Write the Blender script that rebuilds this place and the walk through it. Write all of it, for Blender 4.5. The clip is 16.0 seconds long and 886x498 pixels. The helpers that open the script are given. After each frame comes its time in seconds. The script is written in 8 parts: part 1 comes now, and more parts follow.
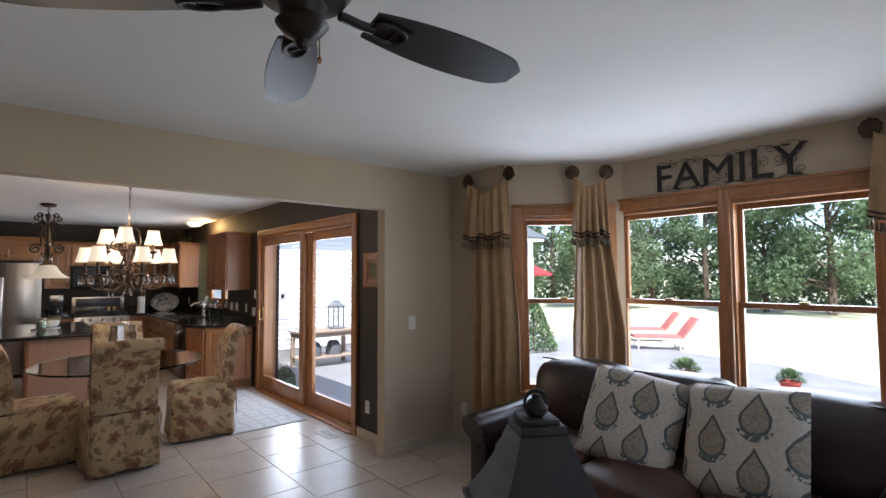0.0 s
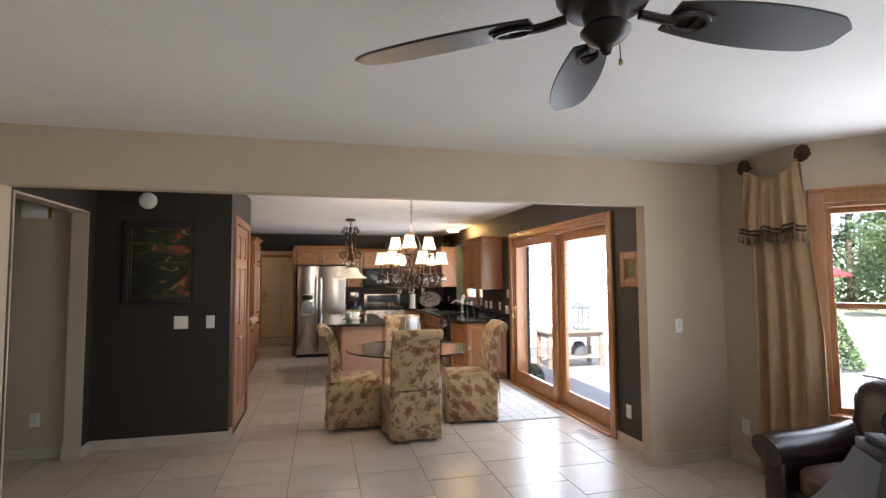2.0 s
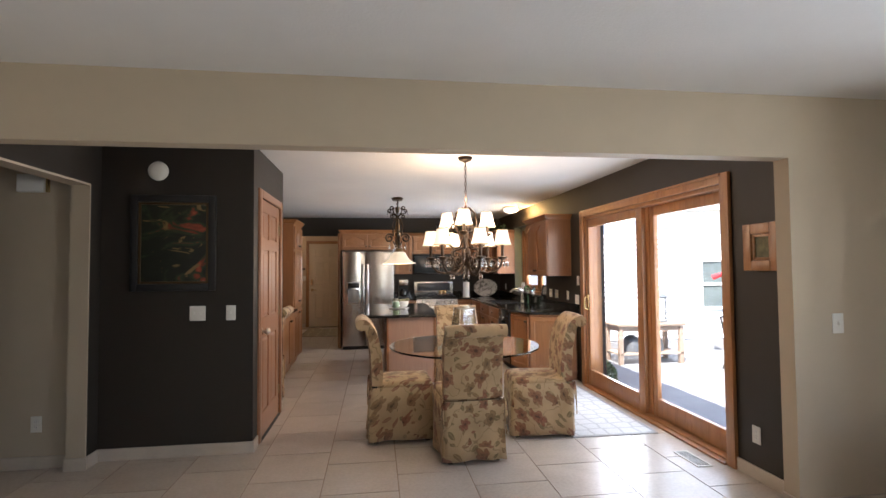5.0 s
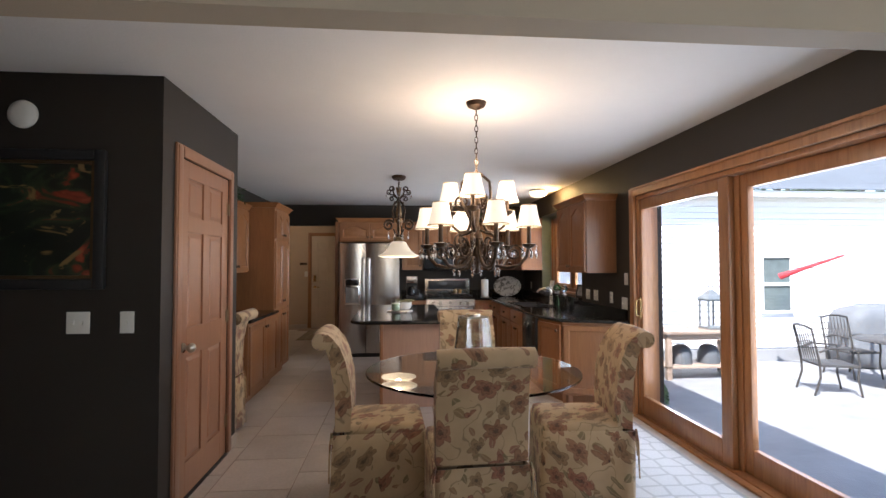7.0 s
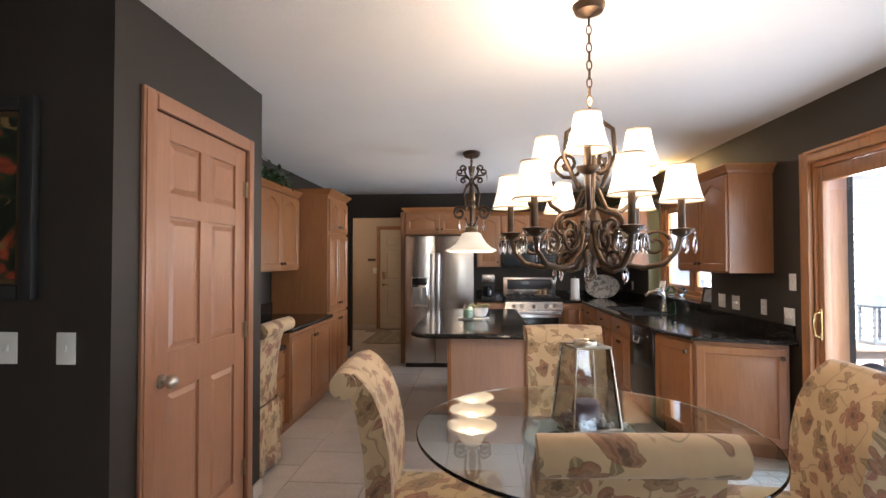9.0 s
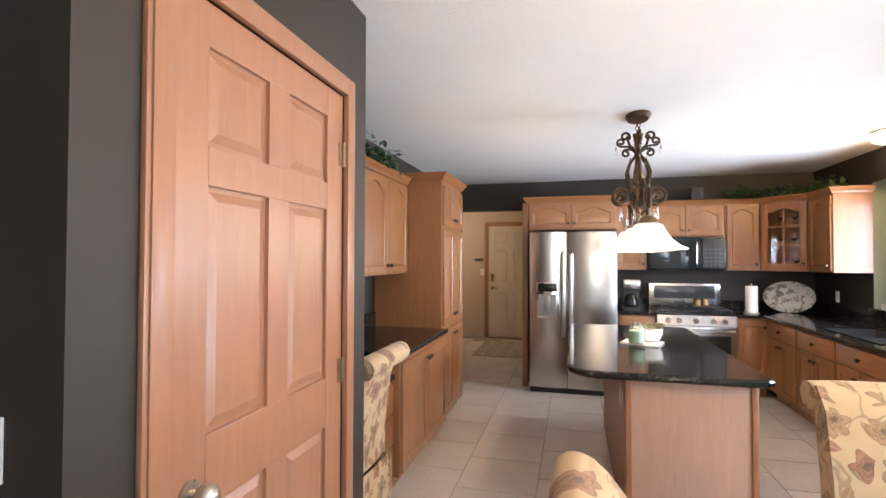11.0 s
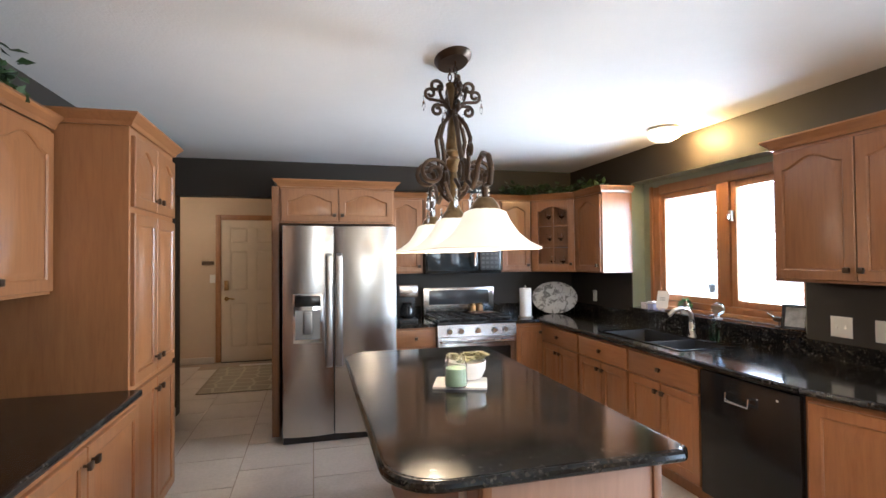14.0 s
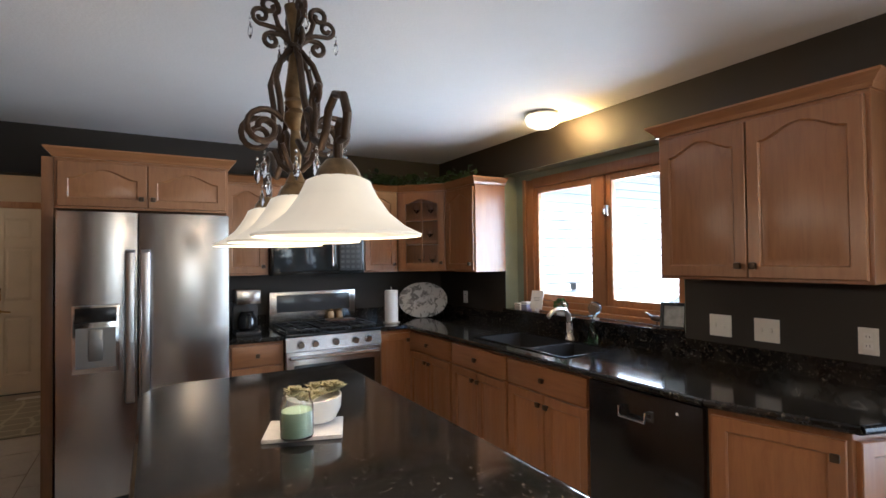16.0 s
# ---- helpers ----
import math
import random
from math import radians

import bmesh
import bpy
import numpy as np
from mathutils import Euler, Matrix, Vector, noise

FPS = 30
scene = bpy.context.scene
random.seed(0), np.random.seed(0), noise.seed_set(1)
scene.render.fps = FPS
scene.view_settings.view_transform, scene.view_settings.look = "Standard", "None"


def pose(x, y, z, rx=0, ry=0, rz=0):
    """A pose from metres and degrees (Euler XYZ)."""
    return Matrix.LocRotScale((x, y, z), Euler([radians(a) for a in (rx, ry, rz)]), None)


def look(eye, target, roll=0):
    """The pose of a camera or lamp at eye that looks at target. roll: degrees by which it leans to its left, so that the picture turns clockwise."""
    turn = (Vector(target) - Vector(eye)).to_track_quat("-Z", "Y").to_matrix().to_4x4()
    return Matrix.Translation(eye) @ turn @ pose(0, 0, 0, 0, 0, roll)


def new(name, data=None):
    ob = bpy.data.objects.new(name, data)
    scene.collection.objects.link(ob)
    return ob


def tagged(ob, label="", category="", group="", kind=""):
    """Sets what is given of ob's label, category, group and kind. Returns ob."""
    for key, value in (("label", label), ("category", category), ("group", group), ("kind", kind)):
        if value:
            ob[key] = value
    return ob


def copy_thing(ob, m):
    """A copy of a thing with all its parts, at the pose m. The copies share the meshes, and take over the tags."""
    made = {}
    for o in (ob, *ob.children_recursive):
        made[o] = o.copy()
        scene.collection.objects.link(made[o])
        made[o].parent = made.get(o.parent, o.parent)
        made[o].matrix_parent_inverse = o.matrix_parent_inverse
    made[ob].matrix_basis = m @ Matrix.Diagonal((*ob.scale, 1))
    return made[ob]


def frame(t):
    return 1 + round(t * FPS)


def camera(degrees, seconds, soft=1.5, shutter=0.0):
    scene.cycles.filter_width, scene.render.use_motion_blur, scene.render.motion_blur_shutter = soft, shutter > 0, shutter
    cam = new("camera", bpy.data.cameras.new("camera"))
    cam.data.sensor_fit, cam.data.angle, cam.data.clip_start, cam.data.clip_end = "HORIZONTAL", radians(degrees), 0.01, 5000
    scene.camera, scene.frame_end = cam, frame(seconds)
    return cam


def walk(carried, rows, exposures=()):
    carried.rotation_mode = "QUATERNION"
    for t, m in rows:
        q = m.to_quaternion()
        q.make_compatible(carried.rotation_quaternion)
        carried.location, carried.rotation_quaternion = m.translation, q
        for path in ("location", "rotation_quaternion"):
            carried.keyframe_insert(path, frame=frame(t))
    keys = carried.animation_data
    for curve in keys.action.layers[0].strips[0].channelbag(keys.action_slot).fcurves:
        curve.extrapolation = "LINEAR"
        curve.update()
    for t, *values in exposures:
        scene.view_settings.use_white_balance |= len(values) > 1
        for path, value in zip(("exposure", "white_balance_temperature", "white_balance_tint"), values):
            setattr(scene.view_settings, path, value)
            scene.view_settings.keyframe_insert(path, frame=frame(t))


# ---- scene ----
cam = camera(83.9, 16.0)
METRES, EYE, TILT, LEAN, TURN = 6.8, 1.48, 0.0, 0.0, -42.5
PATH = [
    (0, (0.407, 0.239, 1.505), (1.705, 1.756, 1.612), -0.3),
    (0.5, (0.348, 0.246, 1.488), (1.424, 1.927, 1.604), -0.2),
    (1, (0.278, 0.253, 1.481), (1.135, 2.056, 1.605), -0.2),
    (1.5, (0.23, 0.265, 1.48), (0.876, 2.154, 1.603), -0.3),
    (2, (0.209, 0.261, 1.49), (0.685, 2.2, 1.608), -0.3),
    (2.5, (0.206, 0.261, 1.471), (0.568, 2.224, 1.592), -0.3),
    (3, (0.21, 0.281, 1.462), (0.507, 2.256, 1.576), -0.3),
    (3.5, (0.202, 0.375, 1.459), (0.478, 2.354, 1.559), -0.2),
    (4, (0.216, 0.552, 1.446), (0.487, 2.531, 1.533), -0.5),
    (4.2, (0.233, 0.654, 1.447), (0.506, 2.634, 1.523), -0.5),
    (6.3, (0.595, 2.01, 1.413), (0.808, 3.997, 1.486), -0.2),
    (6.5, (0.633, 2.122, 1.408), (0.825, 4.111, 1.476), -0.2),
    (7, (0.665, 2.453, 1.404), (0.839, 4.444, 1.467), -0.1),
    (7.5, (0.711, 2.746, 1.405), (0.872, 4.739, 1.459), -0.1),
    (8, (0.76, 3.016, 1.407), (0.878, 5.012, 1.458), 0.0),
    (8.5, (0.744, 3.292, 1.418), (0.771, 5.291, 1.463), 0.1),
    (9, (0.696, 3.546, 1.416), (0.56, 5.541, 1.461), -0.1),
    (9.5, (0.642, 3.826, 1.418), (0.311, 5.798, 1.459), -0.0),
    (10, (0.509, 4.099, 1.421), (0.023, 6.039, 1.464), 0.1),
    (10.2, (0.445, 4.208, 1.434), (-0.074, 6.139, 1.479), 0.2),
    (12.3, (-0.014, 5.246, 1.43), (-0.315, 7.222, 1.475), -0.4),
    (12.5, (-0.016, 5.356, 1.44), (-0.217, 7.345, 1.49), -0.3),
    (13, (-0.005, 5.572, 1.457), (0.052, 7.571, 1.502), -0.5),
    (13.5, (-0.012, 5.777, 1.461), (0.286, 7.755, 1.506), -0.2),
    (14, (-0.011, 5.962, 1.46), (0.498, 7.896, 1.499), -0.5),
    (14.5, (0.053, 6.144, 1.442), (0.73, 8.025, 1.476), -0.5),
    (15, (0.127, 6.296, 1.444), (0.94, 8.122, 1.476), -0.6),
    (15.5, (0.174, 6.433, 1.45), (1.106, 8.202, 1.479), -0.6),
    (16, (0.224, 6.546, 1.436), (1.24, 8.268, 1.473), -0.7),
]
walk(cam, [(t, look(eye, target, roll)) for t, eye, target, roll in PATH],
     [(0.0, 1.27, 5750, 13), (0.6, 1.28, 5750, 13), (1.5, 1.82, 6050, 14), (3.0, 2.25, 6100, 14), (4.2, 2.25, 6100, 14), (6.5, 1.62, 5700, 13), (8.0, 1.68, 5750, 13),
      (9.5, 2.5, 5700, 13), (10.2, 2.9, 5650, 12), (12.5, 3.05, 5450, 10), (13.5, 2.95, 5400, 9), (14.5, 2.45, 5350, 9), (16.0, 1.9, 5350, 9)])

# ---- light ----
world = bpy.data.worlds.new("sky")
scene.world = world
world.use_nodes = True
wn = world.node_tree
bg = wn.nodes["Background"]
sky = wn.nodes.new("ShaderNodeTexSky")
sky.sky_type, sky.sun_disc = "NISHITA", False
sky.sun_elevation, sky.sun_rotation = radians(52), radians(217)
wn.links.new(sky.outputs[0], bg.inputs[0])
bg.inputs[1].default_value = 0.15
sun = new("sun", bpy.data.lights.new("sun", "SUN"))
sun.data.energy, sun.data.angle, sun.data.color = 5.0, radians(0.6), (1.0, 0.95, 0.86)
sun.matrix_world = look((-11.9, -17.8, 38), (6, 6, 0))


def window_light(name, x, y, z, yaw, w, h, watts, tilt=90):
    lamp = new(name, bpy.data.lights.new(name, "AREA"))
    lamp.data.shape, lamp.data.size, lamp.data.size_y = "RECTANGLE", w, h
    lamp.data.energy, lamp.data.color = watts, (0.9, 0.96, 1.0)
    lamp.matrix_world = pose(x, y, z, tilt, 0, yaw)
    return lamp


window_light("daylight_bay", 4.36, 1.52, 1.3, 90, 1.6, 1.4, 20)
window_light("daylight_bay_side", 3.98, 2.86, 1.3, 135, 0.6, 1.4, 7)
window_light("daylight_slider", 3.06, 5.65, 1.15, 90, 2.3, 1.8, 15)
window_light("daylight_kitchen", 4.0, 8.8, 1.45, 90, 2.0, 1.3, 60, 95)
# fill lamp added at the made-up rear window, lights curtains and sofa
window_light("south_fill", 2.0, -2.42, 1.4, 0, 1.3, 1.5, 6.0)


def bulb(name, x, y, z, watts, size=0.03, color=(1.0, 0.76, 0.5)):
    lamp = new(name, bpy.data.lights.new(name, "POINT"))
    lamp.data.energy, lamp.data.shadow_soft_size, lamp.data.color = watts, size, color
    lamp.location = (x, y, z)
    return lamp


# ---- materials ----
def nodes_of(name):
    m = bpy.data.materials.new(name)
    m.use_nodes = True
    nt = m.node_tree
    return m, nt, nt.nodes["Principled BSDF"]


def link(nt, a, b):
    nt.links.new(a, b)


def coords(nt, scale=(1, 1, 1), kind="Object"):
    tc = nt.nodes.new("ShaderNodeTexCoord")
    mp = nt.nodes.new("ShaderNodeMapping")
    mp.inputs["Scale"].default_value = scale
    link(nt, tc.outputs[kind], mp.inputs[0])
    return mp.outputs[0]


def noise_tex(nt, vec, scale, detail=4, rough=0.55, distort=0.0):
    n = nt.nodes.new("ShaderNodeTexNoise")
    n.inputs["Scale"].default_value, n.inputs["Detail"].default_value = scale, detail
    n.inputs["Roughness"].default_value, n.inputs["Distortion"].default_value = rough, distort
    link(nt, vec, n.inputs["Vector"])
    return n.outputs["Fac"]


def ramp(nt, fac, stops):
    r = nt.nodes.new("ShaderNodeValToRGB")
    e = r.color_ramp.elements
    while len(e) < len(stops):
        e.new(0.5)
    for el, (p, c) in zip(e, stops):
        el.position, el.color = p, (*c, 1)
    link(nt, fac, r.inputs[0])
    return r.outputs[0]


def mix(nt, fac, a, b, mode="MIX"):
    m = nt.nodes.new("ShaderNodeMix")
    m.data_type, m.blend_type = "RGBA", mode
    for sock, v in ((m.inputs[0], fac), (m.inputs[6], a), (m.inputs[7], b)):
        if isinstance(v, (int, float)):
            sock.default_value = v
        elif isinstance(v, tuple):
            sock.default_value = (*v, 1)
        else:
            link(nt, v, sock)
    return m.outputs[2]


def math_node(nt, op, a, b=0.0, c=0.0):
    m = nt.nodes.new("ShaderNodeMath")
    m.operation = op
    for sock, v in zip(m.inputs, (a, b, c)):
        if isinstance(v, (int, float)):
            sock.default_value = v
        else:
            link(nt, v, sock)
    return m.outputs[0]


def bump(nt, bsdf, height, strength, distance=0.01):
    b = nt.nodes.new("ShaderNodeBump")
    b.inputs["Strength"].default_value, b.inputs["Distance"].default_value = strength, distance
    link(nt, height, b.inputs["Height"])
    link(nt, b.outputs[0], bsdf.inputs["Normal"])


def scaled(c, k):
    return tuple(min(1, v * k) for v in c)


def mat_plain(name, color, rough=0.5, metal=0.0, vary=0.15, scale=6.0, bumps=0.0, bscale=200.0, coat=0.0):
    m, nt, b = nodes_of(name)
    v = coords(nt)
    f = noise_tex(nt, v, scale, 5)
    fine = noise_tex(nt, v, scale * 9, 3)
    col = ramp(nt, f, [(0.3, scaled(color, 1 - vary)), (0.7, scaled(color, 1 + vary))])
    col = mix(nt, 0.25 * min(1, vary * 4), col, ramp(nt, fine, [(0.35, scaled(color, 0.8)), (0.65, scaled(color, 1.15))]))
    link(nt, col, b.inputs["Base Color"])
    b.inputs["Metallic"].default_value = metal
    rr = nt.nodes.new("ShaderNodeMapRange")
    rr.inputs[3].default_value, rr.inputs[4].default_value = max(0.02, rough - 0.07), min(1, rough + 0.07)
    link(nt, f, rr.inputs[0])
    link(nt, rr.outputs[0], b.inputs["Roughness"])
    b.inputs["Coat Weight"].default_value = coat
    if bumps:
        bump(nt, b, noise_tex(nt, v, bscale, 3), bumps, 0.004)
    return m


def mat_wood(name, color, dark, rough=0.38, axis="Z", scale=1.0):
    m, nt, b = nodes_of(name)
    st = {"Z": (9, 9, 0.9), "Y": (9, 0.9, 9), "X": (0.9, 9, 9)}[axis]
    tc = nt.nodes.new("ShaderNodeTexCoord")
    inf = nt.nodes.new("ShaderNodeObjectInfo")
    add = nt.nodes.new("ShaderNodeVectorMath")
    add.operation = "ADD"
    sh = nt.nodes.new("ShaderNodeVectorMath")
    sh.operation = "SCALE"
    sh.inputs[0].default_value = (7, 5, 9)
    link(nt, inf.outputs["Random"], sh.inputs["Scale"])
    link(nt, tc.outputs["Object"], add.inputs[0])
    link(nt, sh.outputs[0], add.inputs[1])
    mp = nt.nodes.new("ShaderNodeMapping")
    mp.inputs["Scale"].default_value = tuple(a * scale for a in st)
    link(nt, add.outputs[0], mp.inputs[0])
    v = mp.outputs[0]
    grain = noise_tex(nt, v, 6, 6, 0.6, 0.6)
    broad = noise_tex(nt, v, 0.9, 3, 0.5, 1.2)
    col = ramp(nt, grain, [(0.28, dark), (0.5, color), (0.75, scaled(color, 1.18))])
    col = mix(nt, 0.35, col, ramp(nt, broad, [(0.35, scaled(dark, 1.1)), (0.65, scaled(color, 1.12))]))
    tone = nt.nodes.new("ShaderNodeMapRange")
    tone.inputs[3].default_value, tone.inputs[4].default_value = 0.88, 1.1
    link(nt, inf.outputs["Random"], tone.inputs[0])
    hsv = nt.nodes.new("ShaderNodeHueSaturation")
    link(nt, tone.outputs[0], hsv.inputs["Value"])
    link(nt, col, hsv.inputs["Color"])
    link(nt, hsv.outputs[0], b.inputs["Base Color"])
    b.inputs["Roughness"].default_value = rough
    b.inputs["Coat Weight"].default_value, b.inputs["Coat Roughness"].default_value = 0.25, 0.25
    bump(nt, b, grain, 0.06, 0.003)
    return m


def mat_granite():
    m, nt, b = nodes_of("black_granite")
    v = coords(nt)
    cells = nt.nodes.new("ShaderNodeTexVoronoi")
    cells.inputs["Scale"].default_value = 95
    link(nt, v, cells.inputs["Vector"])
    cloud = noise_tex(nt, v, 12, 5, 0.6)
    spec = noise_tex(nt, v, 52, 4, 0.7)
    base = ramp(nt, cloud, [(0.3, (0.005, 0.005, 0.005)), (0.7, (0.019, 0.016, 0.013))])
    flake = ramp(nt, spec, [(0.60, (0, 0, 0)), (0.70, (0.12, 0.105, 0.08))])
    sep = nt.nodes.new("ShaderNodeSeparateColor")
    link(nt, cells.outputs["Color"], sep.inputs[0])
    flake2 = ramp(nt, sep.outputs[0], [(0.86, (0, 0, 0)), (0.98, (0.03, 0.025, 0.018))])
    link(nt, mix(nt, 1.0, mix(nt, 1.0, base, flake, "ADD"), flake2, "ADD"), b.inputs["Base Color"])
    b.inputs["Roughness"].default_value = 0.1
    b.inputs["Specular IOR Level"].default_value = 0.36
    return m


def mat_steel(name, rough=0.20, color=(0.50, 0.48, 0.46)):
    m, nt, b = nodes_of(name)
    v = coords(nt, (1.2, 1.2, 160))
    f = noise_tex(nt, v, 5, 4, 0.7)
    smudge = noise_tex(nt, coords(nt), 2.6, 4)
    link(nt, ramp(nt, f, [(0.3, scaled(color, 0.9)), (0.7, scaled(color, 1.08))]), b.inputs["Base Color"])
    b.inputs["Metallic"].default_value = 1.0
    rr = nt.nodes.new("ShaderNodeMapRange")
    rr.inputs[3].default_value, rr.inputs[4].default_value = rough - 0.02, rough + 0.04
    link(nt, smudge, rr.inputs[0])
    link(nt, rr.outputs[0], b.inputs["Roughness"])
    b.inputs["Anisotropic"].default_value = 0.3
    wav = noise_tex(nt, coords(nt, (3.5, 3.5, 0.9)), 1.6, 2, 0.5)
    bump(nt, b, math_node(nt, "MULTIPLY_ADD", f, 0.02, wav), 0.14, 0.012)
    return m


def mat_glass(name, color=(1, 1, 1), rough=0.0, ior=1.45):
    m, nt, b = nodes_of(name)
    b.inputs["Base Color"].default_value = (*color, 1)
    b.inputs["Roughness"].default_value, b.inputs["IOR"].default_value = rough, ior
    b.inputs["Transmission Weight"].default_value = 1.0
    return m


def mat_pane(name):
    m, nt, b = nodes_of(name)
    tr = nt.nodes.new("ShaderNodeBsdfTransparent")
    gl = nt.nodes.new("ShaderNodeBsdfGlossy")
    gl.inputs["Roughness"].default_value = 0.01
    lw = nt.nodes.new("ShaderNodeLayerWeight")
    pw = math_node(nt, "POWER", lw.outputs["Facing"], 4.0)
    fac = math_node(nt, "MULTIPLY_ADD", pw, 0.6, 0.025)
    ms = nt.nodes.new("ShaderNodeMixShader")
    link(nt, fac, ms.inputs[0])
    link(nt, tr.outputs[0], ms.inputs[1])
    link(nt, gl.outputs[0], ms.inputs[2])
    link(nt, ms.outputs[0], nt.nodes["Material Output"].inputs[0])
    return m


def mat_glow(name, color, strength, under=(0.9, 0.85, 0.75)):
    m, nt, b = nodes_of(name)
    b.inputs["Base Color"].default_value = (*under, 1)
    b.inputs["Roughness"].default_value = 0.5
    f = noise_tex(nt, coords(nt), 25, 3)
    link(nt, ramp(nt, f, [(0.3, scaled(color, 0.9)), (0.7, color)]), b.inputs["Emission Color"])
    b.inputs["Emission Strength"].default_value = strength
    return m


def mat_floral():
    """Cream woven cloth with brown and rust blooms, olive leaves and thin stems."""
    m, nt, b = nodes_of("floral_cloth")
    tc = nt.nodes.new("ShaderNodeTexCoord")
    uv = tc.outputs["Object"]
    warp = nt.nodes.new("ShaderNodeTexNoise")
    warp.inputs["Scale"].default_value = 9
    link(nt, uv, warp.inputs["Vector"])
    sub = nt.nodes.new("ShaderNodeVectorMath")
    sub.operation = "MULTIPLY_ADD"
    sub.inputs[1].default_value, sub.inputs[2].default_value = (0.06, 0.06, 0.06), (-0.03, -0.03, -0.03)
    link(nt, warp.outputs["Color"], sub.inputs[0])
    add = nt.nodes.new("ShaderNodeVectorMath")
    link(nt, uv, add.inputs[0])
    link(nt, sub.outputs[0], add.inputs[1])
    v = add.outputs[0]

    def motif(scale, rand):
        """Cell colour and, round each cell's point, a flat pair of axes turned at random."""
        vo = nt.nodes.new("ShaderNodeTexVoronoi")
        vo.inputs["Scale"].default_value, vo.inputs["Randomness"].default_value = scale, rand
        link(nt, v, vo.inputs["Vector"])
        loc = nt.nodes.new("ShaderNodeVectorMath")
        loc.operation = "SUBTRACT"
        link(nt, v, loc.inputs[0])
        link(nt, vo.outputs["Position"], loc.inputs[1])
        c = nt.nodes.new("ShaderNodeSeparateColor")
        link(nt, vo.outputs["Color"], c.inputs[0])
        sp = nt.nodes.new("ShaderNodeSeparateXYZ")
        link(nt, loc.outputs[0], sp.inputs[0])
        px = math_node(nt, "MULTIPLY_ADD", sp.outputs[1], 0.75, sp.outputs[0])
        pz = math_node(nt, "MULTIPLY_ADD", sp.outputs[1], -0.65, sp.outputs[2])
        return vo, c, px, pz

    def step(x, lo, hi):
        return ramp(nt, x, [(lo, (1, 1, 1)), (hi, (0, 0, 0))])

    ground = ramp(nt, noise_tex(nt, uv, 5, 4), [(0.3, (0.39, 0.265, 0.135)), (0.7, (0.50, 0.35, 0.19))])
    wig = noise_tex(nt, v, 6, 1, 0.4)
    line = math_node(nt, "ABSOLUTE", math_node(nt, "SUBTRACT", wig, 0.5))
    col = mix(nt, ramp(nt, line, [(0.004, (0.6, 0.6, 0.6)), (0.009, (0, 0, 0))]), ground, (0.16, 0.11, 0.05))
    # leaves: turned lens shapes with a pale midrib
    vo2, c2, lx, lz = motif(12.0, 0.8)
    turn = math_node(nt, "MULTIPLY", c2.outputs[2], 6.283)
    cs, sn = math_node(nt, "COSINE", turn), math_node(nt, "SINE", turn)
    la = math_node(nt, "ADD", math_node(nt, "MULTIPLY", lx, cs), math_node(nt, "MULTIPLY", lz, sn))
    lb = math_node(nt, "SUBTRACT", math_node(nt, "MULTIPLY", lz, cs), math_node(nt, "MULTIPLY", lx, sn))
    lens = math_node(nt, "ADD", math_node(nt, "MULTIPLY", math_node(nt, "MULTIPLY", la, la), 850.0), math_node(nt, "MULTIPLY", math_node(nt, "ABSOLUTE", lb), 52.0))
    leaf = math_node(nt, "MULTIPLY", step(lens, 0.80, 0.95), math_node(nt, "GREATER_THAN", c2.outputs[1], 0.28))
    tone2 = ramp(nt, c2.outputs[0], [(0.3, (0.17, 0.125, 0.05)), (0.55, (0.25, 0.15, 0.06)), (0.8, (0.25, 0.10, 0.055))])
    tone2 = mix(nt, step(math_node(nt, "ABSOLUTE", lb), 0.0012, 0.0022), tone2, (0.34, 0.23, 0.12))
    col = mix(nt, math_node(nt, "MULTIPLY", leaf, 0.9), col, tone2)
    # blooms: lobed petals in rings round a dark heart
    vo, c1, fx_, fz_ = motif(7.0, 0.6)
    ang = math_node(nt, "ARCTAN2", fz_, fx_)
    rad_ = math_node(nt, "SQRT", math_node(nt, "ADD", math_node(nt, "MULTIPLY", fx_, fx_), math_node(nt, "MULTIPLY", fz_, fz_)))
    lobes = math_node(nt, "ABSOLUTE", math_node(nt, "SINE", math_node(nt, "MULTIPLY_ADD", ang, 3.0, math_node(nt, "MULTIPLY", c1.outputs[1], 6.0))))
    size = math_node(nt, "MULTIPLY_ADD", c1.outputs[2], 0.016, 0.046)
    rel = math_node(nt, "DIVIDE", rad_, math_node(nt, "MULTIPLY", size, math_node(nt, "MULTIPLY_ADD", lobes, 0.42, 0.66)))
    bloom = math_node(nt, "MULTIPLY", step(rel, 0.93, 1.0), math_node(nt, "GREATER_THAN", c1.outputs[0], 0.12))
    tone = ramp(nt, c1.outputs[0], [(0.25, (0.23, 0.105, 0.045)), (0.5, (0.26, 0.095, 0.05)), (0.8, (0.25, 0.15, 0.065))])
    petal = ramp(nt, rel, [(0.0, (0.2, 0.2, 0.2)), (0.22, (0.35, 0.35, 0.35)), (0.30, (1, 1, 1)), (0.52, (0.55, 0.55, 0.55)), (0.60, (1.15, 1.15, 1.15)), (0.88, (0.95, 0.95, 0.95)), (0.94, (0.5, 0.5, 0.5))])
    tone = mix(nt, 0.85, tone, petal, "MULTIPLY")
    weathered = math_node(nt, "MULTIPLY_ADD", noise_tex(nt, uv, 38, 3), 0.6, 0.6)
    col = mix(nt, math_node(nt, "MULTIPLY", bloom, weathered), col, tone)
    link(nt, col, b.inputs["Base Color"])
    b.inputs["Roughness"].default_value = 0.85
    b.inputs["Sheen Weight"].default_value = 0.15
    weave = nt.nodes.new("ShaderNodeTexNoise")
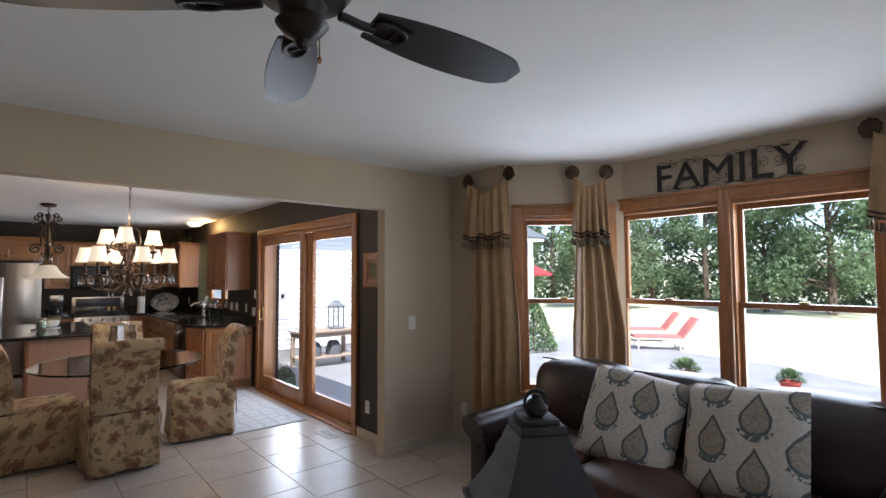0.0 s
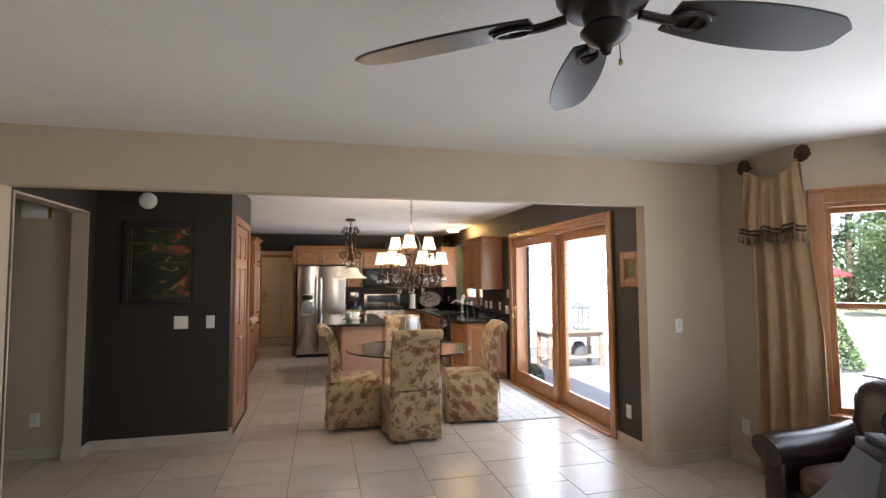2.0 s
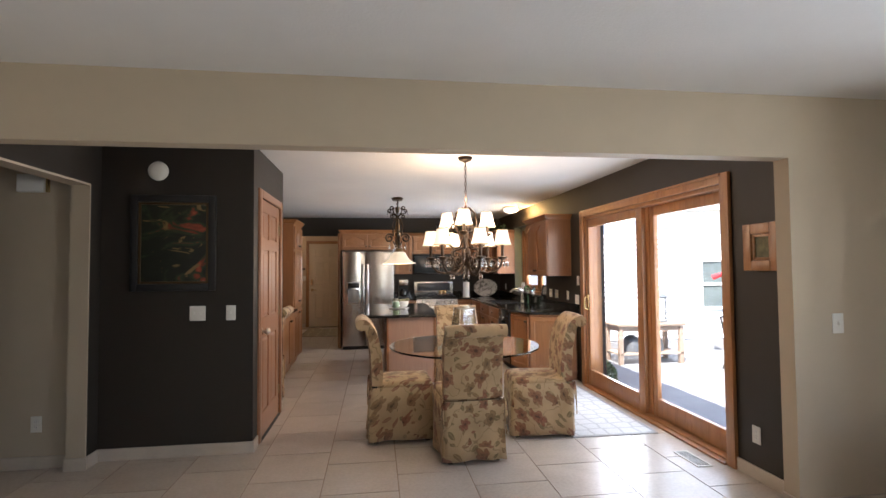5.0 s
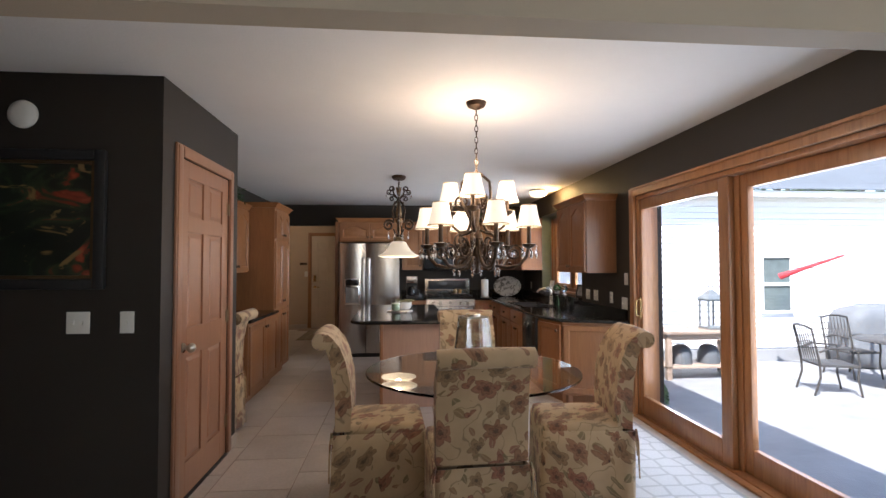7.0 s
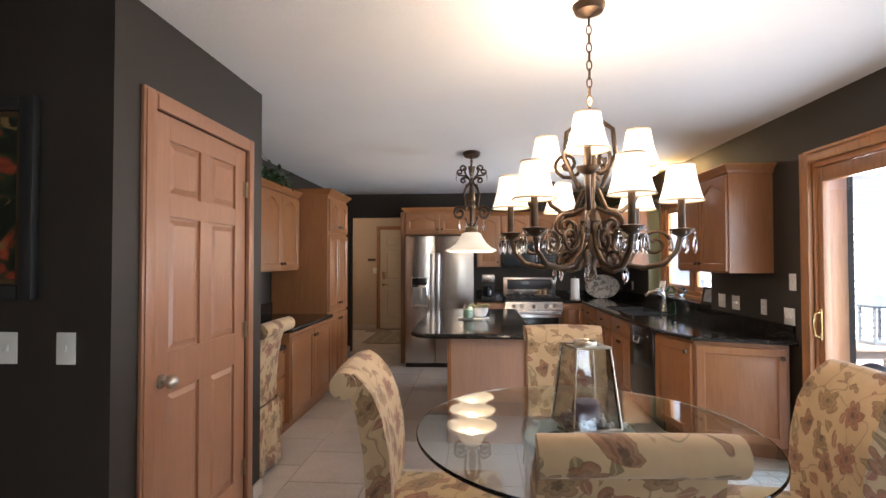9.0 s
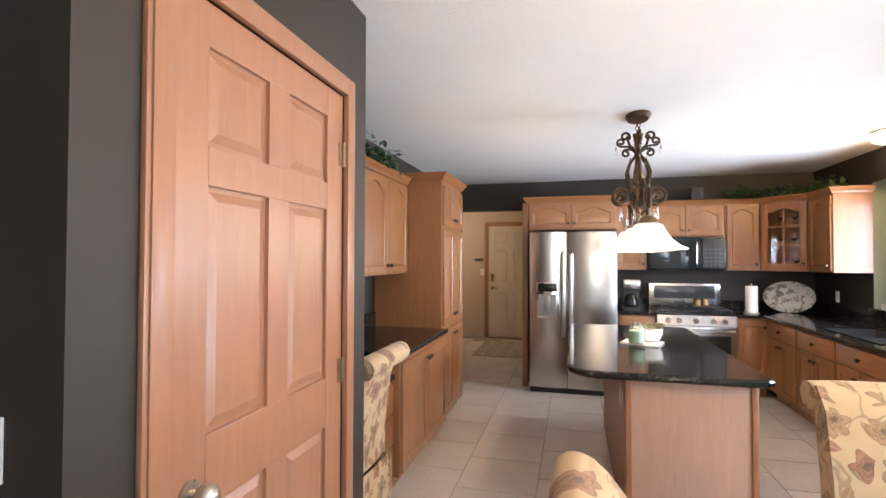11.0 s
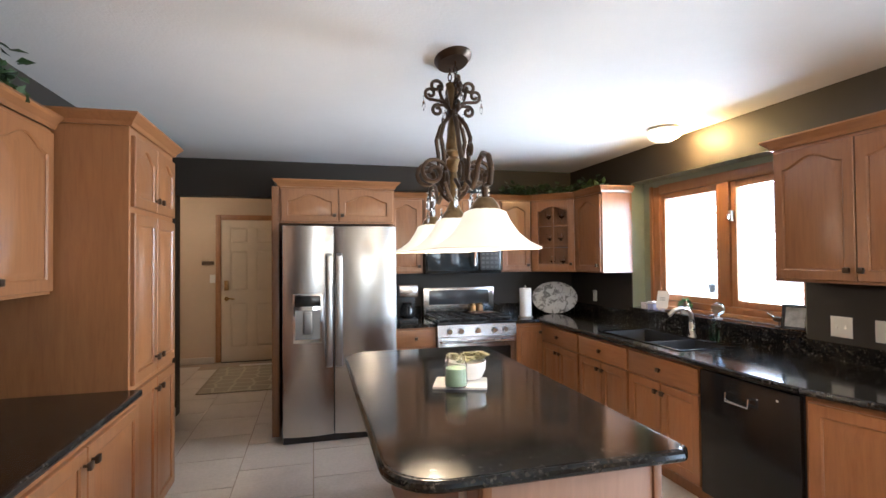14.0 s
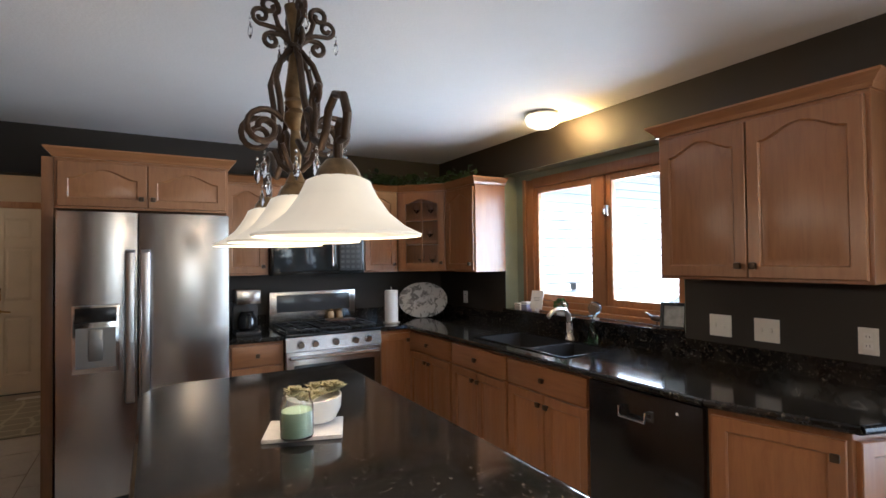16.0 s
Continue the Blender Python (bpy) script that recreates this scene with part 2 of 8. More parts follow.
    weave.inputs["Scale"].default_value = 420
    link(nt, uv, weave.inputs["Vector"])
    bump(nt, b, weave.outputs["Fac"], 0.25, 0.002)
    return m


def mat_medallion():
    """Off-white cushion cloth with grey-blue drop medallions in a half-drop repeat."""
    m, nt, b = nodes_of("medallion_cloth")
    tc = nt.nodes.new("ShaderNodeTexCoord")
    wob = nt.nodes.new("ShaderNodeTexNoise")
    wob.inputs["Scale"].default_value = 14
    link(nt, tc.outputs["Object"], wob.inputs["Vector"])
    ma = nt.nodes.new("ShaderNodeVectorMath")
    ma.operation = "MULTIPLY_ADD"
    ma.inputs[1].default_value = (0.02, 0.0, 0.02)
    link(nt, wob.outputs["Color"], ma.inputs[0])
    link(nt, tc.outputs["Object"], ma.inputs[2])
    sp = nt.nodes.new("ShaderNodeSeparateXYZ")
    link(nt, ma.outputs[0], sp.inputs[0])
    x, z = sp.outputs[0], sp.outputs[2]
    P, Q = 0.195, 0.26
    col_id = math_node(nt, "FLOOR", math_node(nt, "DIVIDE", x, P))
    odd = math_node(nt, "FLOORED_MODULO", col_id, 2.0)
    u = math_node(nt, "SUBTRACT", math_node(nt, "DIVIDE", x, P), math_node(nt, "ADD", col_id, 0.5))
    zz = math_node(nt, "ADD", math_node(nt, "DIVIDE", z, Q), math_node(nt, "MULTIPLY", odd, 0.5))
    w = math_node(nt, "SUBTRACT", zz, math_node(nt, "ADD", math_node(nt, "FLOOR", zz), 0.5))
    au = math_node(nt, "ABSOLUTE", u)
    up_w = math_node(nt, "MAXIMUM", w, 0.0)
    dn_w = math_node(nt, "MINIMUM", w, 0.0)
    ww_ = math_node(nt, "ADD", math_node(nt, "MULTIPLY", up_w, 0.66), math_node(nt, "MULTIPLY", dn_w, 1.15))
    disc = math_node(nt, "SQRT", math_node(nt, "ADD", math_node(nt, "MULTIPLY", au, au), math_node(nt, "MULTIPLY", ww_, ww_)))
    r = math_node(nt, "MAXIMUM", disc, math_node(nt, "ADD", math_node(nt, "MULTIPLY", au, 0.9), math_node(nt, "MULTIPLY", up_w, 0.74)))
    f = noise_tex(nt, tc.outputs["Object"], 60, 4)
    ground = ramp(nt, f, [(0.3, (0.41, 0.37, 0.325)), (0.7, (0.53, 0.49, 0.435))])
    inner = ramp(nt, noise_tex(nt, tc.outputs["Object"], 75, 3), [(0.4, (0.23, 0.20, 0.165)), (0.6, (0.32, 0.285, 0.235))])
    c1 = ramp(nt, r, [(0.0, (1, 1, 1)), (0.33, (1, 1, 1)), (0.34, (0, 0, 0)), (1.0, (0, 0, 0))])
    ring = ramp(nt, r, [(0.0, (0, 0, 0)), (0.30, (0, 0, 0)), (0.315, (1, 1, 1)), (0.36, (1, 1, 1)), (0.375, (0, 0, 0))])
    frond = nt.nodes.new("ShaderNodeTexNoise")
    frond.inputs["Scale"].default_value = 55
    link(nt, tc.outputs["Object"], frond.inputs["Vector"])
    low = math_node(nt, "MULTIPLY", math_node(nt, "LESS_THAN", w, -0.20), math_node(nt, "MULTIPLY", math_node(nt, "GREATER_THAN", r, 0.30), math_node(nt, "LESS_THAN", r, 0.47)))
    low = math_node(nt, "MULTIPLY", low, math_node(nt, "GREATER_THAN", frond.outputs["Fac"], 0.47))
    col = mix(nt, c1, ground, inner)
    col = mix(nt, ring, col, (0.085, 0.095, 0.10))
    col = mix(nt, low, col, (0.10, 0.125, 0.13))
    link(nt, col, b.inputs["Base Color"])
    b.inputs["Roughness"].default_value = 0.9
    bump(nt, b, noise_tex(nt, tc.outputs["Object"], 380, 2), 0.25, 0.002)
    return m


def mat_koi():
    """Dark pond picture with blurred red, gold and green strokes, no figures."""
    m, nt, b = nodes_of("pond_picture")
    v = coords(nt, (1.9, 1, 3.2))
    f = noise_tex(nt, v, 1.6, 3, 0.5, 1.8)
    g = noise_tex(nt, coords(nt, (1.6, 1, 3.4), "Object"), 2.3, 3, 0.5, 2.4)
    col = ramp(nt, f, [(0.0, (0.008, 0.009, 0.008)), (0.5, (0.012, 0.016, 0.010)), (0.58, (0.03, 0.045, 0.02)), (0.63, (0.2, 0.03, 0.015)), (0.7, (0.33, 0.07, 0.03))])
    col = mix(nt, ramp(nt, g, [(0.6, (0, 0, 0)), (0.66, (1, 1, 1))]), col, (0.22, 0.14, 0.05))
    link(nt, col, b.inputs["Base Color"])
    b.inputs["Roughness"].default_value = 0.3
    return m


def mat_rug(name, base, lines, scale):
    m, nt, b = nodes_of(name)
    v = coords(nt, (scale, scale, scale))
    wv = nt.nodes.new("ShaderNodeTexVoronoi")
    wv.feature = "DISTANCE_TO_EDGE"
    wv.inputs["Scale"].default_value = 1.0
    wv.inputs["Randomness"].default_value = 0.35
    link(nt, v, wv.inputs["Vector"])
    edge = ramp(nt, wv.outputs["Distance"], [(0.05, (1, 1, 1)), (0.09, (0, 0, 0))])
    f = noise_tex(nt, v, 30, 3)
    ground = ramp(nt, f, [(0.3, scaled(base, 0.85)), (0.7, scaled(base, 1.1))])
    link(nt, mix(nt, edge, ground, lines), b.inputs["Base Color"])
    b.inputs["Roughness"].default_value = 0.95
    bump(nt, b, f, 0.4, 0.004)
    return m


WALL = mat_plain("beige_paint", (0.47, 0.39, 0.285), 0.75, vary=0.04, scale=1.5, bumps=0.12, bscale=160)
DARK = mat_plain("dark_olive_paint", (0.0235, 0.0174, 0.0114), 0.6, vary=0.08, scale=1.5, bumps=0.12, bscale=160)
CEIL = mat_plain("ceiling_paint", (0.76, 0.745, 0.72), 0.9, vary=0.03, scale=1.2, bumps=0.35, bscale=70)
WHITE = mat_plain("white_paint", (0.74, 0.72, 0.68), 0.45, vary=0.03)
HALLW = mat_plain("hall_paint", (0.50, 0.375, 0.255), 0.75, vary=0.05, scale=1.5)
GROUT = mat_plain("grout", (0.34, 0.27, 0.205), 0.9, vary=0.12, scale=20)
TRIM = mat_wood("oak_trim", (0.36, 0.165, 0.062), (0.23, 0.095, 0.032), 0.35)
TRIM_Y = mat_wood("oak_trim_along_y", (0.36, 0.165, 0.062), (0.23, 0.095, 0.032), 0.35, "Y")
MAPLE = mat_wood("maple_cabinet", (0.26, 0.113, 0.041), (0.205, 0.083, 0.029), 0.36)
MAPLE_X = mat_wood("maple_rail", (0.26, 0.113, 0.041), (0.205, 0.083, 0.029), 0.36, "X")
PANEL = mat_wood("island_panel", (0.37, 0.215, 0.14), (0.335, 0.19, 0.12), 0.5)
PINE = mat_wood("door_wood", (0.285, 0.135, 0.070), (0.262, 0.120, 0.061), 0.36)
HINGE = mat_plain("antique_hinge", (0.30, 0.21, 0.12), 0.4, 0.9, vary=0.2)
GRANITE = mat_granite()
STEEL = mat_steel("brushed_steel")
CHROME = mat_plain("chrome", (0.75, 0.75, 0.75), 0.12, 1.0, vary=0.03)
NICKEL = mat_plain("satin_nickel", (0.55, 0.50, 0.42), 0.28, 1.0, vary=0.05)
BRASS = mat_plain("brass", (0.6, 0.42, 0.18), 0.25, 1.0, vary=0.05)
BLACK = mat_plain("black_enamel", (0.008, 0.008, 0.008), 0.18, vary=0.2)
BLACKM = mat_plain("black_plastic", (0.015, 0.015, 0.015), 0.45, vary=0.2)
IRON = mat_plain("cast_iron", (0.02, 0.02, 0.02), 0.6, 0.3, vary=0.2, bumps=0.2)
BRONZE = mat_plain("dark_bronze", (0.075, 0.048, 0.030), 0.38, 0.75, vary=0.35, scale=25, bumps=0.15, bscale=90)
ANTIQUE = mat_plain("antique_gold", (0.22, 0.145, 0.07), 0.35, 0.8, vary=0.4, scale=30)
GLASS = mat_glass("clear_glass")
TABLEGLASS = mat_glass("table_glass", (0.86, 0.95, 0.92))
GREENGLASS = mat_glass("green_glass", (0.35, 0.75, 0.5))
PANE = mat_pane("window_pane")
CRYSTAL = mat_glass("crystal", (1, 1, 1), 0.0, 1.6)
PLATE = mat_plain("white_plastic", (0.70, 0.68, 0.62), 0.35, vary=0.03)
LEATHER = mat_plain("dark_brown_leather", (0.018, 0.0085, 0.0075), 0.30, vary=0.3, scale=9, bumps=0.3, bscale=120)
# seat cushions: paler, slightly rougher brown than the other sofa parts
LEATHER_SEAT = mat_plain("paler_brown_leather", (0.055, 0.023, 0.015), 0.36, vary=0.3, scale=9, bumps=0.5, bscale=120)
FLORAL = mat_floral()
MEDAL = mat_medallion()
KOI = mat_koi()
CURTAIN = mat_plain("gold_silk", (0.41, 0.26, 0.13), 0.5, vary=0.12, scale=14, bumps=0.3, bscale=260)
FRINGE = mat_plain("dark_braid", (0.035, 0.024, 0.016), 0.8, vary=0.3, scale=60)
FANWOOD = mat_plain("dark_fan_blade", (0.013, 0.009, 0.0075), 0.42, vary=0.25, scale=12)
FANIRON = mat_plain("dark_fan_metal", (0.022, 0.016, 0.013), 0.42, 0.5, vary=0.25, scale=20)
LANTERN = mat_plain("dark_tin", (0.007, 0.007, 0.0075), 0.62, 0.0, vary=0.3, scale=14, bumps=0.15)
CERAMIC = mat_plain("white_ceramic", (0.68, 0.66, 0.62), 0.2, vary=0.04)
WAX = mat_plain("green_wax", (0.40, 0.56, 0.38), 0.35, vary=0.08)
PAPER = mat_plain("white_paper", (0.75, 0.74, 0.71), 0.9, vary=0.04, bumps=0.3, bscale=90)
MARBLE = mat_plain("pale_marble", (0.62, 0.6, 0.57), 0.25, vary=0.12, scale=10)
RUG_K = mat_rug("trellis_rug", (0.66, 0.65, 0.63), (0.50, 0.49, 0.47), 7)
RUG_H = mat_rug("hall_rug", (0.30, 0.26, 0.19), (0.44, 0.38, 0.27), 5)
SHADE = mat_glow("lit_cloth_shade", (1.0, 0.80, 0.52), 0.30)
BOWL = mat_glow("lit_alabaster", (1.0, 0.80, 0.54), 0.13, (0.75, 0.66, 0.52))
FLUSH = mat_glow("lit_opal_glass", (1.0, 0.82, 0.52), 0.6)
LEAF = mat_plain("green_leaf", (0.035, 0.065, 0.022), 0.5, vary=0.4, scale=12)
SUCC = mat_plain("succulent_leaf", (0.21, 0.19, 0.095), 0.5, vary=0.4, scale=18)
SIDING = mat_plain("white_siding", (0.80, 0.80, 0.80), 0.5, vary=0.03)
SHINGLE = mat_plain("grey_shingle", (0.11, 0.12, 0.13), 0.9, vary=0.2, scale=14)
PATIO = mat_plain("patio_concrete", (0.25, 0.247, 0.245), 0.6, vary=0.25, scale=2.2, bumps=0.3, bscale=40)
LAWN = mat_plain("lawn_grass", (0.50, 0.49, 0.32), 0.9, vary=0.25, scale=0.6, bumps=0.6, bscale=60)
REDCLOTH = mat_plain("red_cloth", (0.42, 0.03, 0.035), 0.8, vary=0.15)
REDPOT = mat_plain("red_pot", (0.45, 0.06, 0.045), 0.5, vary=0.1)
BARK = mat_plain("bark", (0.09, 0.065, 0.045), 0.9, vary=0.3, scale=8, bumps=0.6, bscale=25)
GREYWOOD = mat_wood("weathered_wood", (0.30, 0.22, 0.16), (0.2, 0.14, 0.1), 0.8, "X")


def mat_tile():
    m, nt, b = nodes_of("floor_tile")
    inf = nt.nodes.new("ShaderNodeObjectInfo")
    v = coords(nt)
    mp = nt.nodes.new("ShaderNodeVectorMath")
    mp.operation = "SCALE"
    mp.inputs[0].default_value = (13, 17, 0)
    link(nt, inf.outputs["Random"], mp.inputs["Scale"])
    ad = nt.nodes.new("ShaderNodeVectorMath")
    link(nt, v, ad.inputs[0])
    link(nt, mp.outputs[0], ad.inputs[1])
    f = noise_tex(nt, ad.outputs[0], 3.5, 6, 0.6, 0.4)
    g = noise_tex(nt, ad.outputs[0], 45, 3)
    col = ramp(nt, f, [(0.3, (0.44, 0.375, 0.31)), (0.7, (0.545, 0.475, 0.405))])
    col = mix(nt, 0.25, col, ramp(nt, g, [(0.4, (0.40, 0.34, 0.28)), (0.6, (0.58, 0.51, 0.44))]))
    hs = nt.nodes.new("ShaderNodeHueSaturation")
    tone = nt.nodes.new("ShaderNodeMapRange")
    tone.inputs[3].default_value, tone.inputs[4].default_value = 0.93, 1.06
    link(nt, inf.outputs["Random"], tone.inputs[0])
    link(nt, tone.outputs[0], hs.inputs["Value"])
    link(nt, col, hs.inputs["Color"])
    link(nt, hs.outputs[0], b.inputs["Base Color"])
    b.inputs["Roughness"].default_value = 0.3
    bump(nt, b, f, 0.08, 0.004)
    return m


TILE = mat_tile()


# ---- mesh helpers ----
def box(bm, x0, x1, y0, y1, z0, z1, bev=0.0):
    g = bmesh.ops.create_cube(bm, size=1.0)
    vs = g["verts"]
    for v in vs:
        v.co = Vector(((x0 + x1) / 2 + v.co.x * (x1 - x0), (y0 + y1) / 2 + v.co.y * (y1 - y0), (z0 + z1) / 2 + v.co.z * (z1 - z0)))
    if bev:
        es = list({e for v in vs for e in v.link_edges})
        bmesh.ops.bevel(bm, geom=es, offset=bev, segments=2, affect="EDGES", profile=0.6)
    return vs


def frustum(bm, lo, hi):
    """A block between two rectangles (x0, x1, y0, y1, z)."""
    vs = []
    for x0, x1, y0, y1, z in (lo, hi):
        vs += [bm.verts.new(p) for p in ((x0, y0, z), (x1, y0, z), (x1, y1, z), (x0, y1, z))]
    for f in ((3, 2, 1, 0), (4, 5, 6, 7), (0, 1, 5, 4), (1, 2, 6, 5), (2, 3, 7, 6), (3, 0, 4, 7)):
        bm.faces.new([vs[i] for i in f])
    return vs


def prism(bm, outline, z0, z1, bev=0.0):
    """An outline in x, y (counter-clockwise) raised from z0 to z1."""
    lo = [bm.verts.new((x, y, z0)) for x, y in outline]
    hi = [bm.verts.new((x, y, z1)) for x, y in outline]
    n = len(outline)
    fs = [bm.faces.new(list(reversed(lo))), bm.faces.new(hi)]
    for i in range(n):
        fs.append(bm.faces.new((lo[i], lo[(i + 1) % n], hi[(i + 1) % n], hi[i])))
    if bev:
        es = [e for e in fs[1].edges] + [e for e in fs[0].edges]
        bmesh.ops.bevel(bm, geom=es, offset=bev, segments=2, affect="EDGES", profile=0.6)
    return lo + hi


def slab_xz(bm, outline, y0, y1):
    """An outline in x, z raised along y."""
    a = [bm.verts.new((x, y0, z)) for x, z in outline]
    b = [bm.verts.new((x, y1, z)) for x, z in outline]
    n = len(outline)
    bm.faces.new(a)
    bm.faces.new(list(reversed(b)))
    for i in range(n):
        bm.faces.new((a[(i + 1) % n], a[i], b[i], b[(i + 1) % n]))


def lathe(bm, profile, segs=24, x=0.0, y=0.0, z=0.0, lobes=0, lobe=0.0):
    """Turns a profile of (r, z) round the z axis."""
    rings = []
    for r, h in profile:
        ring = []
        for i in range(segs):
            a = 2 * math.pi * i / segs
            k = 1 + lobe * abs(math.sin(lobes * a / 2)) if lobes else 1
            ring.append(bm.verts.new((x + r * k * math.cos(a), y + r * k * math.sin(a), z + h)))
        rings.append(ring)
    for a, b in zip(rings, rings[1:]):
        for i in range(segs):
            j = (i + 1) % segs
            bm.faces.new((a[i], a[j], b[j], b[i]))
    if profile[0][0] > 1e-4:
        bm.faces.new(list(reversed(rings[0])))
    if profile[-1][0] > 1e-4:
        bm.faces.new(rings[-1])
    return rings


def tube(bm, pts, r, segs=8, taper=1.0):
    """A round rod along a row of points."""
    pts = [Vector(p) for p in pts]
    rings, n = [], len(pts)
    ref = Vector((0, 0, 1))
    side = None
    for i, p in enumerate(pts):
        d = (pts[min(i + 1, n - 1)] - pts[max(i - 1, 0)]).normalized()
        if side is None:
            side = d.cross(ref if abs(d.z) < 0.9 else Vector((1, 0, 0))).normalized()
        else:
            side = (side - d * side.dot(d)).normalized()
        up = d.cross(side)
        rr = r * (1 + (taper - 1) * i / max(1, n - 1))
        rings.append([bm.verts.new(p + (side * math.cos(2 * math.pi * k / segs) + up * math.sin(2 * math.pi * k / segs)) * rr) for k in range(segs)])
    for a, b in zip(rings, rings[1:]):
        for k in range(segs):
            bm.faces.new((a[k], a[(k + 1) % segs], b[(k + 1) % segs], b[k]))
    bm.faces.new(list(reversed(rings[0])))
    bm.faces.new(rings[-1])


def ball(bm, x, y, z, rx, ry=None, rz=None, u=12, v=8):
    g = bmesh.ops.create_uvsphere(bm, u_segments=u, v_segments=v, radius=1.0)
    ry, rz = ry or rx, rz or rx
    for w in g["verts"]:
        w.co = Vector((x + w.co.x * rx, y + w.co.y * ry, z + w.co.z * rz))
    return g["verts"]


def finish(name, bm, material, smooth=None):
    bmesh.ops.recalc_face_normals(bm, faces=bm.faces)
    me = bpy.data.meshes.new(name)
    bm.to_mesh(me)
    bm.free()
    me.materials.append(material)
    if smooth is not None:
        me.shade_smooth()
        me.set_sharp_from_angle(angle=radians(smooth))
    return me


def root_offset(ob):
    off = Vector()
    while ob is not None:
        off += ob.location
        ob = ob.parent
    return off


def part(name, bm, material, parent, label="", smooth=35, world=False):
    """Links a bmesh as one mesh object under a thing or a part. world: its points are in the world and the thing is unturned."""
    if world:
        bmesh.ops.translate(bm, vec=-root_offset(parent), verts=bm.verts)
    ob = new(name, finish(name, bm, material, smooth))
    ob.parent = parent
    if label:
        ob["label"] = label
    return ob


def thing(name, m, label, category, group="", kind=""):
    ob = new(name)
    ob.empty_display_size = 0.1
    if not isinstance(m, Matrix):
        m = Matrix.Translation(m)
    ob.matrix_basis = m
    return tagged(ob, label, category, group, kind)


def structure(name, bm, material, label, category, smooth=None):
    ob = new(name, finish(name, bm, material, smooth))
    return tagged(ob, label, category, kind="structure")


def face(x, y, z, deg):
    """A frame whose -y looks out of a front: 0 south, -90 west, 90 east."""
    return pose(x, y, z, 0, 0, deg)


# ---- shell ----
H = 2.44
EW = 2.87      # inner face of the kitchen's east wall
KN = 11.09     # kitchen's north wall
FY = 3.738     # family-room face of the header wall


def wall_boxes(name, boxes, material, label, category="wall"):
    bm = bmesh.new()
    for b in boxes:
        box(bm, *b)
    return structure(name, bm, material, label, category)


wall_boxes("wall_header_family", [(-1.67, 2.75, FY, FY + 0.055, 2.07, H), (2.75, 3.5, FY, FY + 0.055, 0, H), (-1.90, -1.67, FY, FY + 0.055, 0, H)],
           WALL, "beige painted wall and header round the wide opening")
wall_boxes("wall_header_kitchen", [(-1.67, 2.75, FY + 0.055, FY + 0.11, 2.07, H), (2.75, 3.5, FY + 0.055, FY + 0.11, 0, H), (-1.90, -1.67, FY + 0.055, FY + 0.11, 0, H)],
           WALL, "beige painted back face of the header wall")
wall_boxes("wall_family_west", [(-1.90, -1.77, -2.5, FY, 0, H)], WALL, "beige painted family room wall with switches")
# opening cut for the added, unseen rear window
wall_boxes("wall_family_south", [(-1.90, 1.3, -2.62, -2.5, 0, H), (2.7, 4.5, -2.62, -2.5, 0, H), (1.3, 2.7, -2.62, -2.5, 0, 0.5), (1.3, 2.7, -2.62, -2.5, 2.1, H)],
           WALL, "beige painted rear wall with an opening for the added window")
# east side with the bay
wall_boxes("wall_family_east", [(3.5, 3.64, 3.05, FY + 0.11, 0, H), (3.5, 3.64, -2.5, -0.10, 0, H)], WALL, "beige painted wall beside the bay")
wall_boxes("wall_bay_front", [(4.2, 4.34, 0.60, 2.44, 0, 0.5), (4.2, 4.34, 0.60, 2.44, 2.08, H), (4.2, 4.34, 2.42, 2.44, 0.5, 2.08), (4.2, 4.34, 0.55, 0.75, 0.5, 2.08)],
           WALL, "beige painted bay wall with a double window")


def angled_wall(name, x, y, deg, length, w0, w1):
    bm = bmesh.new()
    for b in ((0, w0, 0, 0.14, 0, H), (w1, length, 0, 0.14, 0, H), (w0, w1, 0, 0.14, 0, 0.5), (w0, w1, 0, 0.14, 2.08, H)):
        box(bm, *b)
    bmesh.ops.transform(bm, matrix=pose(x, y, 0, 0, 0, deg), verts=bm.verts)
    return structure(name, bm, WALL, "beige painted angled bay wall with a narrow window", "wall")


angled_wall("wall_bay_angle_north", 3.5, 3.06, -45, 0.99, 0.13, 0.86)
angled_wall("wall_bay_angle_south", 4.2, 0.60, -135, 0.99, 0.13, 0.86)

# kitchen east wall, with the slider and the window recess
SY0, SY1, SZ = 4.455, 6.89, 2.04
WY0, WY1, WZ0, WZ1 = 8.29, 9.97, 0.985, 2.15
wall_boxes("wall_kitchen_east", [(EW, 3.12, FY + 0.11, SY0, 0, H), (EW, 3.12, SY0, SY1, SZ, H), (EW, 3.12, SY1, WY0, 0, H), (EW, 3.12, WY0, WY1, 0, WZ0),
                                 (EW, 3.12, WY0, WY1, WZ1, H), (EW, 3.12, WY1, KN + 0.14, 0, H)], DARK, "dark olive painted kitchen wall with door and window openings")
wall_boxes("wall_kitchen_north", [(-0.37, EW, KN, KN + 0.14, 0, H), (-2.0, -1.26, KN, KN + 0.14, 0, H), (-1.26, -0.37, KN, KN + 0.14, 2.08, H)],
           DARK, "dark olive painted kitchen wall with a hall opening")
wall_boxes("wall_kitchen_west", [(-1.60, -1.46, 6.49, KN, 0, H)], DARK, "dark olive painted wall behind the desk")
PX = -0.625
wall_boxes("wall_pantry", [(-1.75, PX, 5.25, 5.37, 0, H), (PX - 0.12, PX, 5.37, 5.45, 0, H), (PX - 0.12, PX, 6.30, 6.49, 0, H), (PX - 0.12, PX, 5.45, 6.30, 2.05, H), (-1.60, PX - 0.12, 6.37, 6.49, 0, H)],
           DARK, "dark brown painted pantry closet walls")
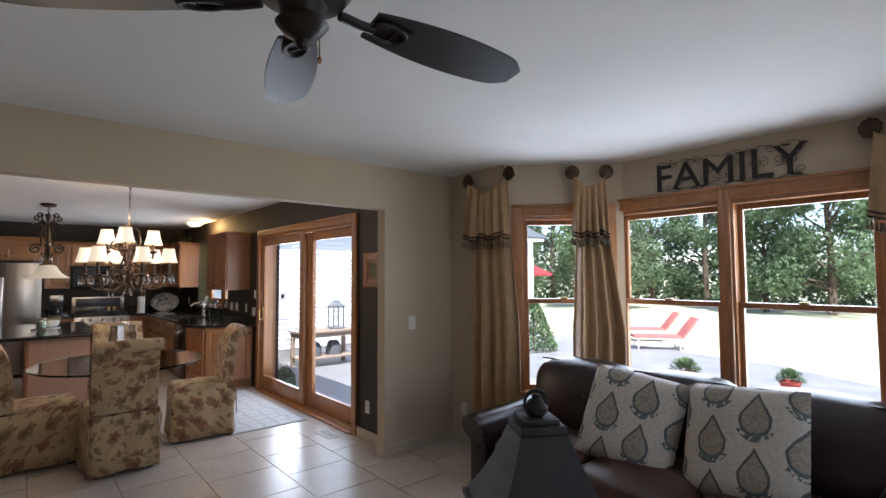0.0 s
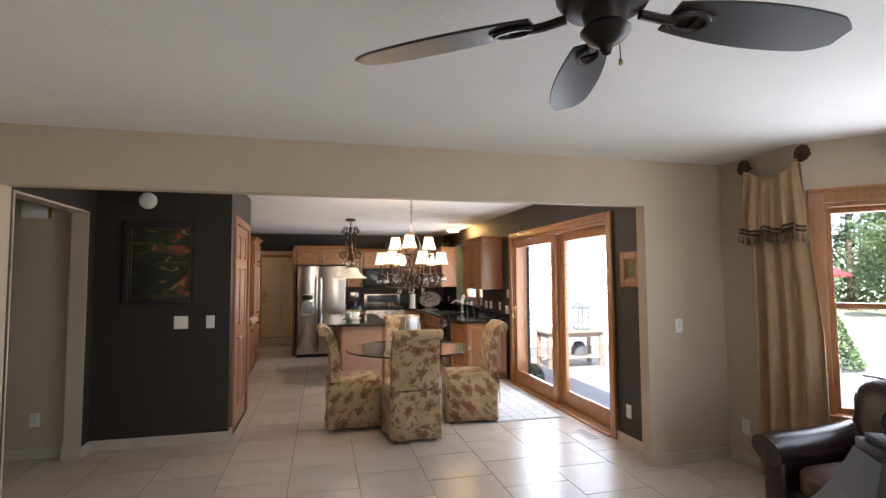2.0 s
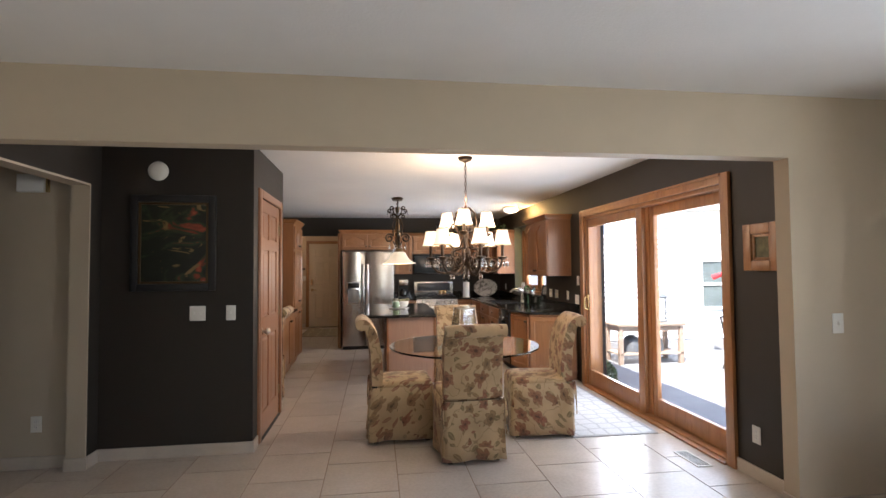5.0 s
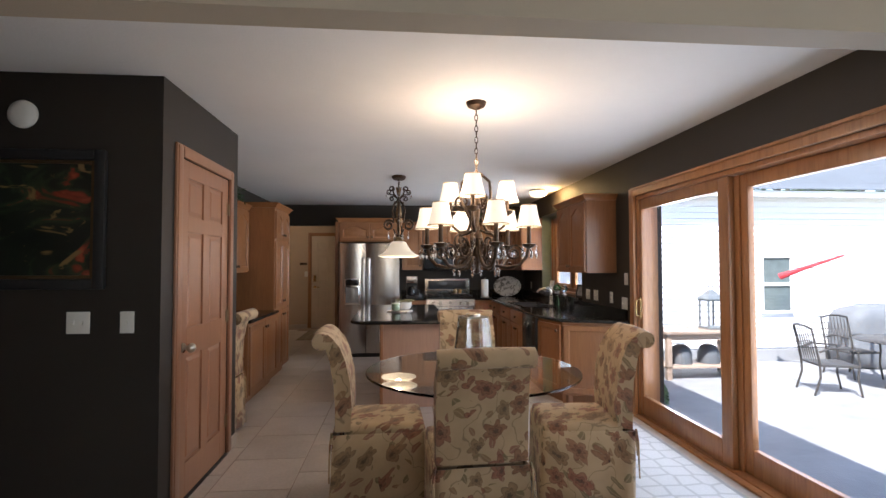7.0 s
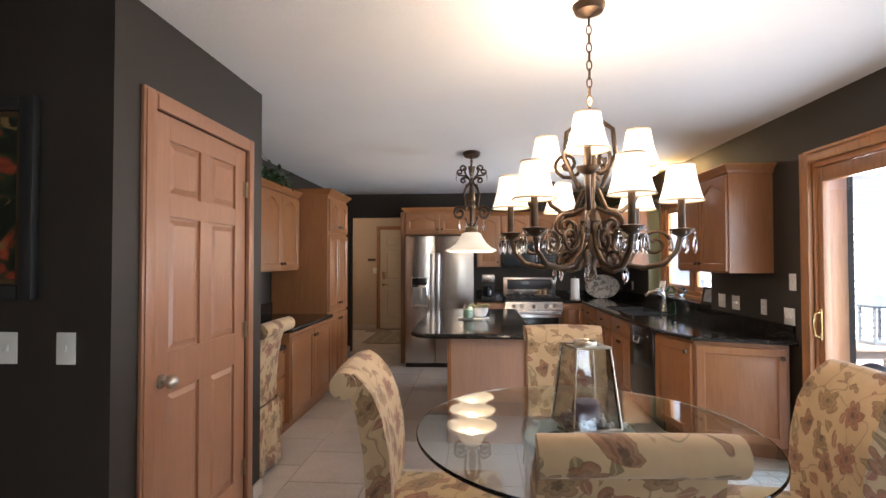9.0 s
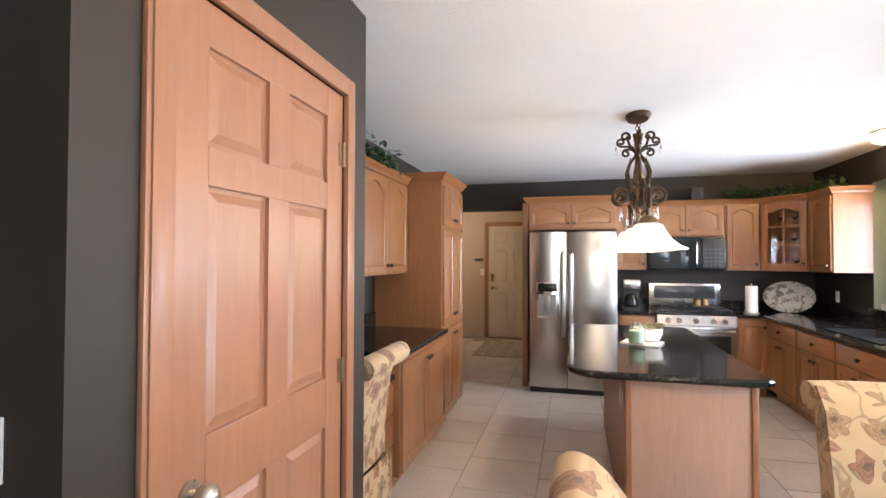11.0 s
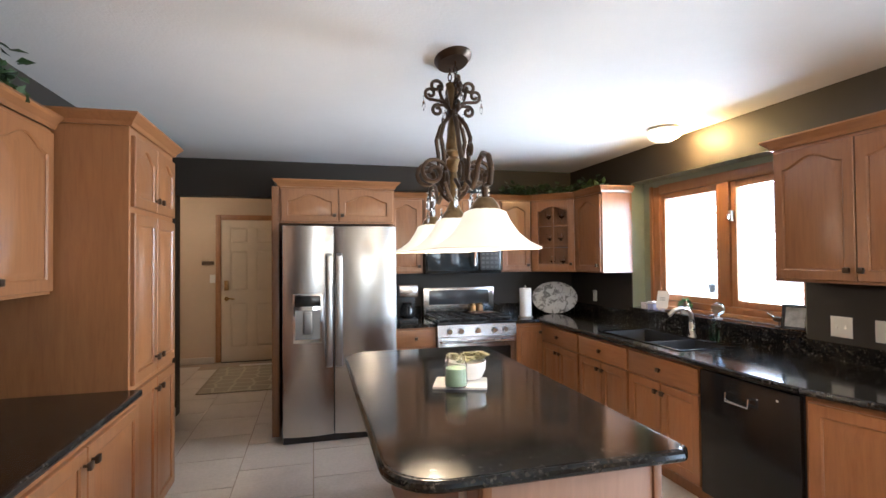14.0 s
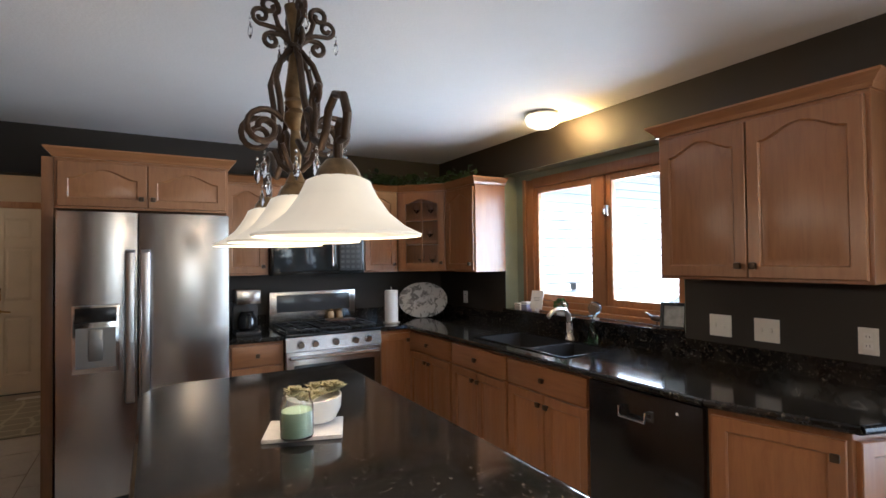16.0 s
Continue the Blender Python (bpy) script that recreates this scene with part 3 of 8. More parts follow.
wall_boxes("wall_hall_opening", [(-1.87, -1.75, FY + 0.11, 4.02, 0, H), (-1.87, -1.75, 4.02, 5.10, 2.08, H), (-1.87, -1.75, 5.10, 5.37, 0, H)],
           DARK, "dark painted wall with an opening to a hall")
wall_boxes("wall_side_hall", [(-4.0, -1.87, 5.17, 5.29, 0, H), (-4.12, -4.0, 2.0, 5.29, 0, H), (-4.0, -1.9, 1.9, 2.0, 0, H)], WALL, "beige painted side hall walls")
wall_boxes("jamb_hall_opening", [(-1.875, -1.745, 5.085, 5.10, 0, 2.08), (-1.875, -1.745, 4.02, 4.035, 0, 2.08), (-1.875, -1.745, 4.035, 5.085, 2.065, 2.08)], WALL, "beige painted opening reveal", "reveal")
wall_boxes("wall_back_hall", [(-3.0, -1.30, 13.6, 13.74, 0, H), (-0.44, 0.9, 13.6, 13.74, 0, H), (-1.30, -0.44, 13.6, 13.74, 2.06, H), (-3.14, -3.0, KN + 0.14, 13.74, 0, H), (0.9, 1.04, KN + 0.14, 13.74, 0, H)],
           HALLW, "warm beige back hall walls")
wall_boxes("reveal_back_hall", [(-3.0, -1.262, KN + 0.14, KN + 0.145, 0, H), (-0.372, 0.9, KN + 0.14, KN + 0.145, 0, H)], HALLW, "warm beige hall side of the wall", "wall")
wall_boxes("ceiling", [(-4.2, 4.6, -2.7, 3.9, H, H + 0.12), (-4.2, 3.45, 3.9, 13.8, H, H + 0.12)], CEIL, "white lightly textured ceiling", "ceiling")
wall_boxes("floor", [(-4.2, 4.34, -2.6, 3.9, -0.14, -0.004), (-4.2, 3.12, 3.9, 13.8, -0.14, -0.004)], GROUT, "sand-coloured stone tile floor with brown joints", "floor")

# baseboards
WB = mat_plain("tile_base", (0.50, 0.43, 0.35), 0.4, vary=0.1, scale=5)
bb = bmesh.new()
for b in ((2.75, 3.5, FY - 0.014, FY, 0, 0.09), (-1.75, PX + 0.014, 5.236, 5.25, 0, 0.09), (PX, PX + 0.014, 5.25, 5.385, 0, 0.09), (PX, PX + 0.014, 6.375, 6.50, 0, 0.09),
          (-1.77, -1.67, FY - 0.014, FY, 0, 0.09), (-1.77, -1.756, -2.5, FY - 0.014, 0, 0.09), (EW - 0.014, EW, FY + 0.11, SY0 - 0.06, 0, 0.09), (3.486, 3.5, 3.06, FY - 0.014, 0, 0.09),
          (2.736, 2.75, FY - 0.014, FY + 0.11, 0, 0.09), (-1.67, -1.656, FY - 0.014, FY + 0.11, 0, 0.09), (-1.75, -1.736, 5.10, 5.236, 0, 0.09), (-1.885, -1.735, 5.071, 5.085, 0, 0.09),
          (-4.0, -1.885, 5.156, 5.17, 0, 0.09), (-3.0, -1.38, 13.586, 13.6, 0, 0.09), (-1.46, -1.26, KN - 0.014, KN, 0, 0.09)):
    box(bb, *b, bev=0.004)
structure("baseboard", bb, WB, "sand-coloured tile baseboard", "baseboard")


# ---- openings ----
def frame_boxes(bm, w, h, t, d0, d1, bev=0.004):
    """Four bars round a w by h opening in x, z; depth from d0 to d1."""
    box(bm, 0, t, d0, d1, 0, h, bev)
    box(bm, w - t, w, d0, d1, 0, h, bev)
    box(bm, t, w - t, d0, d1, 0, t, bev)
    box(bm, t, w - t, d0, d1, h - t, h, bev)


def pane(name, parent, x0, x1, y, z0, z1, mat=None):
    bm = bmesh.new()
    box(bm, x0, x1, y, y + 0.004, z0, z1)
    ob = part(name, bm, mat or PANE, parent, smooth=None)
    ob.visible_shadow = False
    return ob


def double_hung(name, m, w, z0, z1, label, meet, left=0.09, right=0.09):
    """A wooden double-hung window; its front looks along -y."""
    win = thing(name, m, label, "window", kind="structure")
    fw, ew = 0.018, 0.05
    bm = bmesh.new()
    box(bm, -left, 0.0, -0.022, 0.0, z0, z1 + 0.10, 0.004)
    box(bm, w, w + right, -0.022, 0.0, z0, z1 + 0.10, 0.004)
    box(bm, -left + 0.01, w + right - 0.01, -0.034, -0.022, z1 + 0.075, z1 + 0.10, 0.003)
    box(bm, 0, w, -0.022, 0.0, z1, z1 + 0.10, 0.004)
    part("casing", bm, TRIM, win)
    bm = bmesh.new()
    box(bm, -left, w + right, -0.05, 0.08, z0 - 0.04, z0, 0.006)
    part("window_sill", bm, TRIM_Y, win)
    bm = bmesh.new()
    box(bm, 0, fw, 0, 0.14, z0, z1)
    box(bm, w - fw, w, 0, 0.14, z0, z1)
    box(bm, fw, w - fw, 0, 0.14, z1 - 0.03, z1)
    part("window_frame", bm, TRIM, win)
    for nm, a, b, d in (("lower_sash", z0, meet + 0.02, 0.045), ("upper_sash", meet - 0.02, z1 - 0.03, 0.085)):
        bm = bmesh.new()
        for q in ((fw, ew, d, d + 0.035, a, b), (w - ew, w - fw, d, d + 0.035, a, b), (ew, w - ew, d, d + 0.035, a, a + 0.04), (ew, w - ew, d, d + 0.035, b - 0.04, b)):
            box(bm, *q, bev=0.004)
        sash = part(nm, bm, TRIM, win)
        pane("pane", sash, ew, w - ew, d + 0.016, a + 0.04, b - 0.04)
    bm = bmesh.new()
    box(bm, w / 2 - 0.03, w / 2 + 0.03, 0.03, 0.05, meet + 0.02, meet + 0.035, 0.004)
    part("sash_lock", bm, BRASS, win)
    return win


MEET = 1.285
double_hung("window_1", face(4.2, 2.42, 0, -90), 0.80, 0.55, 2.03, "oak-framed double-hung bay window over the sofa", MEET, left=0.025, right=0.034)
double_hung("window_2", face(4.2, 1.55, 0, -90), 0.80, 0.55, 2.03, "oak-framed double-hung bay window over the sofa", MEET, left=0.034)
double_hung("window_3", pose(3.5, 3.06, 0, 0, 0, -45) @ pose(0.155, 0, 0), 0.68, 0.55, 2.0, "narrow oak-framed double-hung window in the angled bay wall", MEET)
double_hung("window_4", pose(4.2, 0.60, 0, 0, 0, -135) @ pose(0.155, 0, 0), 0.68, 0.55, 2.0, "narrow oak-framed double-hung window in the angled bay wall", MEET)

# sliding patio door
sd = thing("door_1", face(EW, SY1, 0, -90), "oak sliding patio door with two large glass leaves", "sliding door", kind="structure")
SW = SY1 - SY0
bm = bmesh.new()
box(bm, -0.085, 0.0, -0.03, 0.0, 0, SZ + 0.075, 0.006)
box(bm, SW, SW + 0.085, -0.03, 0.0, 0, SZ + 0.075, 0.006)
box(bm, 0, SW, -0.03, 0.0, SZ, SZ + 0.075, 0.006)
box(bm, -0.02, SW + 0.02, -0.045, -0.03, SZ + 0.055, SZ + 0.075, 0.004)
part("casing", bm, TRIM, sd)
bm = bmesh.new()
box(bm, 0, 0.018, 0, 0.2, 0.0, SZ, 0.004)
box(bm, SW - 0.018, SW, 0, 0.2, 0.0, SZ, 0.004)
box(bm, 0.018, SW - 0.018, 0, 0.2, SZ - 0.033, SZ, 0.004)
box(bm, 0.018, SW - 0.018, 0, 0.2, 0.0, 0.028, 0.004)
part("door_frame", bm, TRIM, sd)
bm = bmesh.new()
box(bm, 1.235, 1.325, 0.062, 0.075, 0.03, SZ - 0.035, 0.003)
part("meeting_strip", bm, TRIM, sd)
bm = bmesh.new()
box(bm, 0.0, SW, -0.05, 0.0, 0.0, 0.018, 0.004)
part("threshold", bm, TRIM_Y, sd)
for nm, x0, x1, d in (("fixed_leaf", 0.018, 1.28, 0.015), ("sliding_leaf", 1.28, SW - 0.018, 0.075)):
    sl, sr = (0.052, 0.11) if nm == "fixed_leaf" else (0.11, 0.07)
    bm = bmesh.new()
    for q in ((x0, x0 + sl, d, d + 0.045, 0.03, SZ - 0.035), (x1 - sr, x1, d, d + 0.045, 0.03, SZ - 0.035), (x0 + sl, x1 - sr, d, d + 0.045, 0.03, 0.20), (x0 + sl, x1 - sr, d, d + 0.045, SZ - 0.13, SZ - 0.035)):
        box(bm, *q, bev=0.008)
    leaf = part(nm, bm, TRIM, sd)
    pane("pane", leaf, x0 + sl, x1 - sr, d + 0.02, 0.20, SZ - 0.13)
bm = bmesh.new()
box(bm, 0.030, 0.056, 0.004, 0.018, 0.90, 1.10, 0.006)
tube(bm, [(0.043, 0.006, 0.92), (0.043, -0.03, 0.935), (0.043, -0.037, 1.0), (0.043, -0.03, 1.065), (0.043, 0.006, 1.08)], 0.008)
part("handle", bm, BRASS, sd, "brass door pull")

# kitchen casement window in its recess
kw = thing("window_5", face(EW, WY1, 0, -90), "oak casement window over the sink", "window", kind="structure")
KW = WY1 - WY0
bm = bmesh.new()
box(bm, 0, 0.004, 0.002, 0.2, WZ0, WZ1)
box(bm, KW - 0.004, KW, 0.002, 0.2, WZ0, WZ1)
box(bm, 0.004, KW - 0.004, 0.002, 0.2, WZ1 - 0.004, WZ1)
box(bm, 0.004, 0.10, 0.135, 0.2, WZ0, WZ1 - 0.004)
box(bm, KW - 0.02, KW - 0.004, 0.135, 0.2, WZ0, WZ1 - 0.004)
box(bm, 0.10, KW - 0.02, 0.135, 0.2, 2.09, WZ1 - 0.004)
part("reveal", bm, mat_plain("sage_paint", (0.20, 0.225, 0.165), 0.6, vary=0.05), kw, "sage painted reveal")
bm = bmesh.new()
f0, f1 = 0.10, KW - 0.02
box(bm, f0, f0 + 0.035, 0.12, 0.20, 1.03, 2.10, 0.005)
box(bm, f0 + 0.035, f0 + 0.12, 0.135, 0.20, 1.03, 2.09, 0.005)
box(bm, f1 - 0.07, f1, 0.13, 0.20, 1.03, 2.09, 0.005)
box(bm, f0 + 0.12, f1 - 0.07, 0.13, 0.20, 2.02, 2.10, 0.005)
box(bm, f0 + 0.12, f1 - 0.07, 0.13, 0.20, 1.03, 1.08, 0.005)
mid = (f0 + f1) / 2 + 0.06
box(bm, mid - 0.045, mid + 0.045, 0.13, 0.20, 1.08, 2.02, 0.005)
# backlit shade put into the colour: darker maple on the oak frame
part("window_frame", bm, MAPLE, kw)
for a, b in ((f0 + 0.12, mid - 0.045), (mid + 0.045, f1 - 0.07)):
    bm = bmesh.new()
    for q in ((a, a + 0.05, 0.15, 0.19, 1.08, 2.02), (b - 0.05, b, 0.15, 0.19, 1.08, 2.02), (a + 0.05, b - 0.05, 0.15, 0.19, 1.08, 1.13), (a + 0.05, b - 0.05, 0.15, 0.19, 1.97, 2.02)):
        box(bm, *q, bev=0.006)
    sash = part("sash", bm, TRIM, kw)
    pane("pane", sash, a + 0.05, b - 0.05, 0.168, 1.13, 1.97)
bm = bmesh.new()
box(bm, mid + 0.045, mid + 0.075, 0.125, 0.15, 1.72, 1.80, 0.004)
box(bm, mid + 0.05, mid + 0.065, 0.105, 0.125, 1.735, 1.775, 0.003)
part("latch", bm, NICKEL, kw, "nickel casement latch")
bm = bmesh.new()
box(bm, f0 + 0.02, f1, 0.09, 0.20, 1.0, 1.03, 0.004)
part("stool", bm, TRIM_Y, kw)

# unseen rear window added to the family room, lets light in from behind
rw = thing("window_6", pose(2.7, -2.5, 0, 0, 0, 180), "added white-framed window, unseen, in the rear wall", "window", kind="structure")
bm = bmesh.new()
frame_boxes(bm, 1.4, 1.6, 0.06, 0.02, 0.1)
bmesh.ops.translate(bm, vec=(0, 0, 0.5), verts=bm.verts)
part("window_frame", bm, WHITE, rw)
pane("pane", rw, 0.06, 1.34, 0.05, 0.56, 2.04)


# ---- doors ----
def six_panel(bm, w, h, t):
    """A door leaf with six recessed and raised panels; front at y = 0."""
    s, m = 0.115 * w / 0.8, 0.10 * w / 0.8
    rows = [(0.20, 0.84), (1.01, 1.595), (1.69, h - 0.105)]
    box(bm, 0, w, 0.012, t, 0, h)
    pw = (w - 2 * s - m) / 2
    cols = [(s, s + pw), (s + pw + m, w - s)]
    box(bm, 0, s, 0, 0.012, 0, h, 0.003)
    box(bm, w - s, w, 0, 0.012, 0, h, 0.003)
    for z0, z1 in rows:
        box(bm, s + pw, s + pw + m, 0, 0.012, z0, z1)
    zs = [0] + [z for r in rows for z in r] + [h]
    for i in range(0, len(zs), 2):
        box(bm, s, w - s, 0, 0.012, zs[i], zs[i + 1], 0.003)
    for x0, x1 in cols:
        for z0, z1 in rows:
            g = 0.012
            a = [(x0 + g, z0 + g), (x1 - g, z0 + g), (x1 - g, z1 - g), (x0 + g, z1 - g)]
            q = 0.035
            b = [(x0 + q, z0 + q), (x1 - q, z0 + q), (x1 - q, z1 - q), (x0 + q, z1 - q)]
            va = [bm.verts.new((x, 0.012, z)) for x, z in a]
            vb = [bm.verts.new((x, 0.003, z)) for x, z in b]
            bm.faces.new(vb)
            for i in range(4):
                bm.faces.new((va[i], va[(i + 1) % 4], vb[(i + 1) % 4], vb[i]))


def panel_door(name, m, w, h, wood, label, knob_x, hinge_x, knob_mat, casing, lever=False):
    d = thing(name, m, label, "door", kind="structure")
    bm = bmesh.new()
    six_panel(bm, w, h, 0.04)
    leaf = part("leaf", bm, wood, d, smooth=None)
    bm = bmesh.new()
    kx, kz = knob_x, 0.90
    tube(bm, [(kx, 0.002, kz), (kx, -0.008, kz)], 0.03, 16)
    tube(bm, [(kx, -0.008, kz), (kx, -0.035, kz)], 0.011, 12)
    if lever:
        tube(bm, [(kx, -0.04, kz), (kx + 0.03, -0.045, kz + 0.005), (kx + 0.11, -0.045, kz - 0.004)], 0.009, 10)
        box(bm, kx - 0.028, kx + 0.028, -0.03, 0.002, kz + 0.12, kz + 0.26, 0.008)
    else:
        ball(bm, kx, -0.05, kz, 0.029, 0.027, 0.029, 20, 14)
    part("door_handle", bm, knob_mat, leaf)
    for hz in (0.24, h / 2, h - 0.22):
        bm = bmesh.new()
        tube(bm, [(hinge_x, -0.006, hz - 0.045), (hinge_x, -0.006, hz + 0.045)], 0.007, 10)
        box(bm, hinge_x - 0.03, hinge_x + 0.012, -0.003, 0.001, hz - 0.043, hz + 0.043)
        part("hinge", bm, HINGE, d)
    bm = bmesh.new()
    c = 0.075
    for x0, x1, z0, z1 in ((-c, -0.004, 0, h + c), (w + 0.004, w + c, 0, h + c), (-0.004, w + 0.004, h + 0.004, h + c)):
        box(bm, x0, x1, -0.016, 0.0, z0, z1, 0.005)
        box(bm, x0 + 0.012 if x0 < 0 else x0, x1 - 0.0 if x0 < 0 else x1 - 0.012, -0.022, -0.016, z0, z1 - (0.012 if z1 > h else 0), 0.003)
    part("casing", bm, casing, d)
    bm = bmesh.new()
    for x0, x1, z0, z1 in ((-0.014, 0.012, -0.01, h + 0.012), (w - 0.012, w + 0.014, -0.01, h + 0.012), (0.012, w - 0.012, h - 0.012, h + 0.012)):
        box(bm, x0, x1, 0.041, 0.06, z0, z1)
    part("door_stop", bm, casing, d, smooth=None)
    bm = bmesh.new()
    box(bm, 0.0, w, -0.02, 0.06, -0.009, -0.001, 0.002)
    part("threshold", bm, BLACKM, d)
    return d


panel_door("door_2", face(PX, 5.467, 0.01, 90), 0.815, 2.03, PINE, "six-panel stained wood pantry door, closed", 0.065, 0.812, NICKEL, PINE)
panel_door("door_3", face(-1.285, 13.6, 0.01, 0), 0.83, 2.03, mat_plain("cream_paint", (0.60, 0.49, 0.355), 0.45, vary=0.04), "cream six-panel outside door with a brass keypad lock, closed", 0.07, 0.826, BRASS, TRIM, True)


# ---- cabinets ----
def arch_outline(x0, x1, z0, z1, rise, n=10):
    """A rectangle whose top swells into a cathedral arch."""
    pts = [(x0, z0), (x1, z0), (x1, z1 - rise)]
    for i in range(1, n):
        u = i / n
        s = 0.5 - 0.5 * math.cos(2 * math.pi * u)
        sh = max(0.0, s) ** 0.9
        pts.append((x1 + (x0 - x1) * u, z1 - rise + rise * sh))
    pts.append((x0, z1 - rise))
    return pts


def cab_door_mesh(w, h, arch):
    """The frame and the raised panel of a cabinet door, front at y = -0.02."""
    s = min(0.058, w * 0.2)
    rise = min(0.06, w * 0.14) if arch else 0.0
    zt = h - s * (0.85 if arch else 1.0)

    def inner(q):
        if arch:
            return arch_outline(s + q, w - s - q, s + q, zt - q, rise)
        return [(s + q, s + q), (w - s - q, s + q), (w - s - q, zt - q), (s + q, zt - q)]

    rim = bmesh.new()
    hole = inner(0.0)
    n = len(hole)
    outer = [(0, 0), (w, 0)] + [(w if i == 2 else 0 if i == n - 1 else x, h) for i, (x, z) in enumerate(hole) if i > 1]
    e = 0.004
    ease = [(min(max(x, e), w - e), min(max(z, e), h - e)) for x, z in outer]
    loops = [[rim.verts.new((x, y, z)) for x, z in ring] for ring, y in ((hole, 0.0), (outer, 0.0), (outer, -0.016), (ease, -0.02), (inner(-0.007), -0.02), (hole, -0.014))]
    for p, q in zip(loops, loops[1:] + loops[:1]):
        for i in range(n):
            rim.faces.new((p[i], p[(i + 1) % n], q[(i + 1) % n], q[i]))
    pan = bmesh.new()
    loops = [[pan.verts.new((x, y, z)) for x, z in inner(d)] for d, y in ((-0.004, -0.004), (-0.004, -0.0095), (0.008, -0.0095), (0.034, -0.018))]
    for p, q in zip(loops, loops[1:]):
        for i in range(n):
            pan.faces.new((p[i], p[(i + 1) % n], q[(i + 1) % n], q[i]))
    pan.faces.new(loops[-1])
    pan.faces.new(list(reversed(loops[0])))
    return rim, pan


def knob(parent, x, z):
    bm = bmesh.new()
    tube(bm, [(x, -0.02, z), (x, -0.036, z)], 0.006, 8)
    box(bm, x - 0.015, x + 0.015, -0.050, -0.034, z - 0.015, z + 0.015, 0.006)
    return part("knob", bm, BRONZE, parent)


def crown_part(parent, w, d, h, left, right, over=0.05, tall=0.06):
    bm = bmesh.new()
    l, r = (over if left else 0), (over if right else 0)
    frustum(bm, (-l * 0.2, w + r * 0.2, -0.012, d, h), (-l * 0.35, w + r * 0.35, -0.02, d, h + tall * 0.3))
    frustum(bm, (-l * 0.35, w + r * 0.35, -0.02, d, h + tall * 0.3), (-l, w + r, -over, d, h + tall * 0.85))
    box(bm, -l, w + r, -over, d, h + tall * 0.85, h + tall)
    return part("crown", bm, MAPLE_X, parent, smooth=None)


def cabinet(name, m, w, h, d, doors=(), drawers=(), label="", toe=0.0, crown=None, category="cabinet", group="", body_mat=None, hole=None, low=0.0):
    """doors: (x0, x1, z0, z1, arched, knob x, knob z); drawers: (x0, x1, z0, z1)."""
    c = thing(name, m, label, category, group)
    bm = bmesh.new()
    if hole:
        x0, x1, z0, z1 = hole
        for b in ((0, w, 0, d, toe, z0), (0, w, 0, d, z1, h), (0, x0, 0, d, z0, z1), (x1, w, 0, d, z0, z1), (x0, x1, d - 0.02, d, z0, z1)):
            if b[1] > b[0] and b[5] > b[4]:
                box(bm, *b)
    elif low:
        box(bm, 0, w, 0, 0.05, toe, h, 0.003)
        box(bm, 0, w, 0.05, d, toe, low)
    else:
        box(bm, 0, w, 0, d, toe, h, 0.003)
    if toe:
        box(bm, 0.002, w - 0.002, 0.07, d, 0, toe)
    part("body", bm, body_mat or MAPLE, c, smooth=None)
    for x0, x1, z0, z1, arch, kx, kz in doors:
        rim, pan = cab_door_mesh(x1 - x0, z1 - z0, arch)
        for bm in (rim, pan):
            bmesh.ops.translate(bm, vec=(x0, 0, z0), verts=bm.verts)
        leaf = part("door", rim, MAPLE, c, smooth=30)
        part("raised_panel", pan, MAPLE, leaf, smooth=20)
        knob(leaf, kx, kz)
    for x0, x1, z0, z1 in drawers:
        bm = bmesh.new()
        box(bm, x0, x1, -0.02, 0, z0, z1, 0.006)
        knob(part("drawer", bm, MAPLE_X, c), (x0 + x1) / 2, (z0 + z1) / 2)
    if crown:
        crown_part(c, w, d, h, *crown)
    return c


UB, UT = 1.315, 2.06    # upper cabinets
CT = 0.86                # worktop
BH = CT - 0.035


def upper(name, m, w, d, n, label, crown=(False, False), z0=UB, z1=UT, arch=True):
    h = z1 - z0
    m = m @ pose(0, 0, z0)
    dw = (w - 0.03 - 0.006 * (n - 1)) / n
    doors = []
    for i in range(n):
        a = 0.015 + i * (dw + 0.006)
        right = (i % 2 == 0) if n > 1 else True
        doors.append((a, a + dw, 0.015, h - 0.02, arch, a + dw - 0.03 if right else a + 0.03, 0.07))
    return cabinet(name, m, w, h, d, doors, (), label, crown=crown, category="wall cabinet", group="maple wall cabinets")


def base(name, m, w, d, n, label, drawer=True, z_top=BH, drawers_only=0, low=0.0):
    doors, drs = [], []
    top = z_top - 0.02
    dz = 0.15 if drawer else 0.0
    if drawers_only:
        k = (top - 0.12) / drawers_only
        drs = [(0.015, w - 0.015, 0.12 + i * k, 0.12 + (i + 1) * k - 0.01) for i in range(drawers_only)]
    else:
        if drawer:
            drs = [(0.015, w - 0.015, top - dz, top)]
        dw = (w - 0.03 - 0.006 * (n - 1)) / n
        for i in range(n):
            a = 0.015 + i * (dw + 0.006)
            right = (i % 2 == 0) if n > 1 else True
            doors.append((a, a + dw, 0.12, top - dz - 0.012, False, a + dw - 0.03 if right else a + 0.03, top - dz - 0.07))
    return cabinet(name, m, w, z_top, d, doors, drs, label, toe=0.10, category="base cabinet", group="maple base cabinets", low=low)


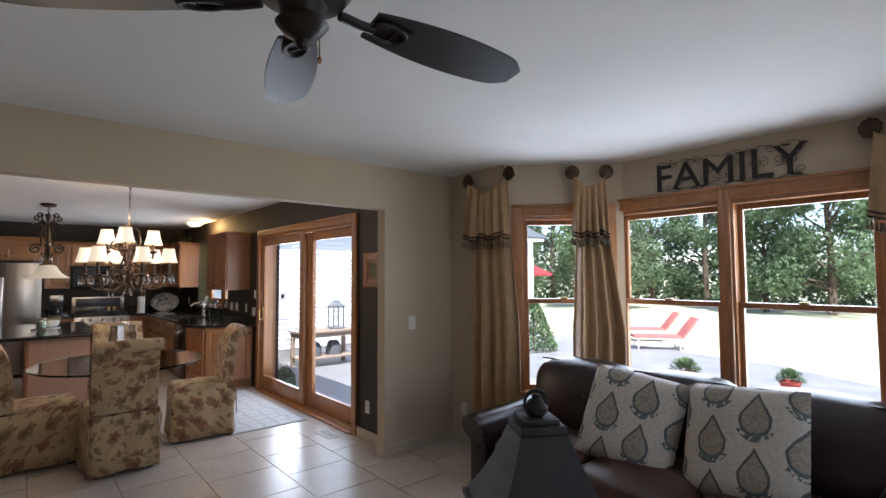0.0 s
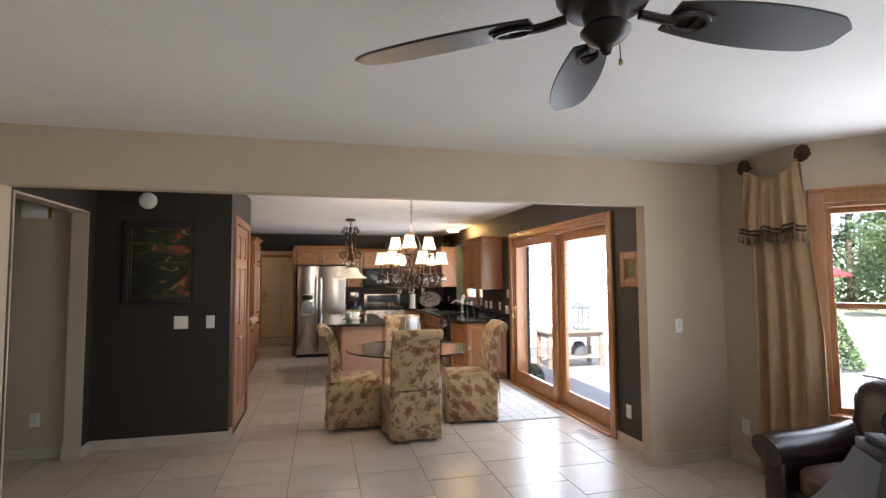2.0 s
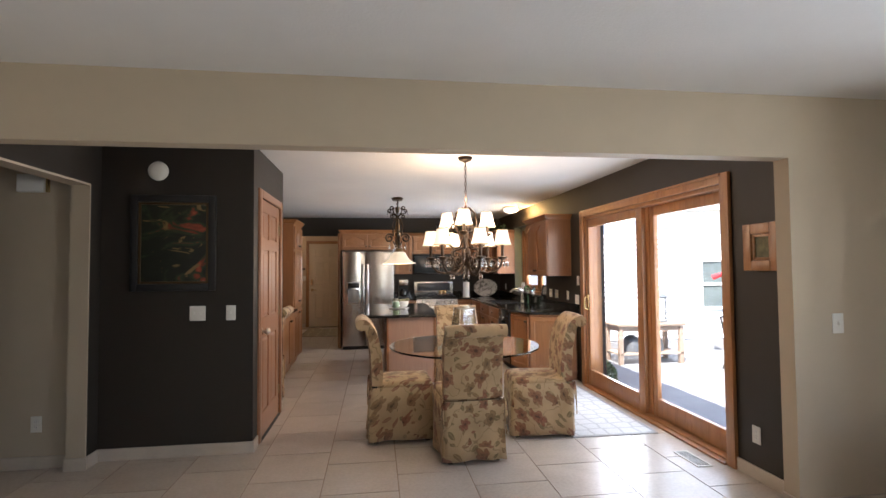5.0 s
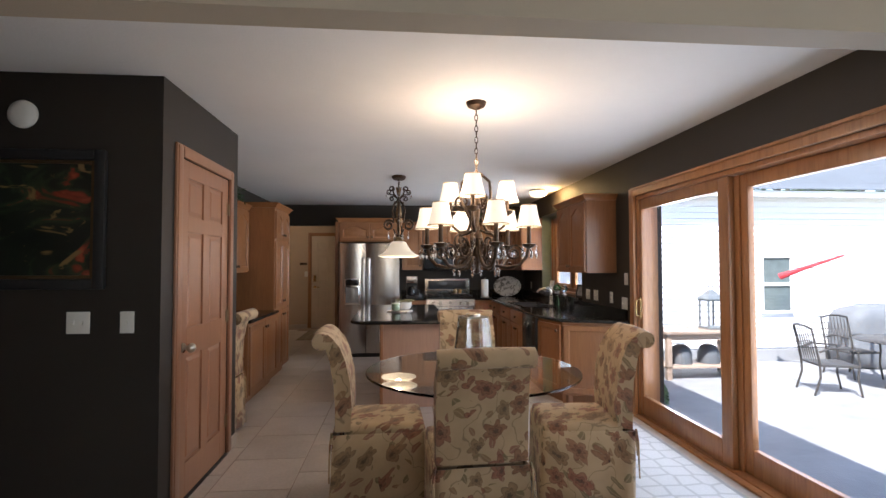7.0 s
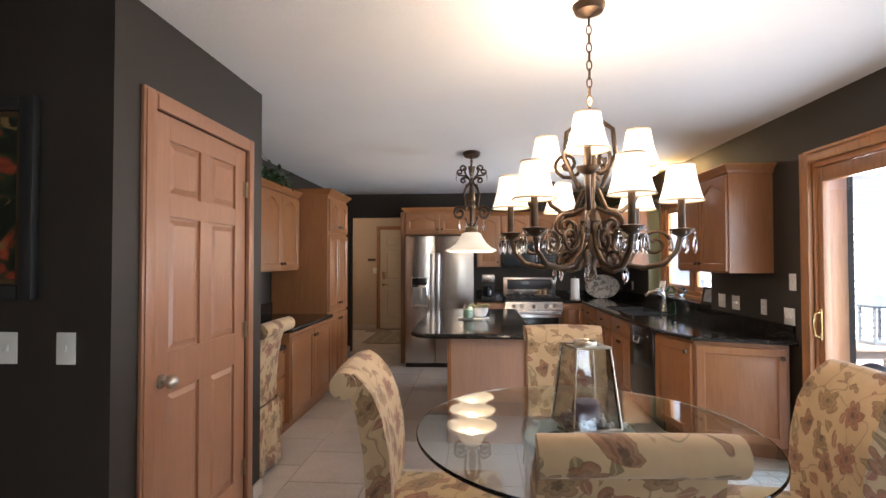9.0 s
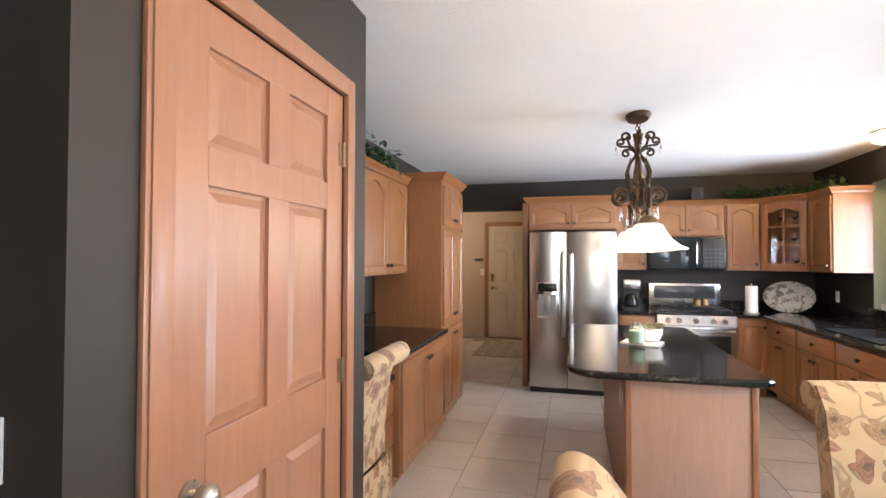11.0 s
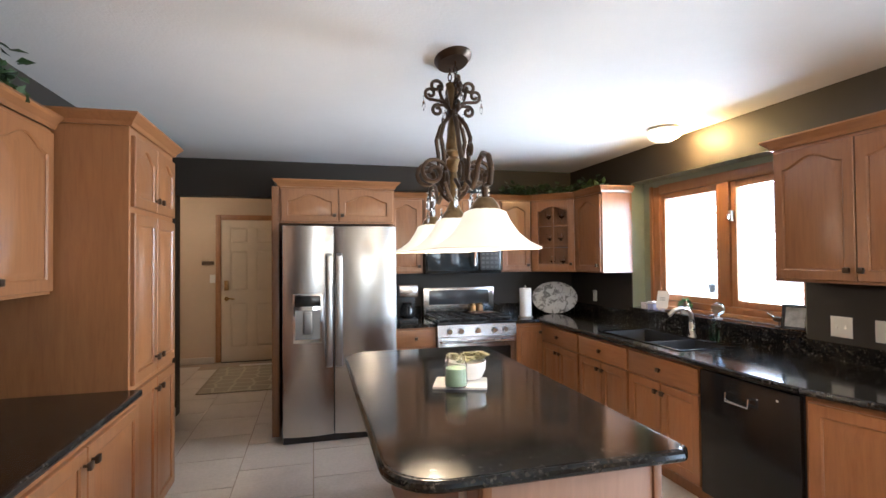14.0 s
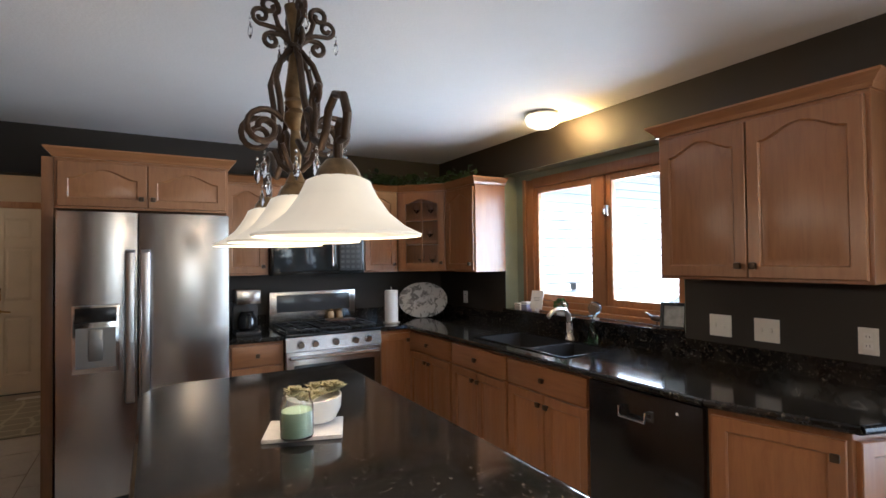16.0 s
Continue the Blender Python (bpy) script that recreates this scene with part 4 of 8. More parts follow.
# north wall
upper("wall_cabinet", face(-0.285, 10.27, 0, 0), 0.965, KN - 10.27, 2, "maple wall cabinet over the fridge with arched doors", (True, True), z0=1.765, z1=2.075)
fp = thing("end_panel_cabinet", (-0.315, 10.27, 0), "tall maple end panel beside the fridge", "cabinet panel")
bm = bmesh.new()
box(bm, -0.03, 0.028, 0, KN - 10.27, 0, 2.074, 0.003)
part("panel", bm, MAPLE, fp)
upper("wall_cabinet", face(0.70, 10.76, 0, 0), 0.345, KN - 10.76, 1, "maple wall cabinet with an arched raised-panel door")
upper("wall_cabinet", face(1.05, 10.76, 0, 0), 0.81, KN - 10.76, 2, "short maple wall cabinet over the microwave", z0=1.70)
upper("wall_cabinet", face(1.865, 10.76, 0, 0), 0.345, KN - 10.76, 1, "maple wall cabinet with an arched raised-panel door")
bm = bmesh.new()
# crown along the north run
cr = thing("crown_moulding", (0.70, 10.76, UT), "maple crown moulding along the wall cabinets", "moulding")
frustum(bm, (0, 1.51, -0.012, 0.33, 0), (0, 1.51, -0.02, 0.33, 0.02))
frustum(bm, (0, 1.51, -0.02, 0.33, 0.02), (0, 1.53, -0.05, 0.33, 0.05))
box(bm, 0, 1.53, -0.05, 0.33, 0.05, 0.06)
part("moulding", bm, MAPLE_X, cr, smooth=None)

# diagonal glass cabinet in the corner
gx0, gy0, gx1, gy1 = 2.215, 10.76, 2.555, 10.42
gl = math.hypot(gx1 - gx0, gy1 - gy0)
gc = thing("glass_cabinet", face(gx0, gy0, UB, -45), "diagonal maple corner cabinet with a glazed arched door", "glass cabinet")
hh = UT - UB
bm = bmesh.new()
for q in ((0, gl, 0, 0.22, 0, 0.02), (0, gl, 0, 0.22, hh - 0.02, hh), (0, 0.02, 0, 0.22, 0.02, hh - 0.02), (gl - 0.02, gl, 0, 0.22, 0.02, hh - 0.02), (0.02, gl - 0.02, 0.2, 0.22, 0.02, hh - 0.02)):
    box(bm, *q)
part("body", bm, MAPLE, gc, smooth=None)
for zz in (0.25, 0.48):
    bm = bmesh.new()
    box(bm, 0.02, gl - 0.02, 0.02, 0.2, zz, zz + 0.008)
    part("shelf", bm, MAPLE, gc, smooth=None)
bm = bmesh.new()
s = 0.065
box(bm, 0.02, 0.02 + s, -0.02, 0, 0.015, hh - 0.02, 0.003)
box(bm, gl - 0.02 - s, gl - 0.02, -0.02, 0, 0.015, hh - 0.02, 0.003)
box(bm, 0.02 + s, gl - 0.02 - s, -0.02, 0, 0.015, 0.015 + s, 0.003)
top = arch_outline(0.02 + s, gl - 0.02 - s, 0.1, hh - 0.02 - s * 0.8, 0.05)[2:]
slab_xz(bm, [(gl - 0.02 - s, hh - 0.02), (0.02 + s, hh - 0.02)] + list(reversed(top)), -0.02, 0)
box(bm, gl / 2 - 0.008, gl / 2 + 0.008, -0.016, -0.004, 0.015 + s, hh - 0.085)
for zz in (0.27, 0.47):
    box(bm, 0.02 + s, gl - 0.02 - s, -0.015, -0.005, zz, zz + 0.016)
gdoor = part("door", bm, MAPLE, gc)
pane("pane", gdoor, 0.03 + s, gl - 0.03 - s, -0.011, 0.03 + s, hh - 0.09)
knob(gdoor, gl - 0.05, 0.08)
crown_part(gc, gl, 0.2, hh, False, False)
for i, (px, pz) in enumerate(((0.17, 0.258), (0.29, 0.258), (0.16, 0.488), (0.30, 0.488), (0.2, 0.02), (0.31, 0.02))):
    m = face(gx0, gy0, UB, -45) @ pose(px, 0.1, pz)
    st = thing("stemware", m, "clear drinking glass on the cabinet shelf", "glass", "glasses in the corner cabinet")
    bm = bmesh.new()
    lathe(bm, [(0.028, 0), (0.004, 0.006), (0.004, 0.06), (0.03, 0.09), (0.034, 0.14), (0.032, 0.14), (0.028, 0.092), (0.0, 0.075)], 14)
    part("glass_body", bm, GLASS, st)

# east uppers
upper("wall_cabinet", face(2.555, 10.42, 0, -90), 0.46, EW - 2.555, 1, "maple wall cabinet with a plain pale end panel beside the window", (False, True))
upper("wall_cabinet", face(2.555, 8.215, 0, -90), 0.90, EW - 2.555, 2, "maple two-door wall cabinet with arched doors and crown", (True, True))

# bases on the north wall
NF = 10.42
base("base_cabinet", face(0.70, NF, 0, 0), 0.385, KN - NF, 1, "narrow maple base cabinet with one drawer beside the fridge")
base("base_cabinet", face(1.87, NF, 0, 0), 0.30, KN - NF, 1, "narrow maple base cabinet beside the range", drawer=False)
EF = 2.17
base("base_cabinet", face(EF, NF, 0, -90), 0.70, EW - EF, 2, "maple corner base cabinet with drawer and doors")
base("base_cabinet", face(EF, 9.72, 0, -90), 0.68, EW - EF, 2, "maple base cabinet under the sink", low=0.6)
base("base_cabinet", face(EF, 9.04, 0, -90), 0.68, EW - EF, 2, "maple base cabinet under the sink", low=0.6)
da = math.degrees(math.atan2(7.30 - 7.74, 2.285 - EF))
dl = math.hypot(0.115, 0.44)
base("base_cabinet", face(EF, 7.74, 0, da), dl, 0.22, 1, "maple angled end cabinet with a single door", drawer=False)
db = math.degrees(math.atan2(7.10 - 7.30, EW - 0.01 - 2.285))
db_l = math.hypot(EW - 0.03 - 2.285, 0.195)
base("base_cabinet", face(2.285, 7.30, 0, db), db_l, 0.12, 1, "pale maple angled end cabinet facing the table", drawer=False)

# worktops
def worktop(name, outline, label, z1=CT, t=0.034, bev=0.01):
    w = thing(name, (outline[0][0], outline[0][1], z1 - t), label, "worktop")
    bm = bmesh.new()
    prism(bm, outline, z1 - t, z1, bev)
    part("slab", bm, GRANITE, w, world=True, smooth=14)
    return w


SX0, SX1, SKY0, SKY1 = 2.24, 2.66, 8.62, 9.52   # sink cut-out
wt = thing("worktop", (2.13, 9.0, CT - 0.034), "polished black granite worktop with pale flecks along the window", "worktop")
bm = bmesh.new()
for outline in ([(1.872, 10.395), (2.13, 10.395), (2.13, SKY1), (EW, SKY1), (EW, KN), (1.872, KN)],
                [(2.13, SKY0), (2.13, 7.73), (2.262, 7.268), (EW, 7.06), (EW, SKY0)],
                [(2.13, SKY1), (2.13, SKY0), (SX0, SKY0), (SX0, SKY1)], [(SX1, SKY1), (SX1, SKY0), (EW, SKY0), (EW, SKY1)]):
    prism(bm, outline, CT - 0.034, CT)
part("slab", bm, GRANITE, wt, world=True, smooth=None)
bm = bmesh.new()
for a, b in (((2.13, 10.395), (2.13, 7.73)), ((2.13, 7.73), (2.262, 7.268)), ((2.262, 7.268), (EW, 7.06)), ((1.872, 10.395), (2.13, 10.395))):
    tube(bm, [(*a, CT - 0.017), (*b, CT - 0.017)], 0.017, 10)
part("edge", bm, GRANITE, wt, world=True)
for q in ((EW - 0.02, EW, 7.08, WY0, CT, CT + 0.10), (EW - 0.02, EW, WY0, WY1, CT, WZ0 - 0.02), (EW - 0.02, EW, WY1, KN, CT, CT + 0.10), (1.872, EW - 0.02, KN - 0.02, KN, CT, CT + 0.10)):
    bm = bmesh.new()
    box(bm, *q)
    part("backsplash", bm, GRANITE, wt, world=True, smooth=None)
bm = bmesh.new()
box(bm, EW - 0.04, EW + 0.13, WY0 + 0.005, WY1 - 0.005, WZ0 - 0.02, WZ0 + 0.012, 0.004)
part("sill_slab", bm, GRANITE, wt, world=True, smooth=None)
w2 = worktop("worktop", [(0.69, 10.395), (1.083, 10.395), (1.083, KN), (0.69, KN)], "black granite worktop beside the fridge", bev=0.008)
bm = bmesh.new()
box(bm, 0.69, 1.083, KN - 0.02, KN, CT, CT + 0.10)
part("backsplash", bm, GRANITE, w2, world=True, smooth=None)

# island
IX0, IX1, IY0, IY1 = 0.19, 1.125, 7.27, 9.20
isl = thing("kitchen_island", (0.47, 7.36, 0), "maple kitchen island with a plain panelled end and power outlet", "kitchen island")
bm = bmesh.new()
box(bm, 0.48, 1.08, 7.38, 9.12, 0.08, BH)
box(bm, 0.52, 1.04, 7.42, 9.08, 0, 0.08)
part("body", bm, MAPLE, isl, world=True, smooth=None)
bm = bmesh.new()
box(bm, 0.50, 1.06, 7.365, 7.38, 0.0, BH)
part("end_panel", bm, PANEL, isl, "pale plain end panel", world=True, smooth=None)
for x in (0.47, 1.06):
    bm = bmesh.new()
    box(bm, x, x + 0.03, 7.355, 7.39, 0, BH, 0.004)
    part("corner_post", bm, MAPLE, isl, world=True)
bm = bmesh.new()
box(bm, 0.466, 0.48, 7.39, 9.12, 0.0, BH)
part("side_panel", bm, PANEL, isl, world=True, smooth=None)
bm = bmesh.new()
box(bm, 0.458, 0.466, 7.50, 7.57, 0.62, 0.74, 0.002)
part("outlet", bm, PLATE, isl, "white power outlet", world=True)
for y0 in (7.42, 7.98, 8.54):
    rim, pan = cab_door_mesh(0.54, 0.68, False)
    for bm in (rim, pan):
        bmesh.ops.transform(bm, matrix=pose(1.08, y0, 0.12, 0, 0, 90), verts=bm.verts)
    leaf = part("door", rim, MAPLE, isl, world=True)
    part("raised_panel", pan, MAPLE, leaf, world=True, smooth=20)
rad = 0.16
out = [(IX1 - 0.03, IY0), (IX1, IY0 + 0.03), (IX1, IY1 - 0.03), (IX1 - 0.03, IY1)]
for cx, cy, a0 in ((IX0 + rad, IY1 - rad, 90), (IX0 + rad, IY0 + rad, 180)):
    for i in range(9):
        a = radians(a0 + 90 * i / 8)
        out.append((cx + rad * math.cos(a), cy + rad * math.sin(a)))
iw = worktop("island_worktop", out, "polished black granite island top with rounded corners", bev=0.006, t=0.038)
bm = bmesh.new()
tube(bm, [(x, y, CT - 0.0195) for x, y in out + out[:1]], 0.0185, 10)
part("bullnose_edge", bm, GRANITE, iw, world=True)

# sink
sk = thing("sink", (SX0, SKY0, CT - 0.2), "black double-bowl sink set in the worktop", "sink")
third = SKY0 + 0.34
for y0, y1 in ((SKY0, third), (third + 0.02, SKY1)):
    bm = bmesh.new()
    lo = [bm.verts.new(p) for p in ((SX0 + 0.03, y0 + 0.03, CT - 0.2), (SX1 - 0.03, y0 + 0.03, CT - 0.2), (SX1 - 0.03, y1 - 0.03, CT - 0.2), (SX0 + 0.03, y1 - 0.03, CT - 0.2))]
    hi = [bm.verts.new(p) for p in ((SX0, y0, CT - 0.003), (SX1, y0, CT - 0.003), (SX1, y1, CT - 0.003), (SX0, y1, CT - 0.003))]
    bm.faces.new(lo)
    for i in range(4):
        bm.faces.new((lo[i], lo[(i + 1) % 4], hi[(i + 1) % 4], hi[i]))
    bowl = part("bowl", bm, BLACKM, sk, "black composite sink bowl", world=True, smooth=None)
    bowl.modifiers.new("thick", "SOLIDIFY").thickness = 0.006
    bm = bmesh.new()
    lathe(bm, [(0.0, 0.0), (0.035, 0.0), (0.04, 0.004), (0.03, 0.006), (0.0, 0.003)], 18, (SX0 + SX1) / 2, (y0 + y1) / 2, CT - 0.196)
    part("drain", bm, NICKEL, bowl, "steel drain ring", world=True)
bm = bmesh.new()
box(bm, SX0 + 0.006, SX1 - 0.006, third - 0.004, third + 0.024, CT - 0.02, CT - 0.004, 0.004)
part("divider", bm, BLACK, sk, world=True)
bm = bmesh.new()
for q in ((SX0 - 0.015, SX0 + 0.006, SKY0 - 0.015, SKY1 + 0.015), (SX1 - 0.006, SX1 + 0.015, SKY0 - 0.015, SKY1 + 0.015), (SX0 + 0.006, SX1 - 0.006, SKY0 - 0.015, SKY0 + 0.006), (SX0 + 0.006, SX1 - 0.006, SKY1 - 0.006, SKY1 + 0.015)):
    box(bm, *q, CT + 0.0005, CT + 0.006, 0.002)
part("rim", bm, BLACK, sk, world=True)
fa = thing("faucet", (2.73, 9.07, CT), "brushed nickel arched kitchen faucet", "faucet")
bm = bmesh.new()
lathe(bm, [(0.03, 0), (0.03, 0.012), (0.022, 0.03), (0.02, 0.12)], 16)
part("base", bm, NICKEL, fa)
bm = bmesh.new()
tube(bm, [(0, 0, 0.11), (-0.005, 0, 0.17), (-0.04, 0, 0.205), (-0.10, 0, 0.215), (-0.16, 0, 0.20), (-0.20, 0, 0.165)], 0.017, 12, 0.9)
part("spout", bm, NICKEL, fa)
bm = bmesh.new()
tube(bm, [(0, 0, 0.12), (0.0, 0.015, 0.19), (-0.01, 0.05, 0.26)], 0.011, 10, 0.8)
part("lever", bm, NICKEL, fa)

# ---- appliances ----
def strap(bm, x, line, half, thick):
    """A flat bowed bar along points (y, z)."""
    rings = []
    for y, z in line:
        ring = [(x - half, y), (x - half * 0.75, y - thick * 0.6), (x, y - thick), (x + half * 0.75, y - thick * 0.6), (x + half, y), (x + half * 0.9, y + thick * 0.5), (x - half * 0.9, y + thick * 0.5)]
        rings.append([bm.verts.new((a, b, z)) for a, b in ring])
    for p, q in zip(rings, rings[1:]):
        for i in range(7):
            bm.faces.new((p[i], p[(i + 1) % 7], q[(i + 1) % 7], q[i]))
    bm.faces.new(rings[0])
    bm.faces.new(list(reversed(rings[-1])))


fr = thing("fridge", (-0.245, 10.04, 0), "stainless steel side-by-side fridge with ice dispenser", "fridge")
FW, FH = 0.90, 1.73
bm = bmesh.new()
box(bm, 0.005, FW - 0.005, 0.075, 0.95, 0.0, FH - 0.01, 0.004)
part("body", bm, mat_plain("fridge_side", (0.05, 0.05, 0.052), 0.45, vary=0.1), fr)
bm = bmesh.new()
box(bm, 0.0, FW, 0.03, 0.075, 0.0, 0.06, 0.004)
part("kick_grille", bm, BLACKM, fr)
div = 0.395
for nm, a, b in (("freezer_door", 0.0, div - 0.004), ("fridge_door", div + 0.004, FW)):
    bm = bmesh.new()
    n = 14
    prof = []
    for i in range(n + 1):
        u = -1 + 2 * i / n
        prof.append((a + (b - a) * (u + 1) / 2, -0.022 * (1 - u * u)))
    outline = prof + [(b, 0.07), (a, 0.07)]
    prism(bm, outline, 0.065, FH)
    dr = part(nm, bm, STEEL, fr, smooth=50)
    hx = b - 0.035 if a == 0 else a + 0.035
    bm = bmesh.new()
    strap(bm, hx, [(-0.008, 0.60), (-0.042, 0.62), (-0.056, 0.80), (-0.062, 1.05), (-0.056, 1.30), (-0.042, 1.49), (-0.008, 1.51)], 0.024, 0.014)
    part("handle", bm, mat_steel("handle_steel", 0.28, (0.5, 0.49, 0.48)), dr, "curved steel bar handle")
    if a == 0:
        bm = bmesh.new()
        box(bm, 0.075, 0.305, -0.032, -0.006, 0.80, 1.19, 0.006)
        part("dispenser_frame", bm, CHROME, dr)
        bm = bmesh.new()
        box(bm, 0.09, 0.29, -0.036, -0.03, 1.09, 1.175, 0.003)
        part("display", bm, BLACK, dr, "black display panel")
        bm = bmesh.new()
        box(bm, 0.095, 0.285, -0.0345, -0.031, 0.83, 1.06)
        box(bm, 0.155, 0.225, -0.05, -0.034, 0.87, 1.05, 0.01)
        part("dispenser_well", bm, mat_steel("dark_steel", 0.42, (0.24, 0.235, 0.23)), dr)

rg = thing("range", (1.09, 10.38, 0), "stainless gas range with five knobs and a glass oven door", "range")
RW = 0.775
bm = bmesh.new()
box(bm, 0, RW, 0.03, 0.66, 0.0, 0.845, 0.004)
part("body", bm, BLACK, rg)
bm = bmesh.new()
box(bm, 0.0, RW, -0.02, 0.62, 0.845, 0.868, 0.006)
part("cooktop", bm, BLACK, rg)
bm = bmesh.new()
frustum(bm, (0.0, RW, -0.03, 0.03, 0.735), (0.0, RW, -0.012, 0.03, 0.842))
part("control_panel", bm, STEEL, rg, smooth=None)
for i in range(5):
    bm = bmesh.new()
    kx = 0.11 + (0, 0.11, 0.275, 0.44, 0.55)[i]
    tube(bm, [(kx, -0.02, 0.79), (kx, -0.055, 0.784)], 0.027, 16, 0.85)
    part("knob", bm, CHROME, rg, "chrome control knob")
bm = bmesh.new()
box(bm, 0.004, RW - 0.004, -0.018, 0.03, 0.15, 0.728, 0.005)
od = part("oven_door", bm, STEEL, rg)
bm = bmesh.new()
box(bm, 0.06, RW - 0.06, -0.022, -0.016, 0.26, 0.63, 0.004)
part("oven_glass", bm, BLACK, od, "dark oven window")
bm = bmesh.new()
tube(bm, [(0.03, -0.018, 0.69), (0.03, -0.055, 0.69), (RW - 0.03, -0.055, 0.69), (RW - 0.03, -0.018, 0.69)], 0.013, 10)
part("oven_handle", bm, CHROME, od)
bm = bmesh.new()
box(bm, 0.004, RW - 0.004, -0.016, 0.03, 0.03, 0.142, 0.005)
part("lower_drawer", bm, STEEL, rg)
bm = bmesh.new()
box(bm, 0.0, RW, 0.58, 0.66, 0.868, 1.158, 0.008)
bg_ = part("backguard", bm, STEEL, rg)
bm = bmesh.new()
box(bm, 0.06, RW - 0.06, 0.574, 0.581, 0.98, 1.128, 0.003)
part("clock_panel", bm, mat_plain("grey_glass", (0.05, 0.053, 0.058), 0.15, vary=0.1), bg_, "dark clock panel")
for gx in (0.02, 0.275, 0.53):
    bm = bmesh.new()
    for k in range(4):
        yy = 0.03 + 0.165 * k
        box(bm, gx, gx + 0.225, yy, yy + 0.014, 0.885, 0.899, 0.003)
    for k in range(3):
        xx = gx + 0.105 * k
        box(bm, xx, xx + 0.014, 0.03, 0.54, 0.885, 0.899, 0.003)
        for yy in (0.035, 0.525):
            box(bm, xx, xx + 0.012, yy, yy + 0.012, 0.868, 0.886)
    part("grate", bm, IRON, rg, "cast iron grate")

mw = thing("microwave", (1.055, 10.70, 1.31), "black over-the-range microwave with a chrome bar handle", "microwave")
bm = bmesh.new()
box(bm, 0, 0.80, 0.0, 0.385, 0.0, 0.385, 0.005)
part("body", bm, BLACK, mw)
bm = bmesh.new()
box(bm, 0.02, 0.54, -0.012, 0.002, 0.03, 0.36, 0.006)
md = part("door", bm, mat_plain("microwave_glass", (0.02, 0.024, 0.026), 0.06, vary=0.1), mw)
bm = bmesh.new()
tube(bm, [(0.50, -0.01, 0.06), (0.50, -0.05, 0.08), (0.50, -0.055, 0.2), (0.50, -0.05, 0.31), (0.50, -0.01, 0.33)], 0.013, 10)
part("handle", bm, CHROME, md)
bm = bmesh.new()
box(bm, 0.57, 0.78, -0.008, 0.002, 0.03, 0.36, 0.003)
kp = part("keypad", bm, BLACKM, mw)
for r in range(5):
    for c in range(4):
        bm = bmesh.new()
        box(bm, 0.585 + 0.047 * c, 0.585 + 0.047 * c + 0.03, -0.0105, -0.007, 0.05 + 0.045 * r, 0.05 + 0.045 * r + 0.022)
        part("key", bm, mat_plain("key_grey", (0.06, 0.06, 0.06), 0.5) if r + c == 0 else bpy.data.materials["key_grey"], kp, smooth=None)

dwm = thing("dishwasher", face(EF, 8.36, 0, -90), "black built-in dishwasher with a steel handle", "dishwasher")
bm = bmesh.new()
box(bm, 0.003, 0.617, 0.0, 0.55, 0.10, BH - 0.003, 0.004)
box(bm, 0.003, 0.617, 0.06, 0.55, 0.0, 0.10)
part("body", bm, BLACKM, dwm)
bm = bmesh.new()
box(bm, 0.006, 0.614, -0.025, 0.0, 0.11, BH - 0.012, 0.008)
dd = part("door", bm, BLACK, dwm)
bm = bmesh.new()
tube(bm, [(0.22, -0.02, 0.73), (0.22, -0.055, 0.73), (0.22, -0.055, 0.69), (0.36, -0.055, 0.69), (0.36, -0.055, 0.73), (0.36, -0.02, 0.73)], 0.008, 8)
part("handle", bm, CHROME, dd, "steel pull handle")
bm = bmesh.new()
tube(bm, [(0.50, -0.024, 0.76), (0.50, -0.028, 0.76)], 0.006, 10)
part("indicator", bm, PLATE, dd)

# ---- west side: desk, base cabinet, tall pantry, uppers ----
WF = -0.85
tc_ = cabinet("tall_cabinet", face(WF, 8.58, 0, 90), 0.74, 2.10, 0.60,
              [(0.02, 0.367, 1.72, 2.06, True, 0.33, 1.78), (0.373, 0.72, 1.72, 2.06, True, 0.41, 1.78), (0.02, 0.367, 0.87, 1.69, False, 0.33, 0.95), (0.373, 0.72, 0.87, 1.69, False, 0.41, 0.95),
               (0.02, 0.367, 0.12, 0.84, False, 0.33, 0.78), (0.373, 0.72, 0.12, 0.84, False, 0.41, 0.78)], (), "tall maple pantry cabinet with six raised-panel doors", toe=0.10, crown=(True, True), category="tall cabinet")
base("base_cabinet", face(WF + 0.03, 7.47, 0, 90), 1.105, 0.63, 2, "maple two-door base cabinet beside the desk", drawer=False)
wd = worktop("worktop", [(-1.455, 7.45), (WF + 0.06, 7.45), (WF + 0.06, 8.575), (-1.455, 8.575)], "black granite worktop beside the desk")
bm = bmesh.new()
box(bm, -1.455, -1.435, 7.45, 8.575, CT, CT + 0.12)
part("backsplash", bm, GRANITE, wd, world=True, smooth=None)
base("desk_pedestal", face(WF - 0.02, 6.99, 0, 90), 0.47, 0.58, 1, "maple drawer pedestal under the desk", drawers_only=3, z_top=0.70)
worktop("desk", [(-1.455, 6.50), (WF + 0.01, 6.50), (WF + 0.01, 7.445), (-1.455, 7.445)], "black granite desk top below the counter", z1=0.735)
UFX = -1.16
upper("wall_cabinet", face(UFX, 7.615, 0, 90), 0.95, UFX + 1.46, 2, "maple two-door wall cabinet beside the pantry", (False, False))
